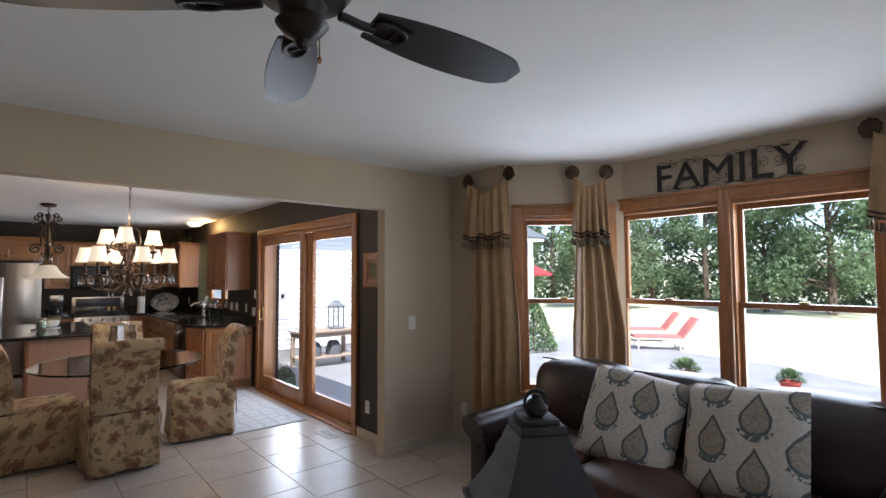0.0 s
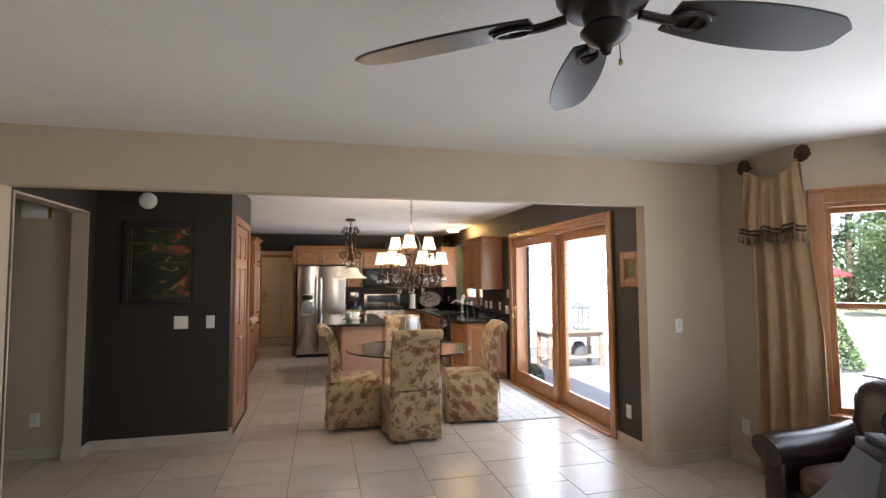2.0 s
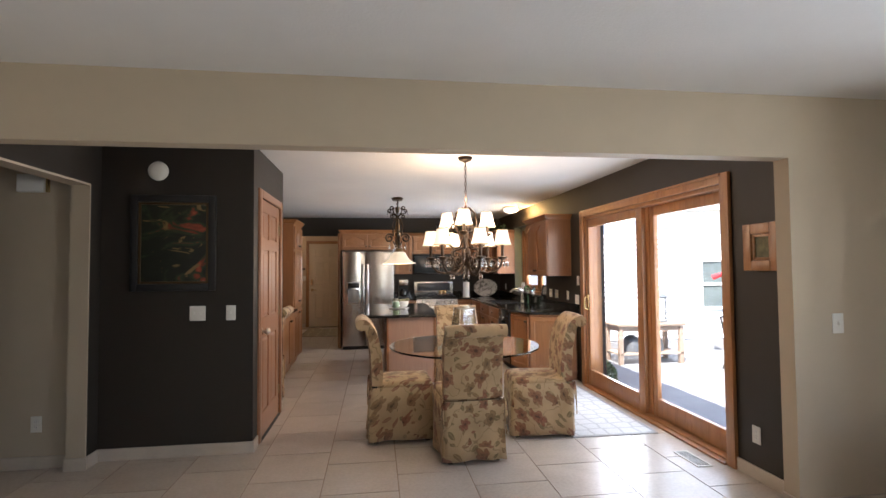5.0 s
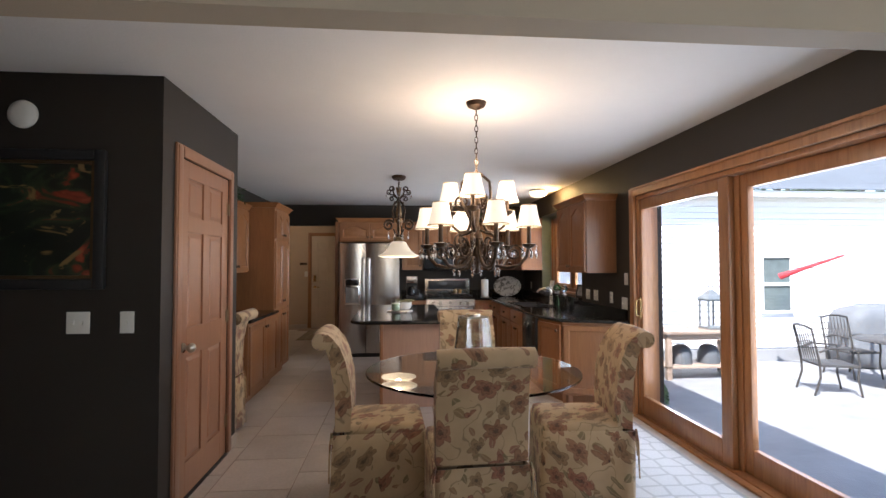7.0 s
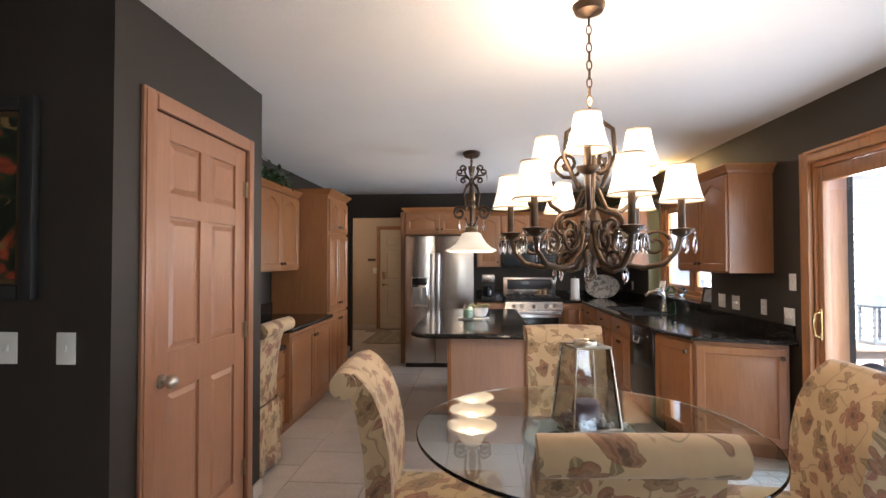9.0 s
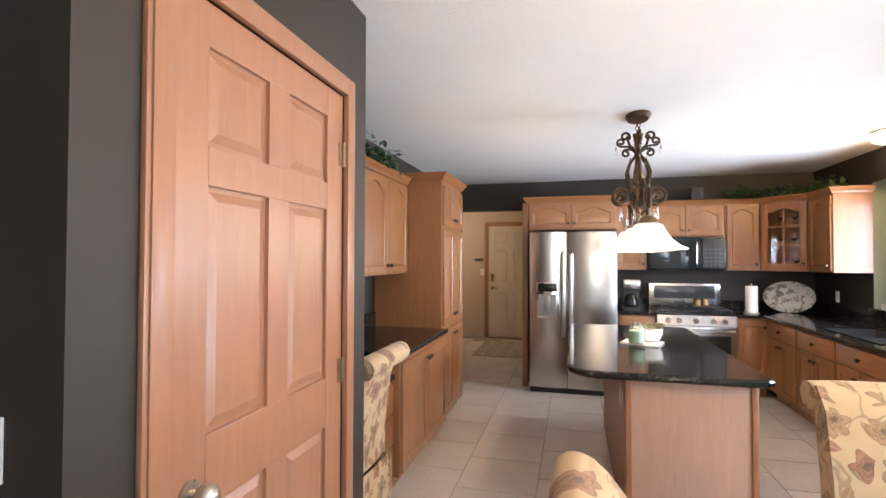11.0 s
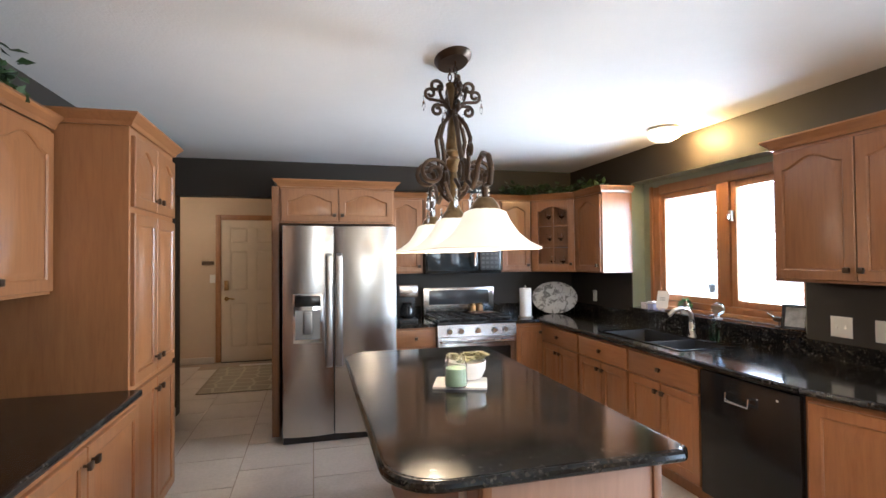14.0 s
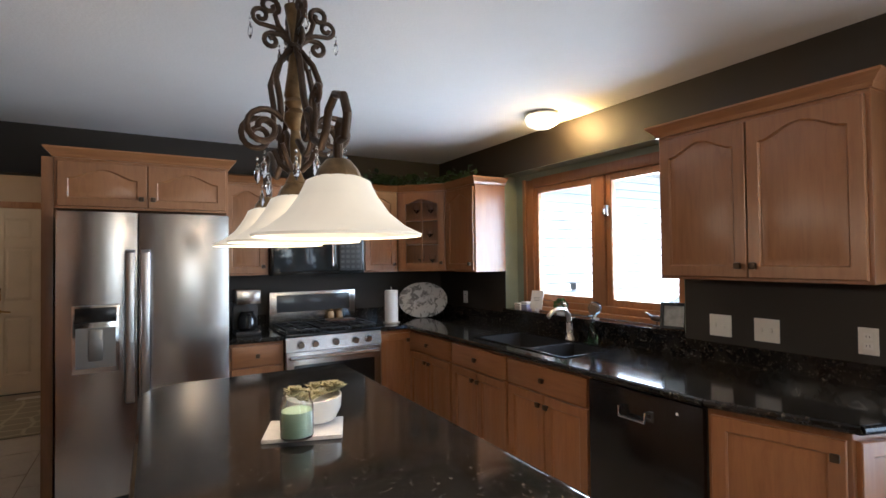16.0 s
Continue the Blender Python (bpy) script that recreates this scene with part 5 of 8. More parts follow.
desk_upper = cabinet("wall_cabinet", face(UFX, 6.50, UB, 90), 1.11, UT - UB, UFX + 1.46, [(0.015, 0.552, 0.19, 0.725, True, 0.52, 0.25), (0.558, 1.095, 0.19, 0.725, True, 0.59, 0.25)], (),
        "maple wall cabinet over an open pigeonhole shelf", category="wall cabinet", group="maple wall cabinets", hole=(0.03, 1.08, 0.03, 0.16))
for x in (0.28, 0.55, 0.82):
    bm = bmesh.new()
    box(bm, x - 0.008, x + 0.008, 0.004, UFX + 1.43, 0.032, 0.158)
    part("divider", bm, MAPLE, desk_upper, smooth=None)
cw = thing("crown_moulding", (UFX, 6.5, UT), "maple crown moulding over the desk cabinets", "moulding")
bm = bmesh.new()
frustum(bm, (UFX - 0.28, UFX + 0.012, 6.5, 8.575, UT), (UFX - 0.28, UFX + 0.02, 6.5, 8.575, UT + 0.02))
frustum(bm, (UFX - 0.28, UFX + 0.02, 6.5, 8.575, UT + 0.02), (UFX - 0.28, UFX + 0.05, 6.5, 8.53, UT + 0.05))
box(bm, UFX - 0.28, UFX + 0.05, 6.5, 8.53, UT + 0.05, UT + 0.06)
part("moulding", bm, TRIM_Y, cw, world=True, smooth=None)


# ---- dining set ----
def scroll(cx, cz, r0, turns, start, n=18, shrink=0.2):
    """Points (r, z) of a flat spiral in a vertical plane."""
    out_ = []
    for i in range(n + 1):
        u = i / n
        a = start + turns * 2 * math.pi * u
        r = r0 * (1 - (1 - shrink) * u)
        out_.append((cx + r * math.cos(a), cz + r * math.sin(a)))
    return out_


def soft_sheet(bm, rows, thick=0.0):
    """Joins rows of points into a sheet."""
    grid = [[bm.verts.new(p) for p in r] for r in rows]
    for a, b in zip(grid, grid[1:]):
        for i in range(len(a) - 1):
            bm.faces.new((a[i], a[i + 1], b[i + 1], b[i]))
    return grid


def parsons_chair():
    """A slip-covered dining chair; it looks along +y, its back stands at y = 0."""
    ch = thing("dining_chair", (0, 0, 0), "slip-covered dining chair in cream floral cloth with rolled back", "chair", "chairs round the glass table")
    W, D = 0.445, 0.52
    bm = bmesh.new()
    prof = [(0.0, 0.085, 0.47), (0.0, 0.092, 0.60), (-0.010, 0.092, 0.74), (-0.032, 0.088, 0.86), (-0.058, 0.08, 0.94), (-0.084, 0.07, 0.985), (-0.094, 0.05, 1.012)]
    n = 12
    rings = []
    for y, t, z in prof:
        ring = []
        for i in range(n + 1):
            u = -1 + 2 * i / n
            ring.append((u * W / 2 * (1 - 0.03 * (z > 0.9)), y + 0.012 * (u * u), z))
        for i in range(n, -1, -1):
            u = -1 + 2 * i / n
            ring.append((u * W / 2 * (1 - 0.03 * (z > 0.9)), y + t + 0.012 * (u * u), z))
        rings.append([bm.verts.new(p) for p in ring])
    k = len(rings[0])
    for a, b in zip(rings, rings[1:]):
        for i in range(k):
            bm.faces.new((a[i], a[(i + 1) % k], b[(i + 1) % k], b[i]))
    bm.faces.new(list(reversed(rings[0])))
    bm.faces.new(rings[-1])
    part("backrest", bm, FLORAL, ch, smooth=60)
    bm = bmesh.new()
    pts = []
    for i in range(15):
        u = -1 + 2 * i / 14
        pts.append((u * (W / 2 + 0.004), -0.078 + 0.01 * u * u, 0.978 - 0.006 * u * u))
    tube(bm, pts, 0.048, 16)
    part("back_roll", bm, FLORAL, ch, smooth=60)
    bm = bmesh.new()
    vs = box(bm, -W / 2, W / 2, 0.06, D, 0.40, 0.50, 0.035)
    for v in bm.verts:
        if v.co.z > 0.45:
            v.co.z += 0.018 * (1 - (2 * v.co.x / W) ** 2) * max(0, math.sin(math.pi * (v.co.y) / D))
    part("seat", bm, FLORAL, ch, smooth=60)
    bm = bmesh.new()
    x0, x1, y0, y1 = -W / 2 - 0.004, W / 2 + 0.004, -0.004, D + 0.004
    per = []
    def side(ax, ay, bx, by, m):
        for i in range(m):
            u = i / m
            per.append((ax + (bx - ax) * u, ay + (by - ay) * u, u))
    side(x0, y0, x1, y0, 14)
    side(x1, y0, x1, y1, 14)
    side(x1, y1, x0, y1, 14)
    side(x0, y1, x0, y0, 14)
    cx, cy = 0, D / 2
    rows = []
    for z, fl in ((0.455, 0.0), (0.30, 0.008), (0.15, 0.018), (0.02, 0.03)):
        r = []
        for x, y, u in per:
            d = Vector((x - cx, y - cy))
            d.normalize()
            kick = fl * (0.6 + 0.5 * math.sin(u * 2 * math.pi * 1.5 + x * 9))
            pl = -0.012 * (1 - z / 0.5) if u < 0.04 else 0
            r.append((x + d.x * (kick + pl), y + d.y * (kick + pl), z + (0.012 * math.sin(u * math.pi) if z < 0.1 else 0)))
        r.append(r[0])
        rows.append(r)
    soft_sheet(bm, rows)
    sk_ = part("skirt", bm, FLORAL, ch, smooth=60)
    sol = sk_.modifiers.new("thick", "SOLIDIFY")
    sol.thickness = 0.006
    for x, y in ((x0, y0), (x1, y0)):
        bm = bmesh.new()
        sx = -1 if x < 0 else 1
        tube(bm, [(x, y, 0.47), (x + sx * 0.012, y - 0.008, 0.40), (x + sx * 0.006, y - 0.012, 0.30), (x + sx * 0.016, y - 0.012, 0.20)], 0.007, 6, 0.6)
        tube(bm, [(x, y, 0.47), (x + sx * 0.02, y + 0.006, 0.42), (x + sx * 0.026, y + 0.004, 0.33)], 0.006, 6, 0.6)
        part("tie", bm, FLORAL, ch)
    for x in (x0 + 0.05, x1 - 0.05):
        for y in (y0 + 0.05, y1 - 0.05):
            bm = bmesh.new()
            box(bm, x - 0.02, x + 0.02, y - 0.02, y + 0.02, 0, 0.4)
            part("leg", bm, BLACKM, ch, smooth=None)
    return ch


chair = parsons_chair()
chair.matrix_basis = pose(1.055, 4.765, 0, 0, 0, 3)
copy_thing(chair, pose(0.285, 5.49, 0, 0, 0, -88))
copy_thing(chair, pose(2.02, 5.40, 0, 0, 0, 84))
copy_thing(chair, pose(1.21, 6.50, 0, 0, 0, 180))
tagged(copy_thing(chair, pose(-0.703, 6.738, 0, 0, 0, 90)), "slip-covered floral chair pulled up to the granite desk", "chair")

TX, TY = 1.12, 5.54
tb = thing("dining_table", (TX, TY, 0), "round glass dining table on a pale stone pedestal", "table")
bm = bmesh.new()
R = 0.665
lathe(bm, [(R - 0.004, 0), (R, 0.004), (R, 0.011), (R - 0.004, 0.015)], 96)
for v in bm.verts:
    r = math.hypot(v.co.x, v.co.y)
    a = math.atan2(v.co.y, v.co.x)
    if r > R - 0.002:
        f = 1 - 0.006 * abs(math.sin(a * 48))
        v.co.x *= f
        v.co.y *= f
bmesh.ops.translate(bm, vec=(0, 0, 0.735), verts=bm.verts)
tt = part("tabletop", bm, TABLEGLASS, tb, "clear glass top with a scalloped edge", smooth=30)
tt.visible_shadow = False
bm = bmesh.new()
lathe(bm, [(0.20, 0.0), (0.21, 0.04), (0.15, 0.12), (0.12, 0.30), (0.15, 0.50), (0.215, 0.63), (0.24, 0.69), (0.24, 0.705), (0.225, 0.715), (0.185, 0.715), (0.17, 0.70), (0.15, 0.66), (0.0, 0.65)], 40)
part("pedestal", bm, mat_plain("grey_green_stone", (0.27, 0.285, 0.25), 0.6, vary=0.15, scale=7, bumps=0.2, bscale=60), tb, "pale grey-green stone pedestal with a broad rim")
for k in range(6):
    a = radians(60 * k)
    bm = bmesh.new()
    cx_, cy_ = 0.115 * math.cos(a), 0.115 * math.sin(a)
    tube(bm, [(cx_ + x, cy_ + y, 0.708) for x, y in scroll(0, 0, 0.05, 1.5, a + 2.0)], 0.007, 6)
    part("scroll", bm, IRON, tb)
for k in range(3):
    a = radians(30 + 120 * k)
    bm = bmesh.new()
    lathe(bm, [(0.016, 0.712), (0.016, 0.734)], 12, 0.205 * math.cos(a), 0.205 * math.sin(a))
    part("glass_pad", bm, CERAMIC, tb)

hv = thing("hurricane_lantern", pose(1.13, 5.57, 0.75, 0, 0, 15), "tall square tapered glass hurricane with a lilac candle", "hurricane")
SMOKE = mat_glass("smoky_glass", (0.72, 0.73, 0.72))
LO, HI, Z0_, Z1_ = 0.098, 0.068, 0.012, 0.32
for i in range(4):
    bm = bmesh.new()
    o = [(-LO, -LO), (LO, -LO), (LO, LO), (-LO, LO)]
    p = [(-HI, -HI), (HI, -HI), (HI, HI), (-HI, HI)]
    j = (i + 1) % 4
    q = [(*o[i], Z0_), (*o[j], Z0_), (*p[j], Z1_), (*p[i], Z1_)]
    s_ = [(x * 0.95, y * 0.95, z) for x, y, z in q]
    va, vb = [bm.verts.new(v) for v in q], [bm.verts.new(v) for v in s_]
    bm.faces.new(va)
    bm.faces.new(list(reversed(vb)))
    for m_ in range(4):
        bm.faces.new((va[m_], vb[m_], vb[(m_ + 1) % 4], va[(m_ + 1) % 4]))
    part("pane", bm, SMOKE, hv, smooth=None)
bm = bmesh.new()
for a, b in zip(((-1, -1), (1, -1), (1, 1), (-1, 1)), ((-1, -1), (1, -1), (1, 1), (-1, 1))):
    tube(bm, [(a[0] * 0.1, a[1] * 0.1, 0.01), (b[0] * 0.07, b[1] * 0.07, 0.325)], 0.0035, 6)
for s_, z in ((0.1, 0.012), (0.071, 0.322)):
    tube(bm, [(-s_, -s_, z), (s_, -s_, z), (s_, s_, z), (-s_, s_, z), (-s_, -s_, z)], 0.005, 6)
box(bm, -0.10, 0.10, -0.10, 0.10, 0.002, 0.01, 0.002)
part("metal_frame", bm, NICKEL, hv)
bm = bmesh.new()
lathe(bm, [(0.042, 0.322), (0.046, 0.326), (0.046, 0.340), (0.042, 0.344), (0.036, 0.340), (0.036, 0.326)], 24)
for q in ((-0.068, -0.042, -0.068, 0.068), (0.042, 0.068, -0.068, 0.068), (-0.042, 0.042, -0.068, -0.042), (-0.042, 0.042, 0.042, 0.068)):
    box(bm, *q, 0.321, 0.327)
part("collar", bm, NICKEL, hv)
rng = random.Random(12)
bm = bmesh.new()
for i in range(80):
    px_, py_ = rng.uniform(-0.078, 0.078), rng.uniform(-0.078, 0.078)
    if math.hypot(px_, py_) > 0.056:
        ball(bm, px_, py_, 0.020 + rng.uniform(0, 0.022), rng.uniform(0.009, 0.014), None, 0.010, 8, 6)
tagged(part("pebbles", bm, CERAMIC, hv, "pale pebbles round the candle"), kind="stuff")
bm = bmesh.new()
lathe(bm, [(0.05, 0.0), (0.052, 0.005), (0.052, 0.085), (0.045, 0.09), (0.0, 0.082)], 20, z=0.011)
part("candle", bm, mat_plain("lilac_wax", (0.48, 0.36, 0.38), 0.5, vary=0.05), hv)

# ---- chandelier ----
def swing(pts, a):
    return [(r * math.cos(a), r * math.sin(a), z) for r, z in pts]


def chain(bm, x, y, z0, z1, size=0.022):
    n = max(2, int((z1 - z0) / (size * 1.5)))
    for i in range(n):
        z = z0 + (z1 - z0) * (i + 0.5) / n
        pts = []
        for k in range(11):
            a = 2 * math.pi * k / 10
            u, w = size * 0.45 * math.cos(a), size * math.sin(a)
            pts.append((x + (u if i % 2 else 0), y + (0 if i % 2 else u), z + w))
        tube(bm, pts, size * 0.14, 5)


def crystal(bm, x, y, z, s=0.011):
    for k, (dz, f) in enumerate(((0, 0.45), (-1.3, 0.5), (-3.6, 1.0))):
        g = bmesh.ops.create_icosphere(bm, subdivisions=1, radius=1.0)
        for v in g["verts"]:
            v.co = Vector((x + v.co.x * s * f * 0.75, y + v.co.y * s * f * 0.75, z + dz * s + v.co.z * s * f * (2.3 if k == 2 else 1)))


CX, CY = 1.15, 5.545
cl = thing("chandelier", (CX, CY, H), "nine-shade bronze scroll chandelier with crystal drops, lit", "chandelier")
bm = bmesh.new()
lathe(bm, [(0.0, 0.0), (0.065, 0.0), (0.065, -0.006), (0.055, -0.028), (0.02, -0.045), (0.0, -0.05)], 24)
part("canopy", bm, BRONZE, cl)
bm = bmesh.new()
chain(bm, 0, 0, -0.44, -0.045)
part("chain", bm, BRONZE, cl)
bm = bmesh.new()
lathe(bm, [(0.004, -0.43), (0.022, -0.47), (0.03, -0.49), (0.014, -0.51), (0.018, -0.56), (0.028, -0.64), (0.022, -0.72), (0.015, -0.78), (0.03, -0.83), (0.042, -0.87), (0.02, -0.92), (0.03, -0.96), (0.036, -1.0), (0.02, -1.04), (0.015, -1.06), (0.022, -1.08), (0.0, -1.10)], 20)
part("column", bm, BRONZE, cl)
ZC = -H
for k in range(6):
    a = radians(-19 + 60 * k)
    bm = bmesh.new()
    pts = [(0.03, 1.56), (0.055, 1.46), (0.115, 1.40), (0.195, 1.385), (0.265, 1.40), (0.311, 1.45), (0.327, 1.52)]
    tube(bm, swing([(r, z + ZC) for r, z in pts], a), 0.011, 8)
    tube(bm, swing([(r, z + ZC) for r, z in scroll(0.235, 1.475, 0.055, 1.4, 0.3)], a), 0.007, 6)
    tube(bm, swing([(r, z + ZC) for r, z in scroll(0.12, 1.50, 0.06, 1.3, 2.6)], a), 0.007, 6)
    arm = part("arm", bm, BRONZE, cl)
    bm = bmesh.new()
    x, y = 0.327 * math.cos(a), 0.327 * math.sin(a)
    lathe(bm, [(0.012, 1.50), (0.035, 1.515), (0.045, 1.53), (0.014, 1.535), (0.013, 1.66), (0.0, 1.66)], 14, x, y, ZC)
    part("candle_cup", bm, BRONZE, arm)
    for j in range(5):
        bm = bmesh.new()
        b = a + radians(72 * j)
        crystal(bm, x + 0.045 * math.cos(b), y + 0.045 * math.sin(b), 1.515 + ZC, 0.013)
        part("crystal_drop", bm, CRYSTAL, arm)
for k in range(6):
    a = radians(11 + 60 * k)
    bm = bmesh.new()
    tube(bm, swing([(r, z + ZC) for r, z in [(0.03, 1.44), (0.06, 1.38), (0.10, 1.37)] + scroll(0.10, 1.415, 0.045, 1.5, -1.57)], a), 0.008, 6)
    tube(bm, swing([(r, z + ZC) for r, z in [(0.03, 1.62), (0.08, 1.60)] + scroll(0.10, 1.55, 0.05, -1.4, 1.2)], a), 0.007, 6)
    low_scroll = part("scroll", bm, BRONZE, cl)
    for r, z in ((0.15, 1.40), (0.155, 1.54)):
        bm = bmesh.new()
        crystal(bm, r * math.cos(a), r * math.sin(a), z + ZC, 0.013)
        part("crystal_drop", bm, CRYSTAL, low_scroll)
for k in range(3):
    a = radians(-105 + 120 * k)
    bm = bmesh.new()
    pts = [(0.03, 1.70), (0.07, 1.62), (0.13, 1.61), (0.19, 1.65), (0.215, 1.70), (0.215, 1.74)]
    tube(bm, swing([(r, z + ZC) for r, z in pts], a), 0.010, 8)
    tube(bm, swing([(r, z + ZC) for r, z in scroll(0.09, 1.80, 0.06, 1.5, 3.4)], a + 0.6), 0.008, 6)
    tube(bm, swing([(0.03, 1.98 + ZC), (0.10, 1.92 + ZC), (0.11, 1.82 + ZC), (0.05, 1.70 + ZC)], a + 1.05), 0.009, 6)
    arm = part("arm", bm, BRONZE, cl)
    x, y = 0.215 * math.cos(a), 0.215 * math.sin(a)
    bm = bmesh.new()
    lathe(bm, [(0.012, 1.72), (0.035, 1.735), (0.042, 1.75), (0.014, 1.755), (0.013, 1.83), (0.0, 1.83)], 14, x, y, ZC)
    part("candle_cup", bm, BRONZE, arm)
TRIMCLOTH = mat_plain("shade_trim", (0.42, 0.30, 0.16), 0.7)
shade_spots = [(0.327, radians(-19 + 60 * k), 1.635) for k in range(6)] + [(0.215, radians(-105 + 120 * k), 1.808) for k in range(3)]
for r, a, z in shade_spots:
    x, y = r * math.cos(a), r * math.sin(a)
    bm = bmesh.new()
    lathe(bm, [(0.078, 0.0), (0.069, 0.028), (0.057, 0.075), (0.047, 0.135)], 20, x, y, z + ZC)
    for f in [f for f in bm.faces if len(f.verts) > 4]:
        bm.faces.remove(f)
    sh = part("shade", bm, SHADE, cl, "lit cream cloth bell shade", smooth=50)
    sh.visible_shadow = False
    for rr, zz in ((0.0785, 0.0), (0.0475, 0.135)):
        bm = bmesh.new()
        pts = [(x + rr * math.cos(t), y + rr * math.sin(t), z + zz + ZC) for t in [2 * math.pi * i / 20 for i in range(21)]]
        tube(bm, pts, 0.003, 5)
        part("shade_trim", bm, TRIMCLOTH, sh)
for k in range(3):
    bulb("chandelier_bulb", CX + 0.3 * math.cos(radians(-10 + 120 * k)), CY + 0.3 * math.sin(radians(-10 + 120 * k)), 1.80, 1.6, 0.07)
bulb("chandelier_bulb_upper", CX, CY, 2.06, 3.5, 0.06, (1.0, 0.66, 0.38))

# ---- island pendant ----
PXC, PYC = 0.65, 8.26
pl = thing("island_pendant", (PXC, PYC, H), "three-shade bronze scroll island pendant with crystals, lit", "pendant light")
bm = bmesh.new()
lathe(bm, [(0.0, 0.0), (0.085, 0.0), (0.085, -0.008), (0.07, -0.03), (0.0, -0.035)], 28)
for v in bm.verts:
    v.co.y *= 1.7
part("canopy", bm, BRONZE, pl, "dark bronze oval canopy")
for dy in (-0.05, 0.05):
    bm = bmesh.new()
    chain(bm, 0, dy, -0.19, -0.03, 0.02)
    part("chain", bm, BRONZE, pl)
bm = bmesh.new()
lathe(bm, [(0.008, -0.125), (0.036, -0.13), (0.028, -0.17), (0.016, -0.23), (0.012, -0.262)], 18)
part("crest_cone", bm, ANTIQUE, pl, "antique gold flared cone")
bm = bmesh.new()
lathe(bm, [(0.012, -0.255), (0.026, -0.262), (0.026, -0.275), (0.012, -0.285)], 16)
part("collar", bm, BRONZE, pl)
bm = bmesh.new()
lathe(bm, [(0.012, -0.28), (0.018, -0.29), (0.022, -0.34), (0.031, -0.40), (0.036, -0.44), (0.030, -0.452), (0.036, -0.465), (0.022, -0.485), (0.038, -0.505), (0.036, -0.53), (0.014, -0.56), (0.020, -0.60), (0.016, -0.70), (0.034, -0.74), (0.0, -0.78)], 20, 0, 0, 0, 8, 0.05)
part("column", bm, ANTIQUE, pl, "antique gold turned column")
for sgn in (-1, 1):
    for ax in (0, 1):
        def place(pts):
            return [(r * sgn, 0.0, z) if ax else (0.0, r * sgn, z) for r, z in pts]
        bm = bmesh.new()
        tube(bm, place([(0.012, -0.27), (0.03, -0.235), (0.055, -0.205), (0.066, -0.17)] + scroll(0.084, -0.145, 0.032, -1.15, 3.6, 16, 0.35)), 0.009, 8)
        tube(bm, place([(0.03, -0.225), (0.07, -0.215), (0.105, -0.212)] + scroll(0.112, -0.182, 0.030, 1.2, -1.5, 16, 0.3)), 0.008, 8)
        tube(bm, place([(0.02, -0.255), (0.045, -0.235), (0.075, -0.235)] + scroll(0.078, -0.262, 0.027, -1.1, 1.5, 14, 0.35)), 0.009, 8)
        part("crest_scroll", bm, BRONZE, pl)
        for rr, zz in ((0.146, -0.20), (0.052, -0.275)):
            bm = bmesh.new()
            crystal(bm, rr * sgn if ax else 0, 0 if ax else rr * sgn, zz, 0.012)
            part("crystal_drop", bm, CRYSTAL, pl)
    bm = bmesh.new()
    tube(bm, [(0, sgn * r, z) for r, z in ((0.02, -0.28), (0.06, -0.33), (0.085, -0.40), (0.11, -0.47), (0.16, -0.55), (0.23, -0.64), (0.30, -0.675), (0.345, -0.64), (0.37, -0.585), (0.43, -0.558), (0.495, -0.58), (0.525, -0.635), (0.505, -0.69), (0.462, -0.69), (0.452, -0.655), (0.475, -0.64))], 0.012, 10)
    part("side_arm", bm, BRONZE, pl)
    bm = bmesh.new()
    tube(bm, [(0, sgn * r, z) for r, z in [(0.03, -0.60), (0.09, -0.64)] + scroll(0.15, -0.585, 0.085, 1.35, -2.2, 20, 0.25)], 0.010, 8)
    tube(bm, [(0, sgn * r, z) for r, z in [(0.23, -0.64), (0.245, -0.57)] + scroll(0.265, -0.51, 0.035, -1.2, 3.2, 14, 0.3)], 0.008, 8)
    part("scroll", bm, BRONZE, pl)
    bm = bmesh.new()
    tube(bm, [(0, 0.45 * sgn, -0.69), (0, 0.45 * sgn, -0.745)], 0.013, 10)
    part("stem", bm, BRONZE, pl)
    for xs in (-1, 1):
        bm = bmesh.new()
        tube(bm, [(0.018 * xs, 0.012 * sgn, -0.285), (0.055 * xs, 0.03 * sgn, -0.335), (0.074 * xs, 0.045 * sgn, -0.40), (0.062 * xs, 0.05 * sgn, -0.47), (0.06 * xs, 0.055 * sgn, -0.52)] + [(xs * r, 0.06 * sgn, z) for r, z in scroll(0.115, -0.575, 0.066, -1.45, 2.6, 22, 0.25)], 0.0105, 8)
        tube(bm, [(0.06 * xs, 0.06 * sgn, -0.62), (0.04 * xs, 0.05 * sgn, -0.67), (0.015 * xs, 0.02 * sgn, -0.70)], 0.009, 8)
        part("scroll", bm, BRONZE, pl)
        for px_, py_, pz_ in ((0.115, 0.06, -0.655), (0.05, 0.21, -0.675), (0.04, 0.39, -0.70)):
            bm = bmesh.new()
            crystal(bm, px_ * xs, py_ * sgn, pz_, 0.015)
            part("crystal_drop", bm, CRYSTAL, pl)
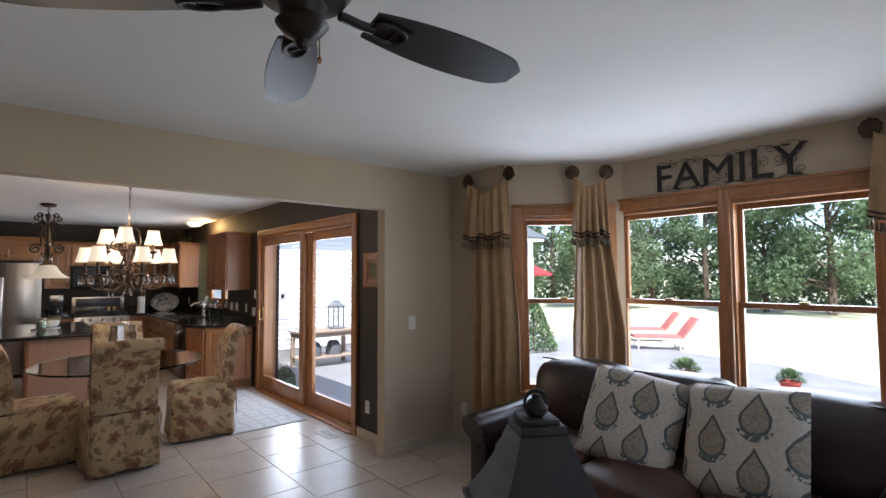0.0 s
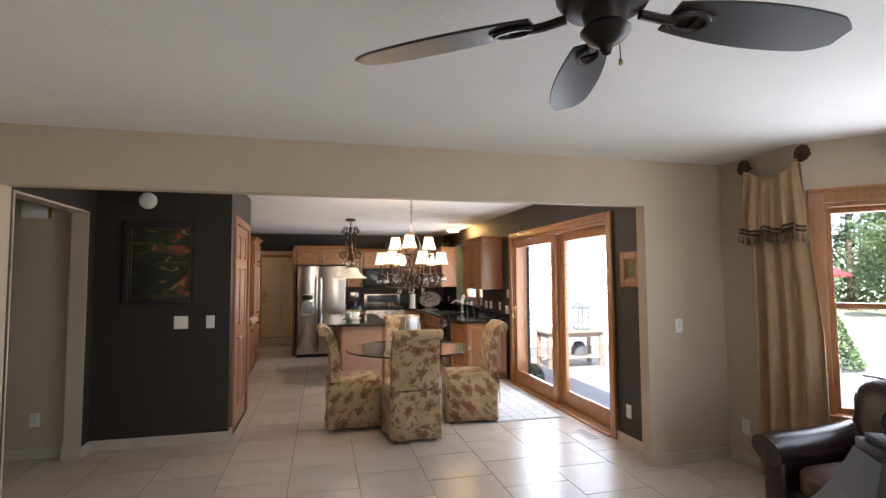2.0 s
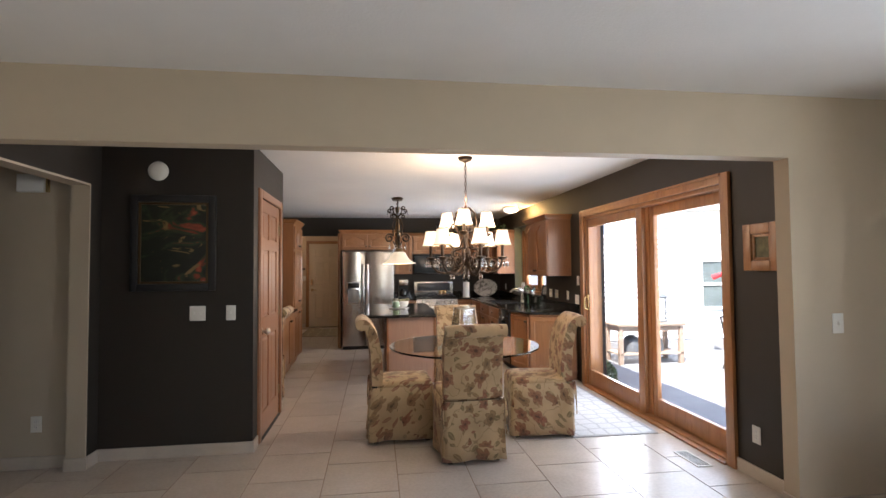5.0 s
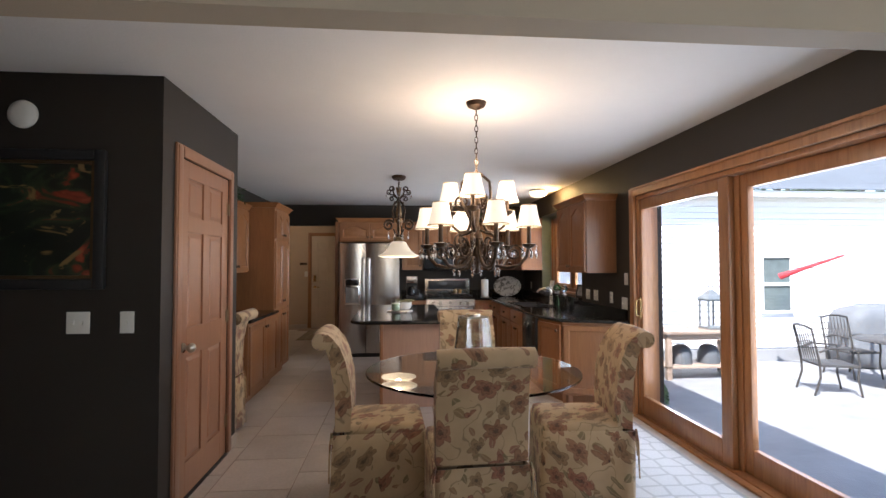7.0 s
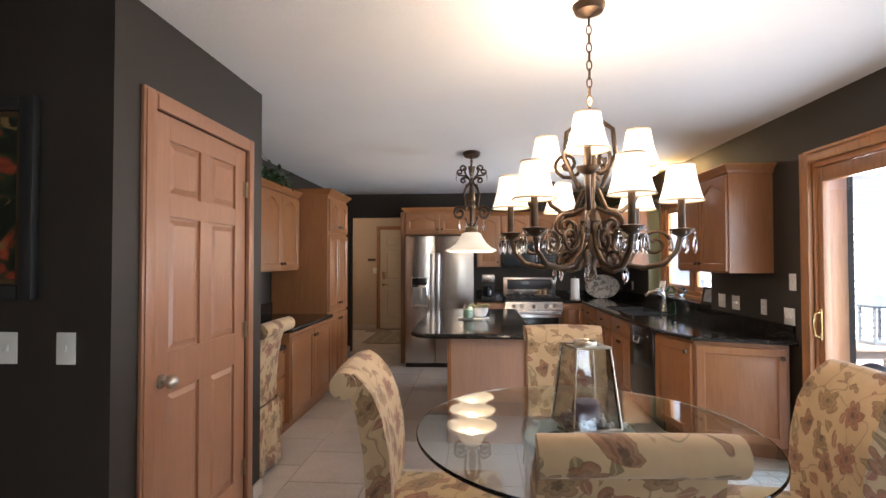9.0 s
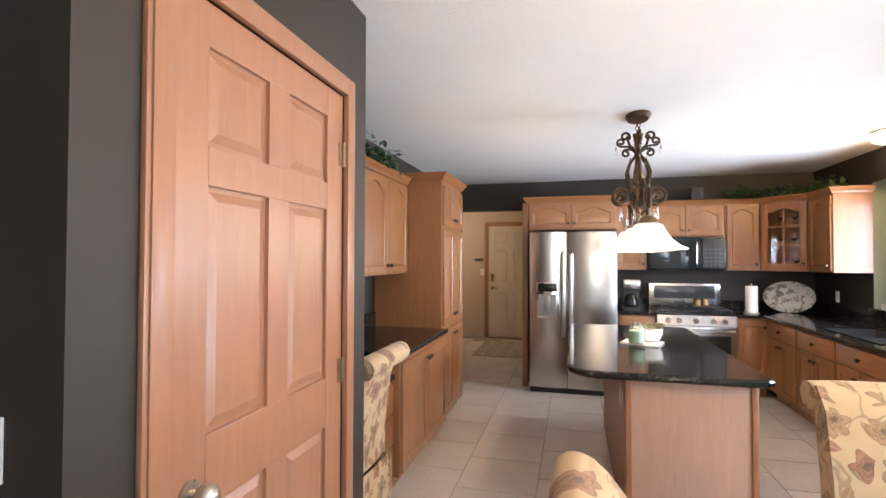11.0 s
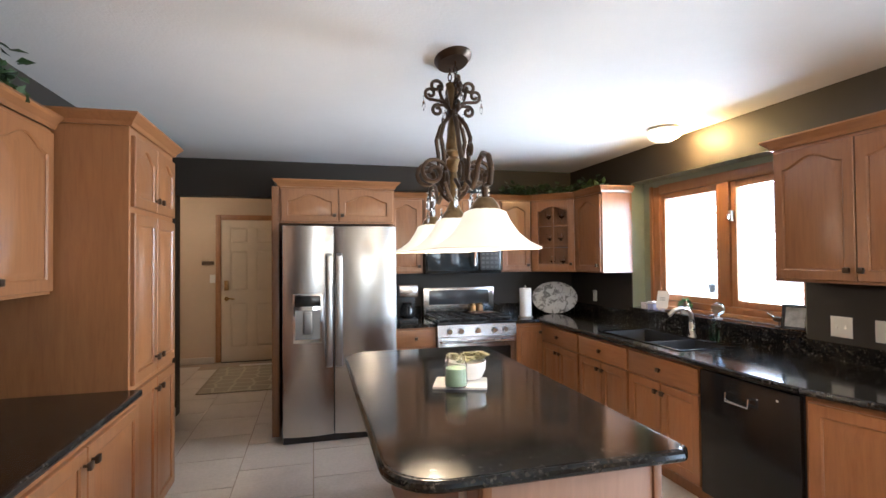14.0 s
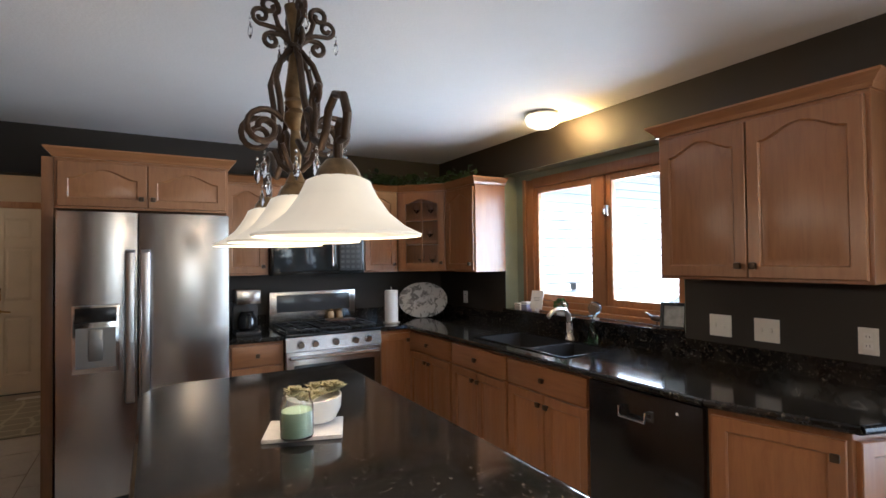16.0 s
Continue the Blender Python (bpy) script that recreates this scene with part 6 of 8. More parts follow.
for dy in (-0.45, 0.0, 0.45):
    bm = bmesh.new()
    lathe(bm, [(0.0, -0.735), (0.03, -0.74), (0.05, -0.765), (0.06, -0.79), (0.0, -0.79)], 20, 0, dy, 0, 10, 0.06)
    part("shade_cap", bm, ANTIQUE, pl)
    bm = bmesh.new()
    lathe(bm, [(0.056, -0.785), (0.082, -0.797), (0.10, -0.835), (0.132, -0.882), (0.175, -0.917), (0.218, -0.938), (0.215, -0.945)], 40, 0, dy, 0, 20, 0.014)
    for f in [f for f in bm.faces if len(f.verts) > 4]:
        bm.faces.remove(f)
    s_ = part("shade", bm, BOWL, pl, "lit cream alabaster glass bell shade", smooth=60)
    s_.visible_shadow = False
    bulb("pendant_bulb", PXC, PYC + dy, 1.58, 1.5, 0.05)

# ---- flush ceiling light ----
fl = thing("ceiling_light", (2.58, 9.15, H), "flush opal glass ceiling light with a brass rim, lit", "ceiling light")
bm = bmesh.new()
lathe(bm, [(0.0, 0.0), (0.115, 0.0), (0.12, -0.012), (0.12, -0.02), (0.0, -0.02)], 32)
part("rim", bm, NICKEL, fl)
bm = bmesh.new()
lathe(bm, [(0.112, -0.02), (0.12, -0.04), (0.105, -0.075), (0.06, -0.10), (0.0, -0.108)], 32)
s_ = part("diffuser", bm, FLUSH, fl, smooth=60)
s_.visible_shadow = False
bulb("ceiling_bulb", 2.69, 9.08, 2.36, 5.5, 0.03, (1.0, 0.60, 0.20))

# ---- ceiling fan ----
fx, fy = 0.916, 1.364
fn = thing("ceiling_fan", (fx, fy, H), "dark five-blade ceiling fan with scrolled iron brackets, at rest", "ceiling fan")
bm = bmesh.new()
lathe(bm, [(0.0, 0.0), (0.07, 0.0), (0.07, -0.02), (0.03, -0.07), (0.014, -0.08), (0.014, -0.13), (0.0, -0.13)], 24)
part("canopy", bm, FANIRON, fn)
bm = bmesh.new()
lathe(bm, [(0.014, -0.12), (0.09, -0.135), (0.125, -0.165), (0.125, -0.22), (0.105, -0.25), (0.06, -0.265), (0.05, -0.30), (0.065, -0.315), (0.045, -0.34), (0.018, -0.355), (0.012, -0.375), (0.0, -0.38)], 28)
part("motor", bm, FANIRON, fn)
for k in range(5):
    a = radians(-2 + 72 * k)
    rot = pose(0, 0, -0.255, 0, 0, math.degrees(a)) @ pose(0, 0, 0, -12, 0, 0)
    bm = bmesh.new()
    n = 20
    up_, dn = [], []
    for i in range(n + 1):
        u = i / n
        x = 0.19 + 0.56 * u
        w = 0.040 + 0.044 * math.sin(math.pi * (0.06 + 0.80 * u)) ** 0.8
        if u > 0.86:
            w *= 1 - ((u - 0.86) / 0.14) ** 2 * 0.45
        up_.append((x, w))
        dn.append((x, -w))
    prism(bm, dn + list(reversed(up_)), -0.004, 0.004)
    bmesh.ops.transform(bm, matrix=rot, verts=bm.verts)
    bl = part("blade", bm, FANWOOD, fn, "dark stained fan blade", smooth=30)
    bm = bmesh.new()
    tube(bm, [(0.10, 0, -0.005), (0.16, 0, -0.012), (0.20, 0.0, -0.012)], 0.013, 8)
    loop = [(0.245 + 0.055 * math.cos(t), 0.034 * math.sin(t), -0.011) for t in [2 * math.pi * i / 18 for i in range(19)]]
    tube(bm, loop, 0.008, 6)
    box(bm, 0.26, 0.31, -0.03, 0.03, -0.010, -0.004, 0.002)
    bmesh.ops.transform(bm, matrix=rot, verts=bm.verts)
    part("bracket", bm, FANIRON, bl)
bm = bmesh.new()
tube(bm, [(0.06, 0.03, -0.31), (0.062, 0.03, -0.37)], 0.0018, 5)
ball(bm, 0.062, 0.03, -0.377, 0.006, None, 0.01, 8, 6)
part("pull_chain", bm, BRASS, fn)

# ---- sofa ----
sf = thing("sofa", (3.15, 1.55, 0), "dark brown leather sofa with rolled arms under the window", "sofa")


def cushion(bm, x0, x1, y0, y1, z0, z1, puff=0.03, cuts=7):
    bmesh.ops.create_cube(bm, size=1.0)
    bmesh.ops.subdivide_edges(bm, edges=list(bm.edges), cuts=cuts, use_grid_fill=True)
    for v in bm.verts:
        c = v.co.copy()
        m_ = c * 2
        q = [max(-1, min(1, a)) for a in m_]
        l4 = (abs(q[0]) ** 6 + abs(q[1]) ** 6 + abs(q[2]) ** 6) ** (1 / 6)
        k = 1 / l4 if l4 > 1 else 1
        p = Vector(q) * k
        p.x *= 1 + puff / (x1 - x0) * 2 * (1 - q[1] ** 2) * (1 - q[2] ** 2)
        p.z *= 1 + puff / (z1 - z0) * 2 * (1 - q[1] ** 2) * (1 - q[0] ** 2)
        v.co = Vector(((x0 + x1) / 2 + p.x * (x1 - x0) / 2, (y0 + y1) / 2 + p.y * (y1 - y0) / 2, (z0 + z1) / 2 + p.z * (z1 - z0) / 2))
        v.co += noise.noise_vector(v.co * 7) * 0.006


SA, SB = 0.50, 2.72
bm = bmesh.new()
box(bm, 2.78, 3.68, SA, SB, 0.06, 0.30, 0.02)
part("frame", bm, LEATHER, sf, world=True)
bm = bmesh.new()
box(bm, 3.45, 3.70, SA, SB, 0.28, 0.78, 0.06)
part("back_frame", bm, LEATHER, sf, world=True, smooth=60)
seg = (SB - SA - 0.36) / 3
for i in range(3):
    y0 = SA + 0.18 + seg * i
    bm = bmesh.new()
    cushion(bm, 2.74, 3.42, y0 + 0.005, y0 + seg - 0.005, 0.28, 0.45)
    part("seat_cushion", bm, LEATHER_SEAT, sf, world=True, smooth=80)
    bm = bmesh.new()
    cushion(bm, 3.26, 3.56, y0 + 0.005 - (0.12 if i == 0 else 0), y0 + seg - 0.005 + (0.12 if i == 2 else 0), 0.42, 0.87)
    for v in bm.verts:
        v.co.x += (v.co.z - 0.42) * 0.28
    bc = part("back_cushion", bm, LEATHER, sf, world=True, smooth=80)
    bm = bmesh.new()
    yy0, yy1 = y0 - (0.1 if i == 0 else -0.02), y0 + seg + (0.1 if i == 2 else -0.02)
    tube(bm, [(3.46 + 0.0 * t, yy0 + (yy1 - yy0) * t, 0.875 + 0.004 * math.sin(9 * t)) for t in [k / 12 for k in range(13)]], 0.006, 6)
    part("piping", bm, LEATHER, bc, world=True)
for y in (SA, SB - 0.17):
    bm = bmesh.new()
    box(bm, 2.74, 3.66, y + 0.02, y + 0.15, 0.06, 0.50, 0.02)
    tube(bm, [(2.70, y + 0.085, 0.49), (2.73, y + 0.085, 0.50), (3.0, y + 0.085, 0.50), (3.4, y + 0.085, 0.52), (3.64, y + 0.085, 0.55)], 0.095, 20)
    part("arm", bm, LEATHER, sf, "rolled leather arm", world=True, smooth=70)
for x, y in ((2.82, SA + 0.06), (2.82, SB - 0.06), (3.62, SA + 0.06), (3.62, SB - 0.06)):
    bm = bmesh.new()
    lathe(bm, [(0.025, 0), (0.035, 0.03), (0.03, 0.06)], 12, x, y, 0)
    part("foot", bm, BLACKM, sf, world=True)


def pillow(x, y, z, yaw, tilt, roll, s=0.27):
    p = thing("throw_pillow", pose(x, y, z, 0, 0, yaw) @ pose(0, 0, 0, tilt, roll, 0), "square off-white throw pillow with grey medallion print", "pillow", "pillows on the sofa")
    bm = bmesh.new()
    n = 18
    for sg in (-1, 1):
        rows = []
        for i in range(n + 1):
            u = -1 + 2 * i / n
            r = []
            for j in range(n + 1):
                w = -1 + 2 * j / n
                th = 0.085 * ((1 - u ** 4) * (1 - w ** 4)) ** 0.6
                pin = 1 - 0.05 * (1 - abs(u)) * abs(w) ** 3 - 0.0
                pin2 = 1 - 0.05 * (1 - abs(w)) * abs(u) ** 3
                wr = 0.008 * noise.noise(Vector((u * 2.5 + x * 5, w * 2.5, sg)))
                r.append((u * s * pin, sg * (th + 0.002) + wr * (th > 0.01), w * s * pin2))
            rows.append(r)
        soft_sheet(bm, rows)
    bmesh.ops.remove_doubles(bm, verts=bm.verts, dist=0.0045)
    part("cover", bm, MEDAL, p, smooth=80)
    return p


pillow(3.12, 1.745, 0.665, -84, -24, 7, 0.275)
pillow(3.12, 1.16, 0.665, -95, -22, -5, 0.285)

# lantern on a side table
st = thing("side_table", (1.55, 1.165, 0), "small dark round side table", "side table")
bm = bmesh.new()
lathe(bm, [(0.20, 0), (0.20, 0.02), (0.03, 0.05), (0.03, 0.50), (0.06, 0.53), (0.27, 0.535), (0.28, 0.545), (0.27, 0.56), (0.0, 0.56)], 32)
part("table_body", bm, BLACKM, st)
lt = thing("lantern", pose(1.55, 1.165, 0.56, 0, 0, -32), "large dark tin lantern with a flared roof and ring handle", "lantern")
bm = bmesh.new()
box(bm, -0.14, 0.14, -0.14, 0.14, 0, 0.03, 0.005)
for x in (-0.12, 0.12):
    for y in (-0.12, 0.12):
        box(bm, x - 0.012, x + 0.012, y - 0.012, y + 0.012, 0.03, 0.28)
part("cage", bm, LANTERN, lt)
bm = bmesh.new()
prof = [(0.172, 0.275), (0.168, 0.29), (0.135, 0.34), (0.105, 0.40), (0.082, 0.46), (0.068, 0.50)]
lathe(bm, [(a * 2 ** 0.5, z) for a, z in prof], 4)
bmesh.ops.rotate(bm, cent=(0, 0, 0), matrix=Matrix.Rotation(math.pi / 4, 3, "Z"), verts=bm.verts)
box(bm, -0.185, 0.185, -0.185, 0.185, 0.262, 0.276, 0.004)
part("roof", bm, LANTERN, lt, smooth=None)
bm = bmesh.new()
box(bm, -0.066, 0.066, -0.066, 0.066, 0.50, 0.525, 0.004)
box(bm, -0.052, 0.052, -0.052, 0.052, 0.525, 0.54, 0.004)
part("cap", bm, LANTERN, lt)
bm = bmesh.new()
lathe(bm, [(0.02, 0.54), (0.032, 0.55), (0.034, 0.565), (0.02, 0.585), (0.012, 0.59), (0.012, 0.60), (0.0, 0.603)], 16)
tube(bm, [(0.034 * math.cos(t), 0, 0.578 + 0.034 * math.sin(t)) for t in [2 * math.pi * i / 20 for i in range(21)]], 0.005, 6)
part("finial", bm, LANTERN, lt)
for k in range(4):
    bm = bmesh.new()
    box(bm, -0.108, 0.108, -0.122, -0.119, 0.03, 0.262)
    bmesh.ops.rotate(bm, cent=(0, 0, 0), matrix=Matrix.Rotation(k * math.pi / 2, 3, "Z"), verts=bm.verts)
    part("pane", bm, GLASS, lt, smooth=None)

# ---- curtains ----
TASSEL = mat_plain("tassel_yarn", (0.14, 0.105, 0.06), 0.85, vary=0.4, scale=40)
def curtain(ax, ay, bx, by, name_label, spread=0.4, seed=1):
    """A panel between two knobs at (a) and (b), gathered, with a fringed valance."""
    A, B = Vector((ax, ay)), Vector((bx, by))
    d = (B - A)
    L = d.length
    d.normalize()
    nrm = Vector((d.y, -d.x))
    if nrm.dot(Vector((0.5, 0.5)) - A) < 0:
        nrm = -nrm
    cu = thing("curtain", (ax, ay, 0), name_label, "curtain", "gold curtains at the bay")
    rng = random.Random(seed)
    ph = [rng.uniform(0, 6.28) for _ in range(4)]

    def sheet(z_top, z_bot, out, amp, folds, nz, width, sag, lean=0.0):
        rows = []
        for j in range(nz + 1):
            v = j / nz
            z = z_top + (z_bot - z_top) * v
            r = []
            for i in range(61):
                u = i / 60
                wv = width(v)
                s = 0.5 + (u - 0.5) * wv + lean * min(1, 2 * v)
                f = amp * (0.35 + 0.65 * min(1, v * 1.4)) * (math.sin(u * folds * 2 * math.pi + ph[0] + 0.5 * math.sin(v * 3)) + 0.4 * math.sin(u * folds * 4.3 + ph[1]))
                p = A + d * (s * L) + nrm * (out + f)
                zz = z - (sag * math.sin(math.pi * u) * (1 - v) if sag else 0) - (0.03 * abs(math.sin(u * math.pi * 2.5)) * v if sag else 0)
                r.append((p.x, p.y, zz))
            rows.append(r)
        return rows

    bm = bmesh.new()
    soft_sheet(bm, sheet(2.30, 0.02, 0.06, 0.040, 3.6, 26, lambda v: 0.86 + spread * min(0.4, max(0, v - 0.15)), 0.07, 0.115 + 0.055 * spread))
    body = part("drape", bm, CURTAIN, cu, world=True, smooth=80)
    body.modifiers.new("thick", "SOLIDIFY").thickness = 0.004
    bm = bmesh.new()
    top_rows = sheet(2.315, 1.83, 0.10, 0.022, 5.5, 12, lambda v: 0.90 + 0.18 * v, 0.10)
    soft_sheet(bm, top_rows)
    val = part("valance", bm, CURTAIN, cu, "gathered gold valance", world=True, smooth=80)
    val.modifiers.new("thick", "SOLIDIFY").thickness = 0.004
    for off in (0.034, 0.004):
        bm = bmesh.new()
        low = [(p[0] + nrm.x * 0.006, p[1] + nrm.y * 0.006) for p in top_rows[-1]]
        soft_sheet(bm, [[(x, y, q[2] + off + 0.007) for (x, y), q in zip(low, top_rows[-1])], [(x, y, q[2] + off - 0.007) for (x, y), q in zip(low, top_rows[-1])]])
        br = part("braid", bm, FRINGE, val, "dark braided trim", world=True)
        br.modifiers.new("thick", "SOLIDIFY").thickness = 0.008
    bm = bmesh.new()
    for i in range(0, 61, 2):
        x, y, z = top_rows[-1][i]
        lathe(bm, [(0.0, 0.0), (0.007, -0.006), (0.005, -0.02), (0.011, -0.055), (0.0, -0.058)], 7, x + nrm.x * 0.006, y + nrm.y * 0.006, z - 0.018)
    part("tassel_fringe", bm, TASSEL, val, "grey-gold tassels", world=True)
    for P_ in (A, B):
        kn_ = bmesh.new()
        q = P_ + nrm * 0.075
        ring = lathe(kn_, [(0.0, -0.018), (0.03, -0.016), (0.056, -0.004), (0.056, 0.006), (0.038, 0.016), (0.02, 0.022), (0.0, 0.026)], 20, 0, 0, 0, 10, 0.1)
        rot = Vector((nrm.x, nrm.y, 0)).to_track_quat("Z", "Y").to_matrix().to_4x4()
        bmesh.ops.transform(kn_, matrix=Matrix.Translation((q.x, q.y, 2.345)) @ rot, verts=kn_.verts)
        w_ = P_ + nrm * 0.002
        tube(kn_, [(w_.x, w_.y, 2.345), (q.x, q.y, 2.345)], 0.012, 8)
        part("holdback_knob", kn_, BRONZE, cu, "dark bronze rosette knob", world=True)
    return cu


curtain(3.505, 3.43, 3.52, 2.955, "gold silk curtain with dark tassel trim hanging to the floor", seed=3)
curtain(3.88, 2.65, 4.07, 2.455, "gold silk curtain with dark tassel trim in the bay corner", 1.5, seed=5)
curtain(4.195, 0.75, 4.10, 0.30, "gold silk curtain with dark tassel trim beside the bay window", seed=8)


# ---- wall word ----
wd_ = thing("wall_word", (4.19, 2.056, 2.147), "dark metal FAMILY word sign with wire scrolls over the window", "sign")
tcurve = bpy.data.curves.new("letters", "FONT")
tcurve.body, tcurve.size, tcurve.extrude, tcurve.offset = "FAMILY", 0.225, 0.006, 0.0
tob = new("letters_tmp", tcurve)
dg = bpy.context.evaluated_depsgraph_get()
lm = bpy.data.meshes.new_from_object(tob.evaluated_get(dg))
bpy.data.objects.remove(tob)
xs = [v.co.x for v in lm.vertices]
x0_, x1_ = min(xs), max(xs)
ys = [v.co.y for v in lm.vertices]
y1_ = max(ys)
bm = bmesh.new()
bm.from_mesh(lm)
for v in bm.verts:
    u = (v.co.x - x0_) / (x1_ - x0_)
    v.co = Vector((-0.012 + v.co.z, -u * 0.97, v.co.y / y1_ * 0.195 + 0.005))
# serifs
LW = 0.97
for cx_, cz_ in ((0.018, 0.004), (0.018, 0.198), (0.155, 0.004), (0.28, 0.004), (0.345, 0.004), (0.50, 0.004), (0.585, 0.004), (0.585, 0.198), (0.675, 0.198), (0.915, 0.004), (0.86, 0.198), (0.955, 0.198)):
    box(bm, -0.018, -0.006, -cx_ * LW / 0.97 - 0.021, -cx_ * LW / 0.97 + 0.021, cz_ - 0.004, cz_ + 0.005)
part("letters", bm, FANIRON, wd_, "bold serif metal letters", smooth=None)
bm = bmesh.new()
rng = random.Random(4)
for i in range(22):
    cy_ = -0.02 - 0.94 * (i + 0.5) / 22
    cz_ = rng.choice((0.03, 0.11, 0.2, 0.15, 0.06))
    pts = scroll(0, 0, rng.uniform(0.025, 0.04), rng.choice((-1.3, 1.3)), rng.uniform(0, 6), 14, 0.15)
    tube(bm, [(-0.004, cy_ + a, cz_ + b) for a, b in pts], 0.0022, 5)
for z in (0.0, 0.212):
    tube(bm, [(-0.004, -0.97 * i / 40, z + 0.012 * math.sin(i * 0.9)) for i in range(41)], 0.0022, 5)
part("wirework", bm, BRONZE, wd_)


# ---- pictures, plates and small wall things ----
def framed_picture(name, m, w, h, t, border, mat_frame, mat_art, label, inner=None):
    p = thing(name, m, label, "picture")
    bm = bmesh.new()
    for x0, x1, z0, z1 in ((0, t, 0, h), (w - t, w, 0, h), (t, w - t, 0, t), (t, w - t, h - t, h)):
        box(bm, x0, x1, -0.035, -0.001, z0, z1, 0.008)
    part("frame", bm, mat_frame, p)
    if inner:
        bm = bmesh.new()
        a, b = t, t + border
        for x0, x1, z0, z1 in ((a, b, a, h - a), (w - b, w - a, a, h - a), (b, w - b, a, b), (b, w - b, h - b, h - a)):
            box(bm, x0, x1, -0.022, -0.001, z0, z1, 0.004)
        part("mat_border", bm, inner, p)
        t = b
    bm = bmesh.new()
    box(bm, t, w - t, -0.014, -0.001, t, h - t)
    part("canvas", bm, mat_art, p, smooth=None)
    return p


framed_picture("koi_painting", face(-1.53, 5.25, 1.275, 0), 0.625, 0.745, 0.055, 0.02, BLACKM, KOI, "dark framed painting of red and gold strokes on a pond", mat_plain("aged_gilt", (0.09, 0.055, 0.025), 0.4, 0.5, vary=0.3))
framed_picture("small_picture", face(EW, 4.23, 1.40, -90), 0.30, 0.315, 0.07, 0.02, TRIM, mat_plain("woodland_print", (0.12, 0.11, 0.05), 0.6, vary=0.6, scale=18), "small oak-framed landscape print beside the patio door", TRIM_Y)
framed_picture("white_frame", face(-1.77, 2.55, 1.14, 90), 0.70, 0.74, 0.045, 0.02, WHITE, mat_plain("pale_print", (0.5, 0.48, 0.43), 0.5, vary=0.2, scale=5), "white framed print on the beige wall")

sm = thing("smoke_detector", face(-1.34, 5.25, 2.21, 0), "round white smoke detector on the dark wall", "smoke detector")
bm = bmesh.new()
lathe(bm, [(0.075, 0), (0.075, 0.012), (0.055, 0.03), (0.03, 0.034), (0.0, 0.035)], 28)
bmesh.ops.rotate(bm, cent=(0, 0, 0), matrix=Matrix.Rotation(math.pi / 2, 3, "X"), verts=bm.verts)
part("cover", bm, PLATE, sm)


def switch_plate(m, gangs, label="white light switch plate", outlet=False, double=False):
    w = 0.072 + 0.046 * (gangs - 1)
    s = thing("power_outlet" if outlet else "light_switch", m, label, "outlet" if outlet else "switch", "wall plates")
    bm = bmesh.new()
    box(bm, -w / 2, w / 2, -0.006, -0.0005, -0.058, 0.058, 0.002)
    part("plate", bm, PLATE, s)
    for i in range(gangs):
        x = (i - (gangs - 1) / 2) * 0.046
        bm = bmesh.new()
        if outlet:
            for z in (-0.02, 0.02):
                box(bm, x - 0.016, x + 0.016, -0.009, -0.005, z - 0.014, z + 0.014, 0.003)
        else:
            frustum(bm, (x - 0.005, x + 0.005, -0.016, -0.005, -0.010), (x - 0.005, x + 0.005, -0.009, -0.005, 0.012))
        part("socket" if outlet else "toggle", bm, PLATE if not outlet else WHITE, s, smooth=None)
        if outlet:
            for z in (-0.02, 0.02):
                for dx in (-0.006, 0.006):
                    bm = bmesh.new()
                    box(bm, x + dx - 0.001, x + dx + 0.001, -0.0098, -0.0088, z - 0.004, z + 0.005)
                    part("slot", bm, BLACKM, s, smooth=None)
    return s


for m, g, o in ((face(-1.041, 5.25, 1.097, 0), 2, False), (face(-0.793, 5.25, 1.097, 0), 1, False), (face(3.036, FY, 1.092, 0), 1, False), (face(3.5, 3.57, 0.30, -90), 1, True),
                (face(EW, 4.195, 0.30, -90), 1, True), (face(-1.77, 3.475, 1.085, 90), 1, False), (face(-1.77, 3.632, 1.082, 90), 2, False), (face(-2.12, 5.17, 0.32, 0), 1, True),
                (face(EW, 8.086, 1.055, -90), 2, False), (face(EW, 7.853, 1.055, -90), 2, False), (face(EW, 7.447, 1.057, -90), 1, True), (face(EW, 7.10, 1.26, -90), 1, False), (face(EW, 7.14, 1.02, -90), 2, False),
                (face(EW, 10.6, 1.055, -90), 1, True), (face(-1.39, KN, 1.075, 0), 1, False), (face(-1.46, 8.13, 1.11, 90), 1, False), (face(-1.40, 13.6, 1.2, 0), 1, False)):
    switch_plate(m, g, "white power outlet on the wall" if o else "white light switch plate on the wall", o)
chm = thing("door_chime", face(-2.16, 5.17, 2.08, 0), "white door chime box with brass side bars", "door chime")
bm = bmesh.new()
box(bm, -0.10, 0.08, -0.05, -0.001, -0.06, 0.07, 0.006)
part("cover", bm, WHITE, chm)
bm = bmesh.new()
tube(bm, [(0.10, -0.03, -0.06), (0.10, -0.03, 0.07)], 0.014, 10)
part("chime_bar", bm, BRASS, chm)
kh = thing("key_rack", face(-1.46, 13.6, 1.40, 0), "dark key rack with hooks on the hall wall", "key rack")
bm = bmesh.new()
box(bm, -0.08, 0.08, -0.02, -0.001, 0, 0.05, 0.004)
for i in range(4):
    tube(bm, [(-0.06 + 0.04 * i, -0.02, 0.015), (-0.06 + 0.04 * i, -0.035, 0.005), (-0.06 + 0.04 * i, -0.035, -0.015)], 0.003, 5)
part("rack", bm, BRONZE, kh)

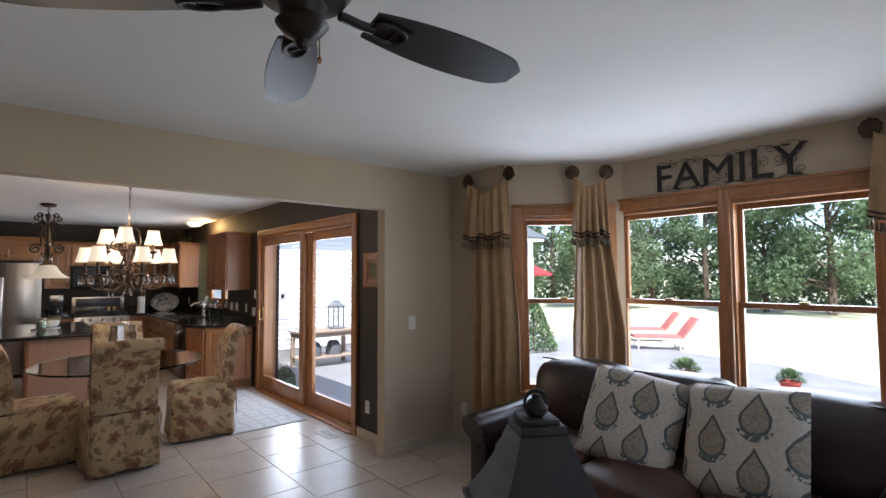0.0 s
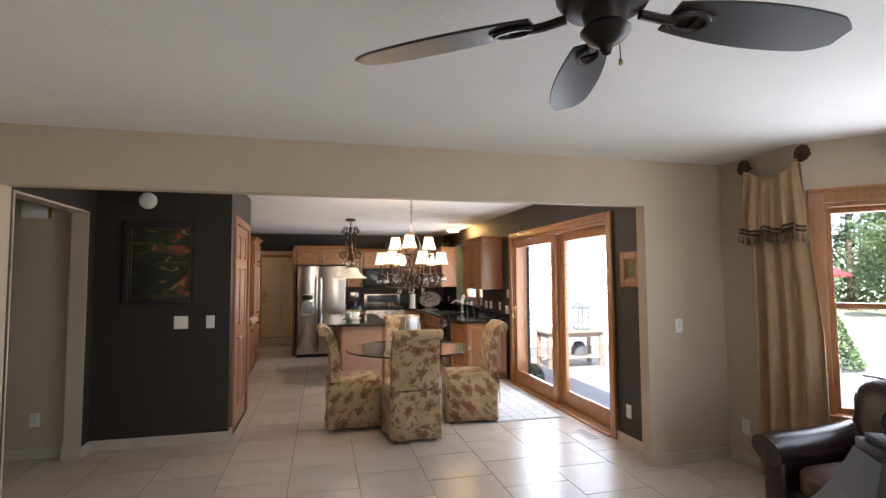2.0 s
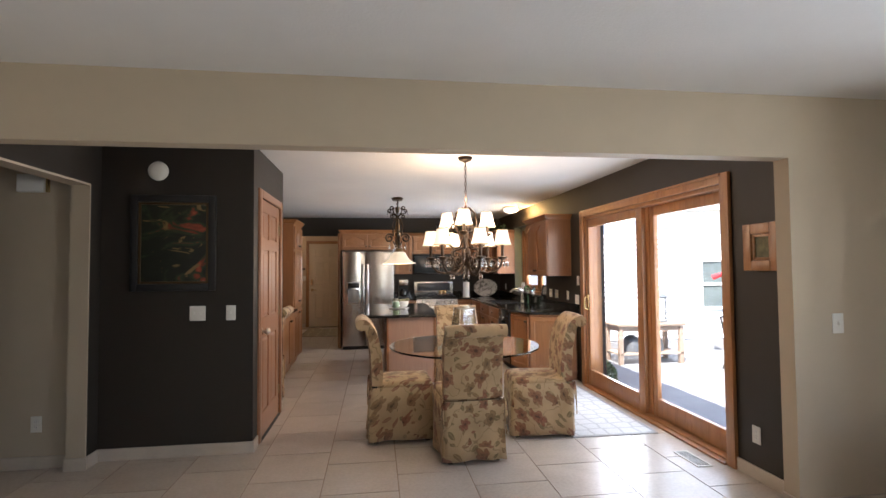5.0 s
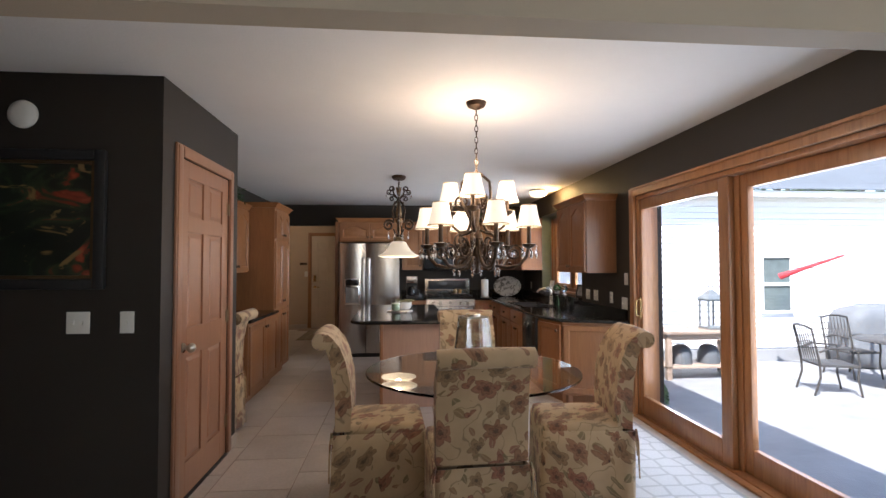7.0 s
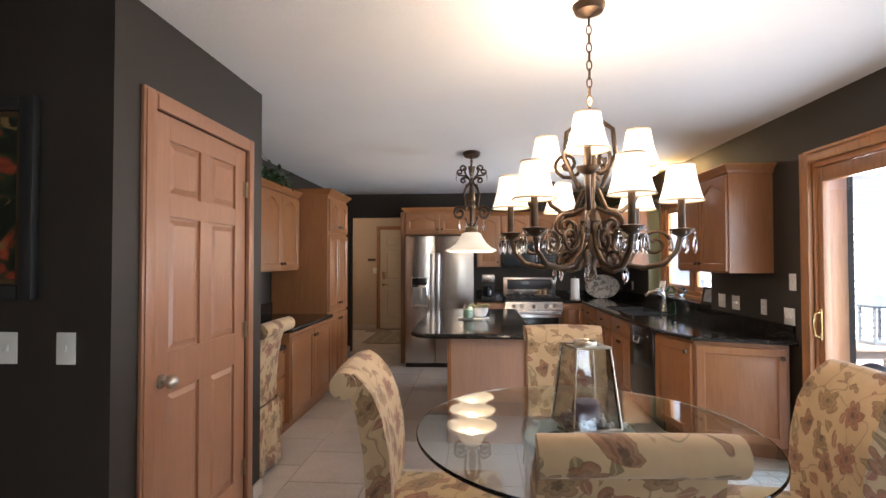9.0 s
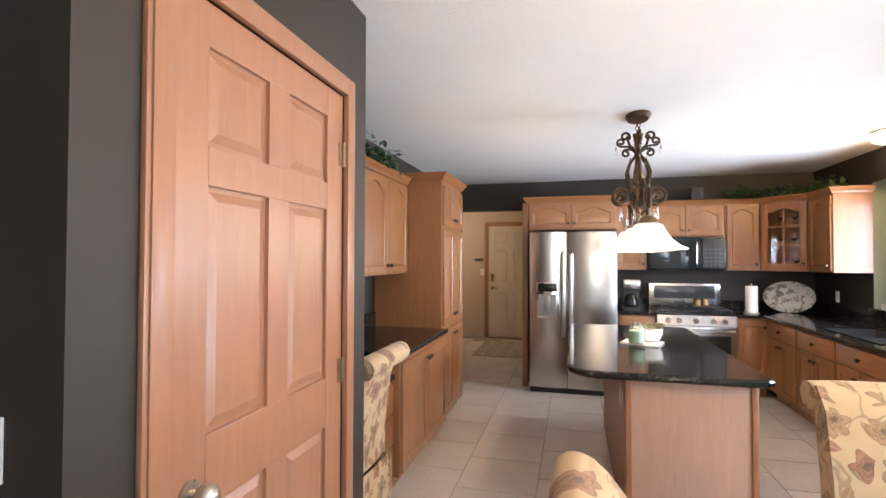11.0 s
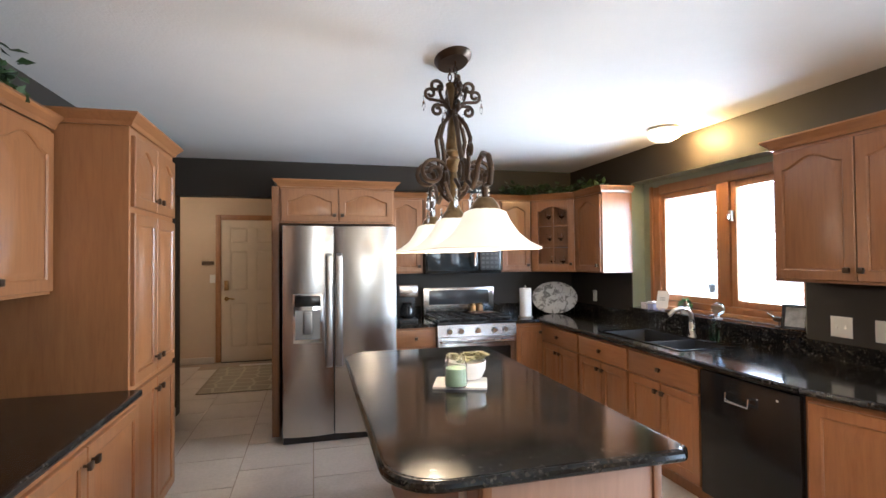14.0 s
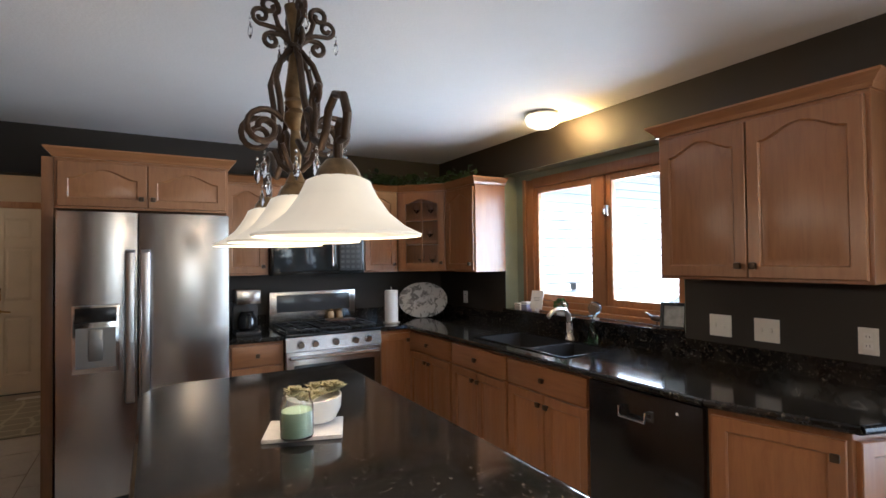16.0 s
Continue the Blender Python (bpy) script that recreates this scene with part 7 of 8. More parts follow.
vt = thing("floor_vent", (2.67, 4.60, 0), "white metal floor register by the patio door", "floor vent")
bm = bmesh.new()
frame_boxes(bm, 0.12, 0.30, 0.014, -0.003, 0.003, 0.001)
bmesh.ops.rotate(bm, cent=(0, 0, 0), matrix=Matrix.Rotation(-math.pi / 2, 3, "X"), verts=bm.verts)
bmesh.ops.translate(bm, vec=(-0.06, -0.15, 0.003), verts=bm.verts)
part("frame", bm, PLATE, vt, smooth=None)
bm = bmesh.new()
box(bm, -0.046, 0.046, -0.136, 0.136, 0.0002, 0.0006)
part("backing", bm, BLACKM, vt, smooth=None)
for i in range(13):
    bm = bmesh.new()
    y = -0.128 + 0.0213 * i
    box(bm, -0.046, 0.046, y - 0.004, y + 0.004, 0.0008, 0.004)
    part("slat", bm, PLATE, vt, smooth=None)


def rug(name, x0, x1, y0, y1, mat_, label, edge):
    r = thing(name, ((x0 + x1) / 2, (y0 + y1) / 2, 0), label, "rug")
    w, d = (x1 - x0) / 2, (y1 - y0) / 2
    bm = bmesh.new()
    box(bm, -w + 0.03, w - 0.03, -d + 0.03, d - 0.03, 0.0005, 0.009, 0.003)
    part("rug_field", bm, mat_, r)
    bm = bmesh.new()
    for q in ((-w, w, -d, -d + 0.03), (-w, w, d - 0.03, d), (-w, -w + 0.03, -d + 0.03, d - 0.03), (w - 0.03, w, -d + 0.03, d - 0.03)):
        box(bm, *q, 0.0005, 0.0085, 0.003)
    part("border", bm, edge, r)
    return r


rug("rug", 1.98, 2.74, 5.16, 7.0, RUG_K, "pale grey trellis-pattern rug by the patio door", mat_plain("rug_edge", (0.42, 0.41, 0.39), 0.95))
rug("hall_rug", -1.26, -0.42, 11.85, 13.25, RUG_H, "tan and cream patterned mat by the outside door", mat_plain("mat_edge", (0.24, 0.2, 0.14), 0.95))

# ---- things on the worktops ----
def leaf_card(bm, p, d, up, l, w):
    d, up = d.normalized(), up.normalized()
    s = d.cross(up).normalized()
    a = [bm.verts.new(q) for q in (p, p + d * l * 0.45 + s * w / 2 + up * l * 0.08, p + d * l, p + d * l * 0.45 - s * w / 2 + up * l * 0.08)]
    bm.faces.new(a)


TRX, TRY = 0.665, 8.22
tr = thing("tray", pose(TRX, TRY, CT, 0, 0, -20), "pale marble tray on the island", "tray")
bm = bmesh.new()
box(bm, -0.125, 0.125, -0.095, 0.095, 0.0, 0.014, 0.004)
part("board", bm, MARBLE, tr)
pt = thing("succulent_pot", (TRX + 0.04, TRY + 0.05, CT + 0.014), "white ceramic bowl of olive succulents on the tray", "potted plant")
bm = bmesh.new()
lathe(bm, [(0.05, 0), (0.08, 0.012), (0.098, 0.05), (0.10, 0.09), (0.094, 0.09), (0.088, 0.075), (0.0, 0.075)], 28)
part("pot", bm, CERAMIC, pt)
bm = bmesh.new()
rng = random.Random(11)
for k in range(13):
    a, r = rng.uniform(0, 6.28), 0.085 * math.sqrt(rng.random())
    c = Vector((r * math.cos(a), r * math.sin(a), 0.085 + rng.uniform(0, 0.02)))
    for i in range(16):
        t = i * 2.4
        el = 0.25 + 0.06 * i
        dv = Vector((math.cos(t) * math.cos(el), math.sin(t) * math.cos(el), math.sin(el)))
        l = 0.045 - 0.0016 * i
        base_ = c
        s = dv.cross(Vector((0, 0, 1))).normalized()
        n_ = s.cross(dv)
        q = [base_, base_ + dv * l * 0.6 + s * 0.012, base_ + dv * l, base_ + dv * l * 0.6 - s * 0.012, base_ + dv * l * 0.55 - n_ * 0.006, base_ + dv * l * 0.5 + n_ * 0.005]
        v = [bm.verts.new(p) for p in q]
        for f in ((0, 1, 5), (1, 2, 5), (2, 3, 5), (3, 0, 5), (1, 0, 4), (2, 1, 4), (3, 2, 4), (0, 3, 4)):
            bm.faces.new([v[j] for j in f])
part("foliage", bm, SUCC, pt, "olive rosette leaves", smooth=None)
cj = thing("jar_candle", (TRX - 0.045, TRY - 0.075, CT + 0.014), "green candle in a clear glass jar on the tray", "candle")
bm = bmesh.new()
lathe(bm, [(0.0, 0.0), (0.048, 0.0), (0.052, 0.008), (0.052, 0.10), (0.042, 0.122), (0.042, 0.135), (0.039, 0.135), (0.039, 0.12), (0.048, 0.098), (0.048, 0.01), (0.0, 0.008)], 28)
part("jar", bm, GLASS, cj)
bm = bmesh.new()
lathe(bm, [(0.0, 0.009), (0.0475, 0.009), (0.0475, 0.085), (0.0, 0.083)], 24)
part("wax", bm, WAX, cj, "pale green wax")

pt2 = thing("paper_towel", (2.08, 10.62, CT), "white paper towel roll on a steel stand", "paper towel")
bm = bmesh.new()
lathe(bm, [(0.075, 0), (0.075, 0.008), (0.006, 0.01), (0.006, 0.31), (0.01, 0.315), (0.0, 0.325)], 24)
part("stand", bm, NICKEL, pt2)
bm = bmesh.new()
lathe(bm, [(0.02, 0.012), (0.058, 0.012), (0.06, 0.02), (0.06, 0.285), (0.058, 0.292), (0.02, 0.292)], 28)
part("roll", bm, PAPER, pt2)

pf = thing("platter", pose(2.50, 10.80, CT, 0, 0, -25), "oval white platter with a faded print leaning in the corner", "platter")
bm = bmesh.new()
lathe(bm, [(0.0, 0.012), (0.15, 0.012), (0.17, 0.008), (0.235, 0.0), (0.24, 0.004), (0.17, 0.016), (0.0, 0.019)], 40)
for v in bm.verts:
    v.co.y *= 0.72
m_, nt_, b_ = nodes_of("printed_china")
f_ = noise_tex(nt_, coords(nt_), 16, 5, 0.6, 0.8)
sp_ = nt_.nodes.new("ShaderNodeVectorMath")
sp_.operation = "LENGTH"
link(nt_, coords(nt_, (1, 1, 1)), sp_.inputs[0])
print_ = ramp(nt_, f_, [(0.50, (0.50, 0.48, 0.44)), (0.58, (0.17, 0.16, 0.145))])
link(nt_, print_, b_.inputs["Base Color"])
b_.inputs["Roughness"].default_value = 0.25
bmesh.ops.rotate(bm, cent=(0, 0, 0), matrix=Matrix.Rotation(radians(78), 3, "X"), verts=bm.verts)
bmesh.ops.translate(bm, vec=(0, 0, 0.171), verts=bm.verts)
part("dish", bm, m_, pf)

cm = thing("coffee_maker", (0.86, 10.68, CT), "black and steel drip coffee maker with a glass pot", "coffee maker")
bm = bmesh.new()
box(bm, -0.09, 0.09, -0.12, 0.12, 0, 0.03, 0.006)
box(bm, -0.09, 0.09, 0.04, 0.12, 0.03, 0.30, 0.006)
part("body", bm, BLACKM, cm)
bm = bmesh.new()
box(bm, -0.092, 0.092, -0.12, 0.122, 0.24, 0.35, 0.012)
part("brew_head", bm, STEEL, cm)
bm = bmesh.new()
lathe(bm, [(0.055, 0.0), (0.07, 0.02), (0.07, 0.09), (0.045, 0.14), (0.05, 0.15), (0.0, 0.15)], 20, 0, -0.04, 0.032)
pot_ = part("pot", bm, BLACK, cm, "dark glass coffee pot")
bm = bmesh.new()
tube(bm, [(0, -0.10, 0.16), (0, -0.145, 0.15), (0, -0.145, 0.08), (0, -0.11, 0.06)], 0.009, 8)
part("pot_handle", bm, BLACKM, pot_)

for i, (x, c_) in enumerate(((1.62, (0.45, 0.30, 0.16)), (1.70, (0.40, 0.26, 0.14)))):
    sh_ = thing("spice_jar", (x, 10.93, 0.899), "small amber glass jar on the back of the range", "jar", "jars on the range")
    bm = bmesh.new()
    lathe(bm, [(0.0, 0), (0.028, 0), (0.03, 0.006), (0.03, 0.055), (0.022, 0.07)], 16)
    part("jar", bm, mat_plain("amber_jar", c_, 0.2, vary=0.2), sh_)
    bm = bmesh.new()
    lathe(bm, [(0.024, 0.07), (0.026, 0.072), (0.026, 0.09), (0.0, 0.092)], 16)
    part("lid", bm, BRASS, sh_)
sr = thing("spoon_rest", (1.66, 10.80, 0.899), "dark wooden board on the range grates", "board")
bm = bmesh.new()
box(bm, -0.12, 0.12, -0.07, 0.07, 0, 0.012, 0.004)
part("board", bm, mat_wood("walnut_board", (0.10, 0.045, 0.022), (0.05, 0.02, 0.01), 0.4, "X"), sr)

# window sill and sink clutter
SZL = WZ0 + 0.012
crd = thing("card", pose(2.885, 9.60, SZL, -12, 0, -80), "white greeting card standing on the sill", "card")
bm = bmesh.new()
box(bm, -0.06, 0.06, -0.002, 0.002, 0.02, 0.17)
part("card_front", bm, PAPER, crd, smooth=None)
for i in range(3):
    bm = bmesh.new()
    box(bm, -0.03, 0.03, -0.0035, -0.002, 0.11 - 0.012 * i, 0.114 - 0.012 * i)
    part("text_line", bm, mat_plain("grey_ink", (0.3, 0.3, 0.3), 0.8) if i == 0 else bpy.data.materials["grey_ink"], crd, smooth=None)
bm = bmesh.new()
box(bm, -0.015, 0.015, -0.03, 0.03, 0.0, 0.02, 0.003)
part("card_stand", bm, CERAMIC, crd)
for x, y, h_, col, nm in ((2.90, 9.72, 0.07, (0.30, 0.30, 0.45), "small purple box on the sill"), (2.885, 9.79, 0.055, (0.55, 0.54, 0.5), "small white pot on the sill")):
    b_ob = thing("trinket_box", (x, y, SZL), nm, "trinket")
    bm = bmesh.new()
    box(bm, -0.035, 0.035, -0.035, 0.035, 0, h_ * 0.7, 0.006)
    part("base", bm, mat_plain("trinket_paint", col, 0.4), b_ob)
    bm = bmesh.new()
    box(bm, -0.037, 0.037, -0.037, 0.037, h_ * 0.7, h_, 0.006)
    part("lid", bm, CERAMIC, b_ob)
sp2 = thing("potted_plant", (2.90, 9.33, SZL), "little round green plant in a pot on the sill", "plant")
bm = bmesh.new()
lathe(bm, [(0.03, 0), (0.04, 0.035), (0.036, 0.035), (0.0, 0.03)], 16)
part("pot", bm, CERAMIC, sp2)
bm = bmesh.new()
rng = random.Random(5)
for i in range(160):
    d = Vector((rng.gauss(0, 1), rng.gauss(0, 1), rng.gauss(0, 1))).normalized()
    leaf_card(bm, Vector((0, 0, 0.07)) + d * 0.03, d, Vector((rng.gauss(0, 1), rng.gauss(0, 1), 1)), 0.03, 0.02)
part("foliage", bm, mat_plain("bright_leaf", (0.07, 0.16, 0.04), 0.5, vary=0.3), sp2, smooth=None)
so = thing("soap_bottle", (2.75, 8.88, CT), "green glass soap bottle beside the sink", "bottle")
bm = bmesh.new()
lathe(bm, [(0.0, 0), (0.03, 0), (0.033, 0.01), (0.033, 0.09), (0.013, 0.12), (0.012, 0.14), (0.0, 0.14)], 18)
part("bottle", bm, GREENGLASS, so)
bm = bmesh.new()
lathe(bm, [(0.014, 0.14), (0.014, 0.155), (0.004, 0.16), (0.004, 0.185), (0.0, 0.186)], 10)
tube(bm, [(0, 0, 0.182), (-0.04, 0, 0.18)], 0.005, 6)
part("pump", bm, BLACKM, so)
sb = thing("glass_ornament", (2.885, 8.98, SZL), "blue and clear glass ball ornament on the sill", "ornament")
bm = bmesh.new()
lathe(bm, [(0.03, 0), (0.03, 0.006), (0.008, 0.012), (0.012, 0.03)], 14)
part("foot", bm, CERAMIC, sb)
bm = bmesh.new()
ball(bm, 0, 0, 0.075, 0.048, u=18, v=12)
part("ball", bm, mat_glass("blue_tint_glass", (0.6, 0.8, 1.0)), sb, smooth=80)
ph_ = thing("photo_frame", pose(2.87, 8.37, SZL, -14, 0, -70), "black tabletop photo frame on the sill", "photo frame")
bm = bmesh.new()
for q in ((-0.075, -0.055, 0, 0.16), (0.055, 0.075, 0, 0.16), (-0.055, 0.055, 0, 0.02), (-0.055, 0.055, 0.14, 0.16)):
    box(bm, q[0], q[1], -0.012, 0.0, q[2], q[3], 0.003)
part("frame", bm, BLACK, ph_)
bm = bmesh.new()
box(bm, -0.055, 0.055, -0.004, -0.001, 0.02, 0.14)
part("print", bm, mat_plain("grey_print", (0.25, 0.25, 0.24), 0.4, vary=0.5, scale=20), ph_, smooth=None)
bi = thing("bird_figurine", (2.90, 8.50, SZL), "small dark metal bird figurine on the sill", "figurine")
bm = bmesh.new()
ball(bm, 0, 0, 0.05, 0.018, 0.05, 0.018)
tube(bm, [(0, 0.03, 0.055), (0, 0.085, 0.085)], 0.008, 6, 0.4)
tube(bm, [(0, 0, 0.04), (0, 0, 0.0)], 0.004, 6)
lathe(bm, [(0.025, 0), (0.025, 0.006), (0.0, 0.008)], 12)
part("figure", bm, BRONZE, bi)

# greenery along cabinet tops
def garland(name, pts, label, count, seed, spread=0.09):
    g = thing(name, pts[0], label, "artificial plant")
    rng = random.Random(seed)
    bm = bmesh.new()
    P_ = [Vector(p) for p in pts]
    for i in range(count):
        k = rng.randrange(len(P_) - 1)
        p = P_[k].lerp(P_[k + 1], rng.random())
        p = p + Vector((rng.gauss(0, spread * 0.6), rng.gauss(0, spread * 0.6), abs(rng.gauss(0, spread * 0.75))))
        d = Vector((rng.gauss(0, 1), rng.gauss(0, 1), rng.gauss(0.1, 0.7)))
        leaf_card(bm, p, d, Vector((rng.gauss(0, 0.5), rng.gauss(0, 0.5), 1)), rng.uniform(0.045, 0.08), rng.uniform(0.035, 0.06))
    part("leaves", bm, LEAF, g, smooth=None, world=True)
    bm = bmesh.new()
    tube(bm, [p + Vector((0, 0, 0.012)) for p in P_], 0.005, 5)
    part("vine", bm, BARK, g, world=True)


garland("ivy_garland", [(-1.24, 6.7, UT + 0.06), (-1.22, 7.1, UT + 0.06), (-1.25, 7.5, UT + 0.06), (-1.22, 7.95, UT + 0.06), (-1.26, 8.3, UT + 0.06)], "artificial ivy garland lying on top of the desk cabinets", 2000, 3, 0.088)
garland("ivy_garland", [(1.95, 10.88, UT + 0.06), (2.25, 10.85, UT + 0.06), (2.5, 10.72, UT + 0.06), (2.68, 10.5, UT + 0.06), (2.72, 10.2, UT + 0.06)], "artificial ivy garland lying on top of the corner cabinets", 600, 9, 0.06)
bs = thing("speaker", (1.60, 10.87, UT + 0.06), "small black bookshelf speaker on top of the cabinets", "speaker")
bm = bmesh.new()
box(bm, -0.06, 0.06, -0.06, 0.06, 0, 0.15, 0.004)
part("box", bm, BLACKM, bs)
bm = bmesh.new()
tube(bm, [(0, -0.06, 0.06), (0, -0.064, 0.06)], 0.04, 20)
part("driver", bm, IRON, bs)
cbn = thing("pigeonhole_papers", (-1.30, 7.46, UB + 0.03), "stack of white papers in the open shelf", "papers")
bm = bmesh.new()
for i in range(5):
    box(bm, -0.1 + 0.01 * (i % 2), 0.12, -0.09 + 0.006 * i, 0.1, 0.008 * i, 0.008 * i + 0.007)
part("sheets", bm, PAPER, cbn, smooth=None)

# unseen fixture added in the hall, its bulb fills the hall with light
hl = thing("ceiling_light", (-2.1, 12.4, H), "added flush opal glass hall ceiling light, out of view, lit", "ceiling light")
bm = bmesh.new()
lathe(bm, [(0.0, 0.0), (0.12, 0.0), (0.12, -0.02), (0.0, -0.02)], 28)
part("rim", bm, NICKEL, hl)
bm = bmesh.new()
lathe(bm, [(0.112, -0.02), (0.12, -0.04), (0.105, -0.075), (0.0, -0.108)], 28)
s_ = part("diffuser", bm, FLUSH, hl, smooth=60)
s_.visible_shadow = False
bulb("hall_fill_bulb", -2.1, 12.4, 2.3, 4.2, 0.06)

# ---- outdoors ----
GZ = -0.42
gm = bmesh.new()
box(gm, -200, 600, -400, 400, GZ - 0.2, GZ - 0.03)
structure("ground", gm, LAWN, "sunlit mown lawn reaching the trees", "lawn")
pb = bmesh.new()
prism(pb, [(3.12, 3.9), (4.34, 3.9), (4.6, -1.5), (9.5, -1.5), (12.5, 3.5), (13.5, 8.0), (13.5, 11.2), (3.12, 11.2)], GZ - 0.1, GZ)
structure("patio", pb, PATIO, "pale stamped concrete patio", "patio")
fb = bmesh.new()
box(fb, -4.2, 3.1, 3.9, 13.7, GZ - 0.1, -0.15)
box(fb, -4.2, 4.32, -2.6, 3.9, GZ - 0.1, -0.15)
structure("foundation", fb, PATIO, "concrete house foundation", "foundation")
stp = thing("patio_step", (3.35, 5.6, GZ), "concrete step outside the patio door", "step")
bm = bmesh.new()
box(bm, 3.1, 3.75, 4.3, 7.0, GZ, GZ + 0.2, 0.015)
part("tread", bm, PATIO, stp, world=True)

wing = thing("house_wing", (3.4, 11.25, GZ), "white clapboard house wing with a grey shingle roof", "house")
bm = bmesh.new()
box(bm, 3.14, 14.0, 11.3, 11.5, GZ, 2.72)
part("wall", bm, SIDING, wing, world=True, smooth=None)
for i in range(25):
    bm = bmesh.new()
    z = GZ + 0.25 + 0.116 * i
    if z > 2.66:
        break
    frustum(bm, (3.14, 14.0, 11.268, 11.3, z), (3.14, 14.0, 11.288, 11.3, z + 0.112))
    part("clapboard", bm, SIDING, wing, world=True, smooth=None)
bm = bmesh.new()
box(bm, 3.0, 14.2, 10.95, 11.3, 2.66, 2.76)
part("eave", bm, WHITE, wing, world=True, smooth=None)
bm = bmesh.new()
box(bm, 3.14, 14.0, 11.2, 11.26, GZ, GZ + 0.22)
part("plinth", bm, PATIO, wing, world=True, smooth=None)
rf = bmesh.new()
slope = 0.5
for i in range(24):
    y0, y1 = 10.9 + 0.16 * i, 10.9 + 0.16 * (i + 1) + 0.02
    z0 = 2.78 + slope * 0.16 * i
    vs = frustum(rf, (2.9, 14.3, y0, y1, z0), (2.9, 14.3, y0, y1, z0 + 0.02))
    for v in vs:
        v.co.z += (v.co.y - y0) * slope + (0.012 if v.co.y == y0 else 0)
part("roof", rf, SHINGLE, wing, world=True, smooth=None)
wn_ = bmesh.new()
wx, wz = 7.52, 0.52
for q in ((wx - 0.05, wx, wz - 0.05, wz + 1.05), (wx + 0.55, wx + 0.60, wz - 0.05, wz + 1.05), (wx, wx + 0.55, wz - 0.05, wz), (wx, wx + 0.55, wz + 1.0, wz + 1.05), (wx, wx + 0.55, wz + 0.47, wz + 0.53)):
    box(wn_, q[0], q[1], 11.22, 11.275, q[2], q[3], 0.004)
ww = part("window", wn_, WHITE, wing, world=True)
for z0, z1 in ((wz, wz + 0.47), (wz + 0.53, wz + 1.0)):
    bm = bmesh.new()
    box(bm, wx, wx + 0.55, 11.25, 11.262, z0, z1)
    part("pane", bm, mat_plain("dark_window", (0.10, 0.12, 0.12), 0.08, vary=0.2), ww, world=True, smooth=None)
bm = bmesh.new()
box(bm, 4.95, 5.03, 11.25, 11.29, 1.0, 1.09, 0.004)
part("outlet_box", bm, BLACKM, wing, world=True)

bn = thing("potting_bench", (5.4, 10.25, GZ), "weathered wooden bench with a lower shelf against the siding", "bench")
bx0, bx1, by0, by1 = 4.85, 6.15, 9.9, 10.5
bm = bmesh.new()
box(bm, bx0 - 0.04, bx1 + 0.04, by0 - 0.04, by1 + 0.04, GZ + 0.72, GZ + 0.76, 0.006)
part("top", bm, GREYWOOD, bn, world=True)
bm = bmesh.new()
box(bm, bx0 + 0.02, bx1 - 0.02, by0 + 0.02, by1 - 0.02, GZ + 0.62, GZ + 0.72)
part("apron", bm, GREYWOOD, bn, world=True)
bm = bmesh.new()
box(bm, bx0, bx1, by0, by1, GZ + 0.18, GZ + 0.21, 0.004)
part("shelf", bm, GREYWOOD, bn, world=True)
for x in (bx0, bx1 - 0.08):
    for y in (by0, by1 - 0.08):
        bm = bmesh.new()
        box(bm, x, x + 0.08, y, y + 0.08, GZ, GZ + 0.72, 0.006)
        part("leg", bm, GREYWOOD, bn, world=True)
for x in (5.25, 5.72):
    pd = thing("black_bucket", (x, 10.2, GZ + 0.21), "dark upturned bucket on the bench shelf", "bucket", "buckets under the bench")
    bm = bmesh.new()
    lathe(bm, [(0.17, 0), (0.165, 0.15), (0.13, 0.26), (0.06, 0.30), (0.0, 0.305)], 20)
    part("bucket", bm, mat_plain("slate_plastic", (0.08, 0.085, 0.09), 0.6), pd, smooth=60)
ol = thing("patio_lantern", (5.78, 10.2, GZ + 0.76), "grey metal garden lantern on the bench", "lantern")
bm = bmesh.new()
box(bm, -0.14, 0.14, -0.14, 0.14, 0, 0.04, 0.006)
for x in (-0.12, 0.12):
    for y in (-0.12, 0.12):
        box(bm, x - 0.014, x + 0.014, y - 0.014, y + 0.014, 0.04, 0.48)
box(bm, -0.14, 0.14, -0.14, 0.14, 0.46, 0.49)
part("cage", bm, mat_plain("grey_metal", (0.16, 0.17, 0.17), 0.5, 0.3), ol)
bm = bmesh.new()
for (a, z0), (b, z1) in zip(((0.16, 0.49), (0.13, 0.53), (0.08, 0.57)), ((0.13, 0.53), (0.08, 0.57), (0.03, 0.64))):
    frustum(bm, (-a, a, -a, a, z0), (-b, b, -b, b, z1))
tube(bm, [(0.04 * math.cos(t), 0, 0.68 + 0.04 * math.sin(t)) for t in [2 * math.pi * i / 16 for i in range(17)]], 0.006, 6)
part("roof", bm, bpy.data.materials["grey_metal"], ol, smooth=None)


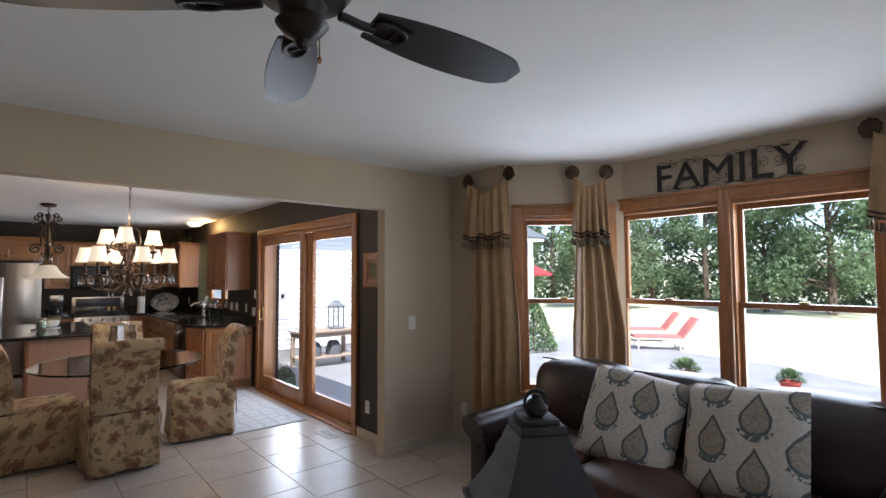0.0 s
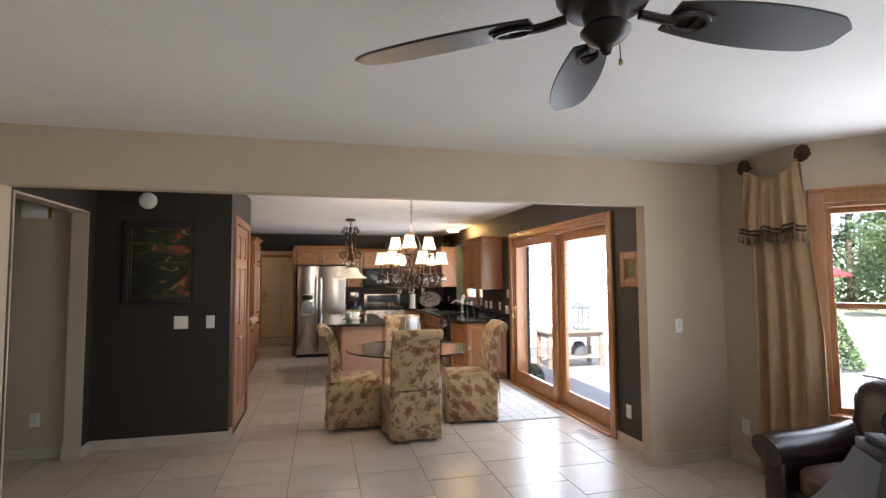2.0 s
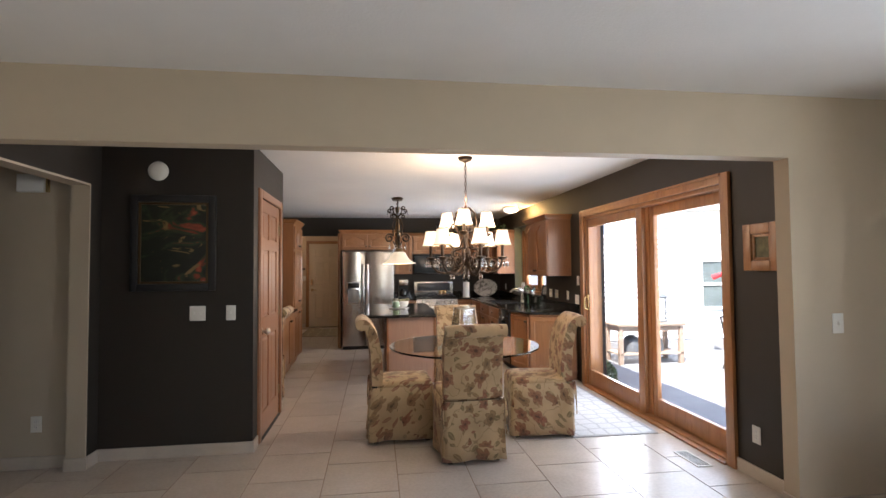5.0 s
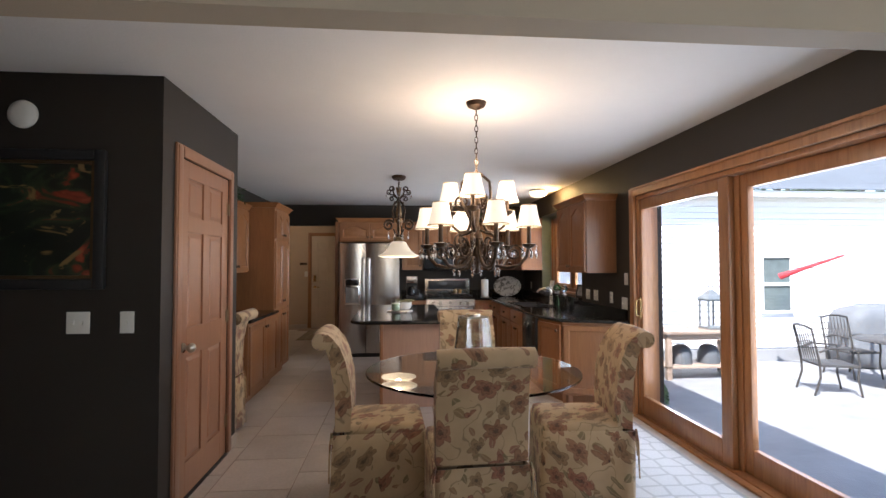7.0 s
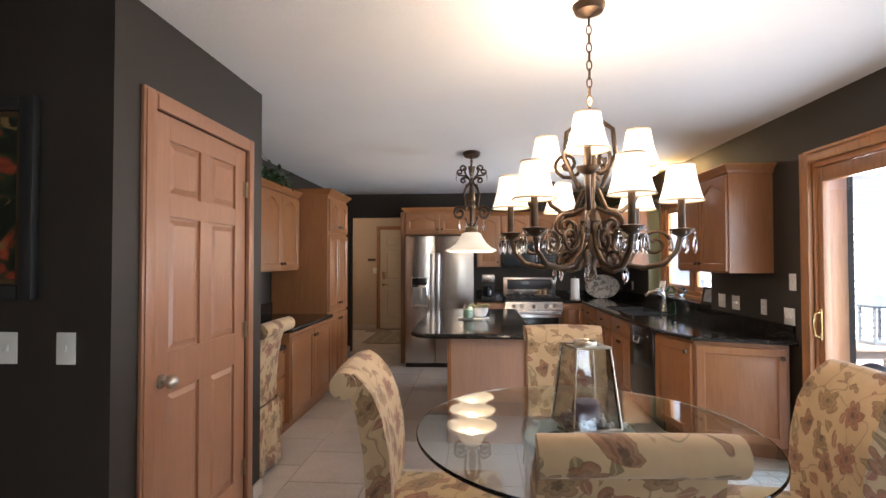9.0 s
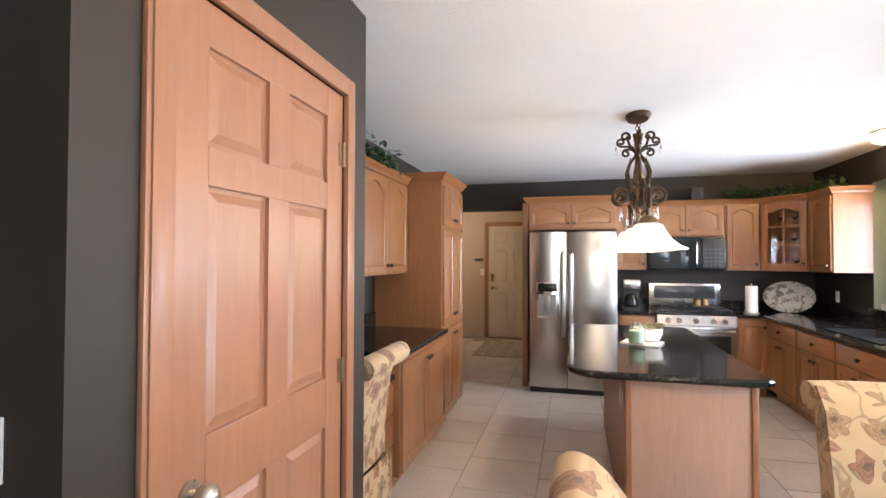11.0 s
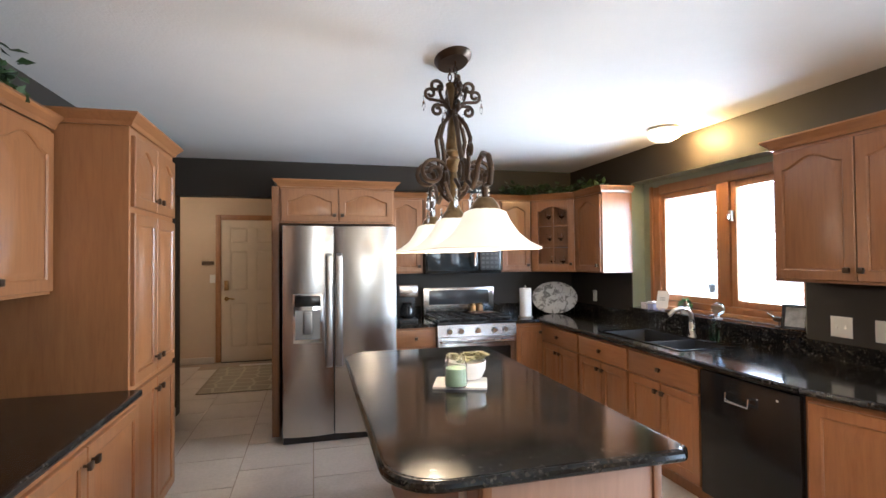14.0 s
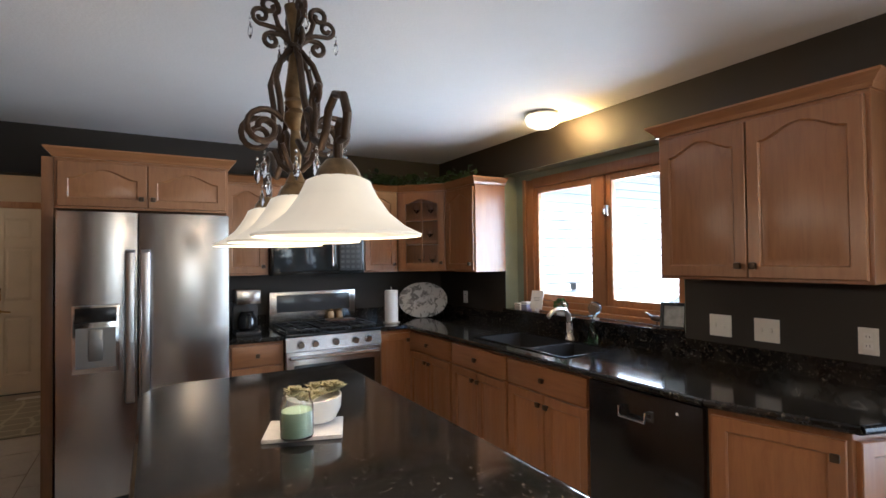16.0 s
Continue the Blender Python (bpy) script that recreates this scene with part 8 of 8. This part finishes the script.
def leafy(name, x, y, z, rx, rz, n, leaf, label, category, seed, mat_=None, cone=False):
    t = thing(name, (x, y, z), label, category)
    rng = random.Random(seed)
    bm = bmesh.new()
    for i in range(n):
        u = rng.random()
        if cone:
            hgt = u ** 1.3
            r = rx * (1 - hgt) ** 0.8 * (0.85 + 0.2 * rng.random())
            a = rng.uniform(0, 6.283)
            p = Vector((r * math.cos(a), r * math.sin(a), 0.03 + hgt * rz))
            d = Vector((math.cos(a), math.sin(a), 0.6))
        else:
            d = Vector((rng.gauss(0, 1), rng.gauss(0, 1), abs(rng.gauss(0, 1)))).normalized()
            p = Vector((d.x * rx, d.y * rx, d.z * rz)) * (0.8 + 0.25 * rng.random())
        leaf_card(bm, p, d + Vector((rng.gauss(0, 0.6), rng.gauss(0, 0.6), rng.gauss(0, 0.6))), Vector((rng.gauss(0, 1), rng.gauss(0, 1), 1)), leaf, leaf * 0.6)
    part("foliage", bm, mat_ or LEAF, t, smooth=None)
    bm = bmesh.new()
    tube(bm, [(0, 0, 0), (0.01, 0, rz * 0.4), (0, 0.01, rz * 0.7)], 0.03, 6, 0.5)
    part("stem", bm, BARK, t)
    return t


SUNLEAF = mat_plain("sunlit_leaf", (0.12, 0.18, 0.075), 0.55, vary=0.45, scale=3)
leafy("shrub", 4.0, 8.75, GZ, 0.17, 0.30, 700, 0.05, "small round green shrub by the patio", "shrub", 2, SUNLEAF)
leafy("cone_shrub", 10.47, 8.42, GZ, 0.55, 1.25, 2600, 0.09, "clipped cone-shaped green shrub by the lawn", "shrub", 7, SUNLEAF, True)


SLING = mat_plain("faded_red_sling", (0.42, 0.13, 0.11), 0.8, vary=0.3, scale=3)


def lounger(m, label):
    l = thing("sun_lounger", m, label, "sun lounger", "loungers on the patio")
    bm = bmesh.new()
    box(bm, 0, 1.15, -0.3, 0.3, 0.30, 0.36, 0.01)
    part("seat", bm, SLING, l)
    bm = bmesh.new()
    vs = box(bm, 1.13, 1.19, -0.3, 0.3, 0.30, 0.95, 0.01)
    bmesh.ops.rotate(bm, cent=(1.15, 0, 0.33), matrix=Matrix.Rotation(radians(38), 3, "Y"), verts=bm.verts)
    part("backrest", bm, SLING, l)
    for x in (0.1, 1.1):
        for y in (-0.27, 0.27):
            bm = bmesh.new()
            tube(bm, [(x, y, 0), (x, y, 0.31)], 0.018, 8)
            part("leg", bm, PLATE, l)
    for y in (-0.28, 0.28):
        bm = bmesh.new()
        tube(bm, [(0, y, 0.29), (1.3, y, 0.29)], 0.018, 8)
        part("rail", bm, PLATE, l)
    return l


lg = lounger(pose(12.6, 6.9, GZ, 0, 0, -52), "red cloth sun lounger with a raised back")
copy_thing(lg, pose(14.0, 8.0, GZ, 0, 0, -52))


def flower_pot(x, y, seed, s=1.0):
    f = thing("flower_pot", (x, y, GZ), "red flower pot with a leafy green plant", "potted plant", "pots on the patio")
    bm = bmesh.new()
    lathe(bm, [(0.13 * s, 0), (0.2 * s, 0.30 * s), (0.22 * s, 0.30 * s), (0.22 * s, 0.35 * s), (0.18 * s, 0.35 * s), (0.17 * s, 0.3 * s), (0.0, 0.3 * s)], 20)
    part("pot", bm, REDPOT, f)
    bm = bmesh.new()
    rng = random.Random(seed)
    for i in range(500):
        d = Vector((rng.gauss(0, 1), rng.gauss(0, 1), abs(rng.gauss(0, 1)))).normalized()
        leaf_card(bm, Vector((0, 0, 0.33 * s)) + d * 0.27 * s * rng.uniform(0.5, 1), d, Vector((0, 0, 1)), 0.08 * s, 0.045 * s)
    part("foliage", bm, SUNLEAF, f, smooth=None)


flower_pot(8.9, 3.95, 1, 0.85)
flower_pot(9.6, 2.65, 2, 0.7)

pc = thing("patio_chair", (0, 0, 0), "dark cast-metal patio armchair", "patio chair", "chairs round the patio table")
METAL = mat_plain("bronze_patio_metal", (0.06, 0.055, 0.05), 0.5, 0.4)
bm = bmesh.new()
box(bm, -0.25, 0.25, -0.25, 0.25, 0.40, 0.43, 0.008)
part("seat", bm, METAL, pc)
for x in (-0.24, 0.24):
    bm = bmesh.new()
    tube(bm, [(x, -0.27, 0), (x, -0.22, 0.25), (x, -0.24, 0.45), (x, -0.22, 0.64), (x, 0.1, 0.66), (x, 0.25, 0.60)], 0.015, 8)
    part("arm", bm, METAL, pc)
    bm = bmesh.new()
    tube(bm, [(x, 0.32, 0), (x, 0.24, 0.25), (x, 0.25, 0.45), (x * 0.98, 0.34, 0.92)], 0.016, 8)
    part("leg", bm, METAL, pc)
bm = bmesh.new()
tube(bm, [(-0.24, 0.34, 0.92), (-0.1, 0.36, 0.95), (0.1, 0.36, 0.95), (0.24, 0.34, 0.92)], 0.015, 8)
for i in range(7):
    x = -0.18 + 0.06 * i
    tube(bm, [(x, 0.26, 0.46), (x, 0.35, 0.93)], 0.006, 6)
    tube(bm, [(x, 0.27, 0.5), (x + 0.06, 0.335, 0.86)], 0.005, 5)
part("backrest", bm, METAL, pc)
pc.matrix_basis = pose(6.75, 9.0, GZ, 0, 0, 75)
copy_thing(pc, pose(8.0, 9.9, GZ, 0, 0, 0))
copy_thing(pc, pose(8.1, 7.9, GZ, 0, 0, 180))
ptb = thing("patio_table", (7.95, 8.95, GZ), "round dark metal patio table", "patio table")
bm = bmesh.new()
lathe(bm, [(0.0, 0.70), (0.62, 0.70), (0.65, 0.715), (0.62, 0.73), (0.0, 0.73)], 36)
part("tabletop", bm, METAL, ptb)
bm = bmesh.new()
lathe(bm, [(0.28, 0), (0.28, 0.03), (0.05, 0.08), (0.04, 0.7)], 20)
part("pedestal", bm, METAL, ptb)
um = thing("patio_umbrella", (15.5, 13.2, GZ), "red market umbrella, open, on the far patio", "umbrella")
bm = bmesh.new()
tube(bm, [(0, 0, 0), (0, 0, 2.5)], 0.025, 8)
part("pole", bm, PLATE, um)
bm = bmesh.new()
lathe(bm, [(1.3, 1.9), (1.31, 1.95), (0.7, 2.25), (0.0, 2.5)], 8)
part("canopy", bm, REDCLOTH, um, smooth=None)
fu = thing("folded_umbrella", (7.6, 9.6, GZ), "folded red patio umbrella on a tilted arm", "umbrella")
bm = bmesh.new()
tube(bm, [(7.95, 9.25, GZ), (7.95, 9.25, 1.75)], 0.03, 8)
tube(bm, [(7.95, 9.25, 1.72), (7.6, 9.6, 1.54)], 0.018, 8)
part("pole", bm, PLATE, fu, world=True)
bm = bmesh.new()
tube(bm, [(7.0, 10.2, 1.19), (7.1, 10.1, 1.25), (7.3, 9.9, 1.37), (7.6, 9.6, 1.54)], 0.055, 8, 0.3)
part("canopy", bm, REDCLOTH, fu, "folded red canopy", world=True)
gr = thing("covered_grill", (9.2, 10.6, GZ), "grill under a dark grey cover against the siding", "covered grill")
bm = bmesh.new()
cushion(bm, -0.75, 0.75, -0.35, 0.35, 0.0, 1.05, 0.05, 9)
for v in bm.verts:
    v.co += noise.noise_vector(v.co * 3) * 0.04
    v.co.z = max(0, v.co.z)
part("cover", bm, mat_plain("grey_cover", (0.13, 0.135, 0.14), 0.8, vary=0.15), gr, smooth=80)

# ---- trees ----
def tree_mesh(seed, h, r, n):
    rng = random.Random(seed)
    bm = bmesh.new()
    verts, faces = [], []
    clumps = []
    for i in range(26):
        a = rng.uniform(0, 6.283)
        u = rng.random()
        z = h * (0.12 + 0.82 * u)
        rr = r * (math.sin(math.pi * min(1, 0.18 + 0.8 * u)) ** 0.7) * rng.uniform(0.35, 0.95)
        clumps.append((Vector((rr * math.cos(a), rr * math.sin(a), z)), rng.uniform(0.16, 0.30) * r))
    for i in range(n):
        c, s = clumps[rng.randrange(len(clumps))]
        d = Vector((rng.gauss(0, 1), rng.gauss(0, 1), rng.gauss(0, 0.8))).normalized()
        p = c + d * s * rng.uniform(0.75, 1.2)
        e = Vector((rng.gauss(0, 1), rng.gauss(0, 1), rng.gauss(-0.2, 0.6))).normalized()
        q = e.cross(d)
        if q.length < 0.1:
            continue
        q.normalize()
        l = rng.uniform(0.12, 0.26)
        k = len(verts)
        verts += [p, p + e * l * 0.5 + q * l * 0.33, p + e * l, p + e * l * 0.5 - q * l * 0.33]
        faces.append((k, k + 1, k + 2, k + 3))
    me = bpy.data.meshes.new("crown")
    me.from_pydata([tuple(v) for v in verts], [], faces)
    me.materials.append(TREELEAF)
    bm2 = bmesh.new()
    tube(bm2, [(0, 0, -0.1), (0.05, 0.03, h * 0.25), (-0.05, 0.05, h * 0.5), (0, 0, h * 0.8)], 0.022 * h, 10, 0.25)
    for c, s in clumps[:12]:
        z0 = min(c.z * 0.7, h * 0.6)
        tube(bm2, [(0, 0, z0), (c.x * 0.5, c.y * 0.5, z0 + (c.z - z0) * 0.6), tuple(c)], 0.008 * h, 6, 0.3)
    return me, finish("trunk", bm2, BARK, 60)


def mat_tree():
    m, nt, b = nodes_of("tree_leaf")
    g = nt.nodes.new("ShaderNodeNewGeometry")
    inf = nt.nodes.new("ShaderNodeObjectInfo")
    col = ramp(nt, g.outputs["Random Per Island"], [(0.0, (0.07, 0.115, 0.05)), (0.5, (0.11, 0.165, 0.075)), (1.0, (0.17, 0.22, 0.12))])
    hs = nt.nodes.new("ShaderNodeHueSaturation")
    mr = nt.nodes.new("ShaderNodeMapRange")
    mr.inputs[3].default_value, mr.inputs[4].default_value = 0.7, 1.25
    link(nt, inf.outputs["Random"], mr.inputs[0])
    link(nt, mr.outputs[0], hs.inputs["Value"])
    link(nt, col, hs.inputs["Color"])
    link(nt, hs.outputs[0], b.inputs["Base Color"])
    b.inputs["Roughness"].default_value = 0.5
    tl = nt.nodes.new("ShaderNodeBsdfTranslucent")
    link(nt, hs.outputs[0], tl.inputs["Color"])
    ms = nt.nodes.new("ShaderNodeMixShader")
    ms.inputs[0].default_value = 0.45
    link(nt, b.outputs[0], ms.inputs[1])
    link(nt, tl.outputs[0], ms.inputs[2])
    link(nt, ms.outputs[0], nt.nodes["Material Output"].inputs[0])
    return m


TREELEAF = mat_tree()
kinds = [tree_mesh(21, 9.5, 4.0, 15000), tree_mesh(22, 7.5, 3.4, 13000), tree_mesh(23, 11.0, 3.6, 15000)]
rng = random.Random(17)
first = None
for i in range(22):
    a = radians(-22 + 5.4 * i)
    dist = 30 + rng.uniform(-2.5, 5)
    x, y = 2 + dist * math.cos(a), 1 + dist * math.sin(a)
    cr_, tk_ = kinds[i % 3]
    t = thing("tree", pose(x, y, GZ - 0.03, 0, 0, rng.uniform(0, 360)) @ Matrix.Scale(rng.uniform(0.75, 1.05), 4), "tall leafy green deciduous tree at the edge of the lawn", "tree", "trees behind the lawn")
    for nm, me in (("crown", cr_), ("trunk", tk_)):
        o = new(nm, me)
        o.parent = t
hd_v, hd_f = [], []
rng = random.Random(31)
for i in range(26000):
    a = radians(rng.uniform(-30, 105))
    d = 36 + rng.uniform(-2, 3)
    p = Vector((2 + d * math.cos(a), 1 + d * math.sin(a), GZ + abs(rng.gauss(0, 1)) * 1.9))
    e = Vector((rng.gauss(0, 1), rng.gauss(0, 1), rng.gauss(0, 1))).normalized() * rng.uniform(0.2, 0.45)
    q = Vector((rng.gauss(0, 1), rng.gauss(0, 1), rng.gauss(0, 1))).normalized() * 0.16
    k = len(hd_v)
    hd_v += [tuple(p), tuple(p + e * 0.5 + q), tuple(p + e), tuple(p + e * 0.5 - q)]
    hd_f.append((k, k + 1, k + 2, k + 3))
hm = bpy.data.meshes.new("undergrowth")
hm.from_pydata(hd_v, [], hd_f)
hm.materials.append(TREELEAF)
tagged(new("undergrowth", hm), "dense green undergrowth below the trees", "undergrowth", kind="stuff")

# ---- floor tiles ----
P, G = 0.50, 0.004
tm = bmesh.new()
box(tm, -P / 2 + G, P / 2 - G, -P / 2 + G, P / 2 - G, -0.010, 0.0)
tile_mesh = finish("tile", tm, TILE)
floor_ob = bpy.data.objects["floor"]
near, rest = [], []
for i in range(-9, 10):
    x = 0.235 + P * i
    if x < -4.2 or x > 4.3:
        continue
    for j in range(-14, 20):
        y = 4.16 + P * j + (0.25 if i % 2 else 0.0)
        if y < -2.3 or y > 13.4 or (y > 3.9 and x > 2.85):
            continue
        ok = -1.9 < x < 2.75 and 3.0 < y < 11.2
        (near if ok else rest).append((x, y))
for x, y in near[:300]:
    o = new("tile", tile_mesh)
    o.location = (x, y, 0)
    o.parent = floor_ob
bm_v, bm_f = [], []
for x, y in rest + near[300:]:
    k = len(bm_v)
    h_ = P / 2 - G
    bm_v += [(x + a * h_, y + b * h_, z) for z in (-0.010, 0.0) for a, b in ((-1, -1), (1, -1), (1, 1), (-1, 1))]
    bm_f += [(k + 4, k + 5, k + 6, k + 7), (k, k + 1, k + 5, k + 4), (k + 1, k + 2, k + 6, k + 5), (k + 2, k + 3, k + 7, k + 6), (k + 3, k, k + 4, k + 7)]
rm = bpy.data.meshes.new("outer_tiles")
rm.from_pydata(bm_v, [], bm_f)
rm.materials.append(TILE)
ot = tagged(new("outer_tiles", rm), kind="stuff")
ot.parent = floor_ob
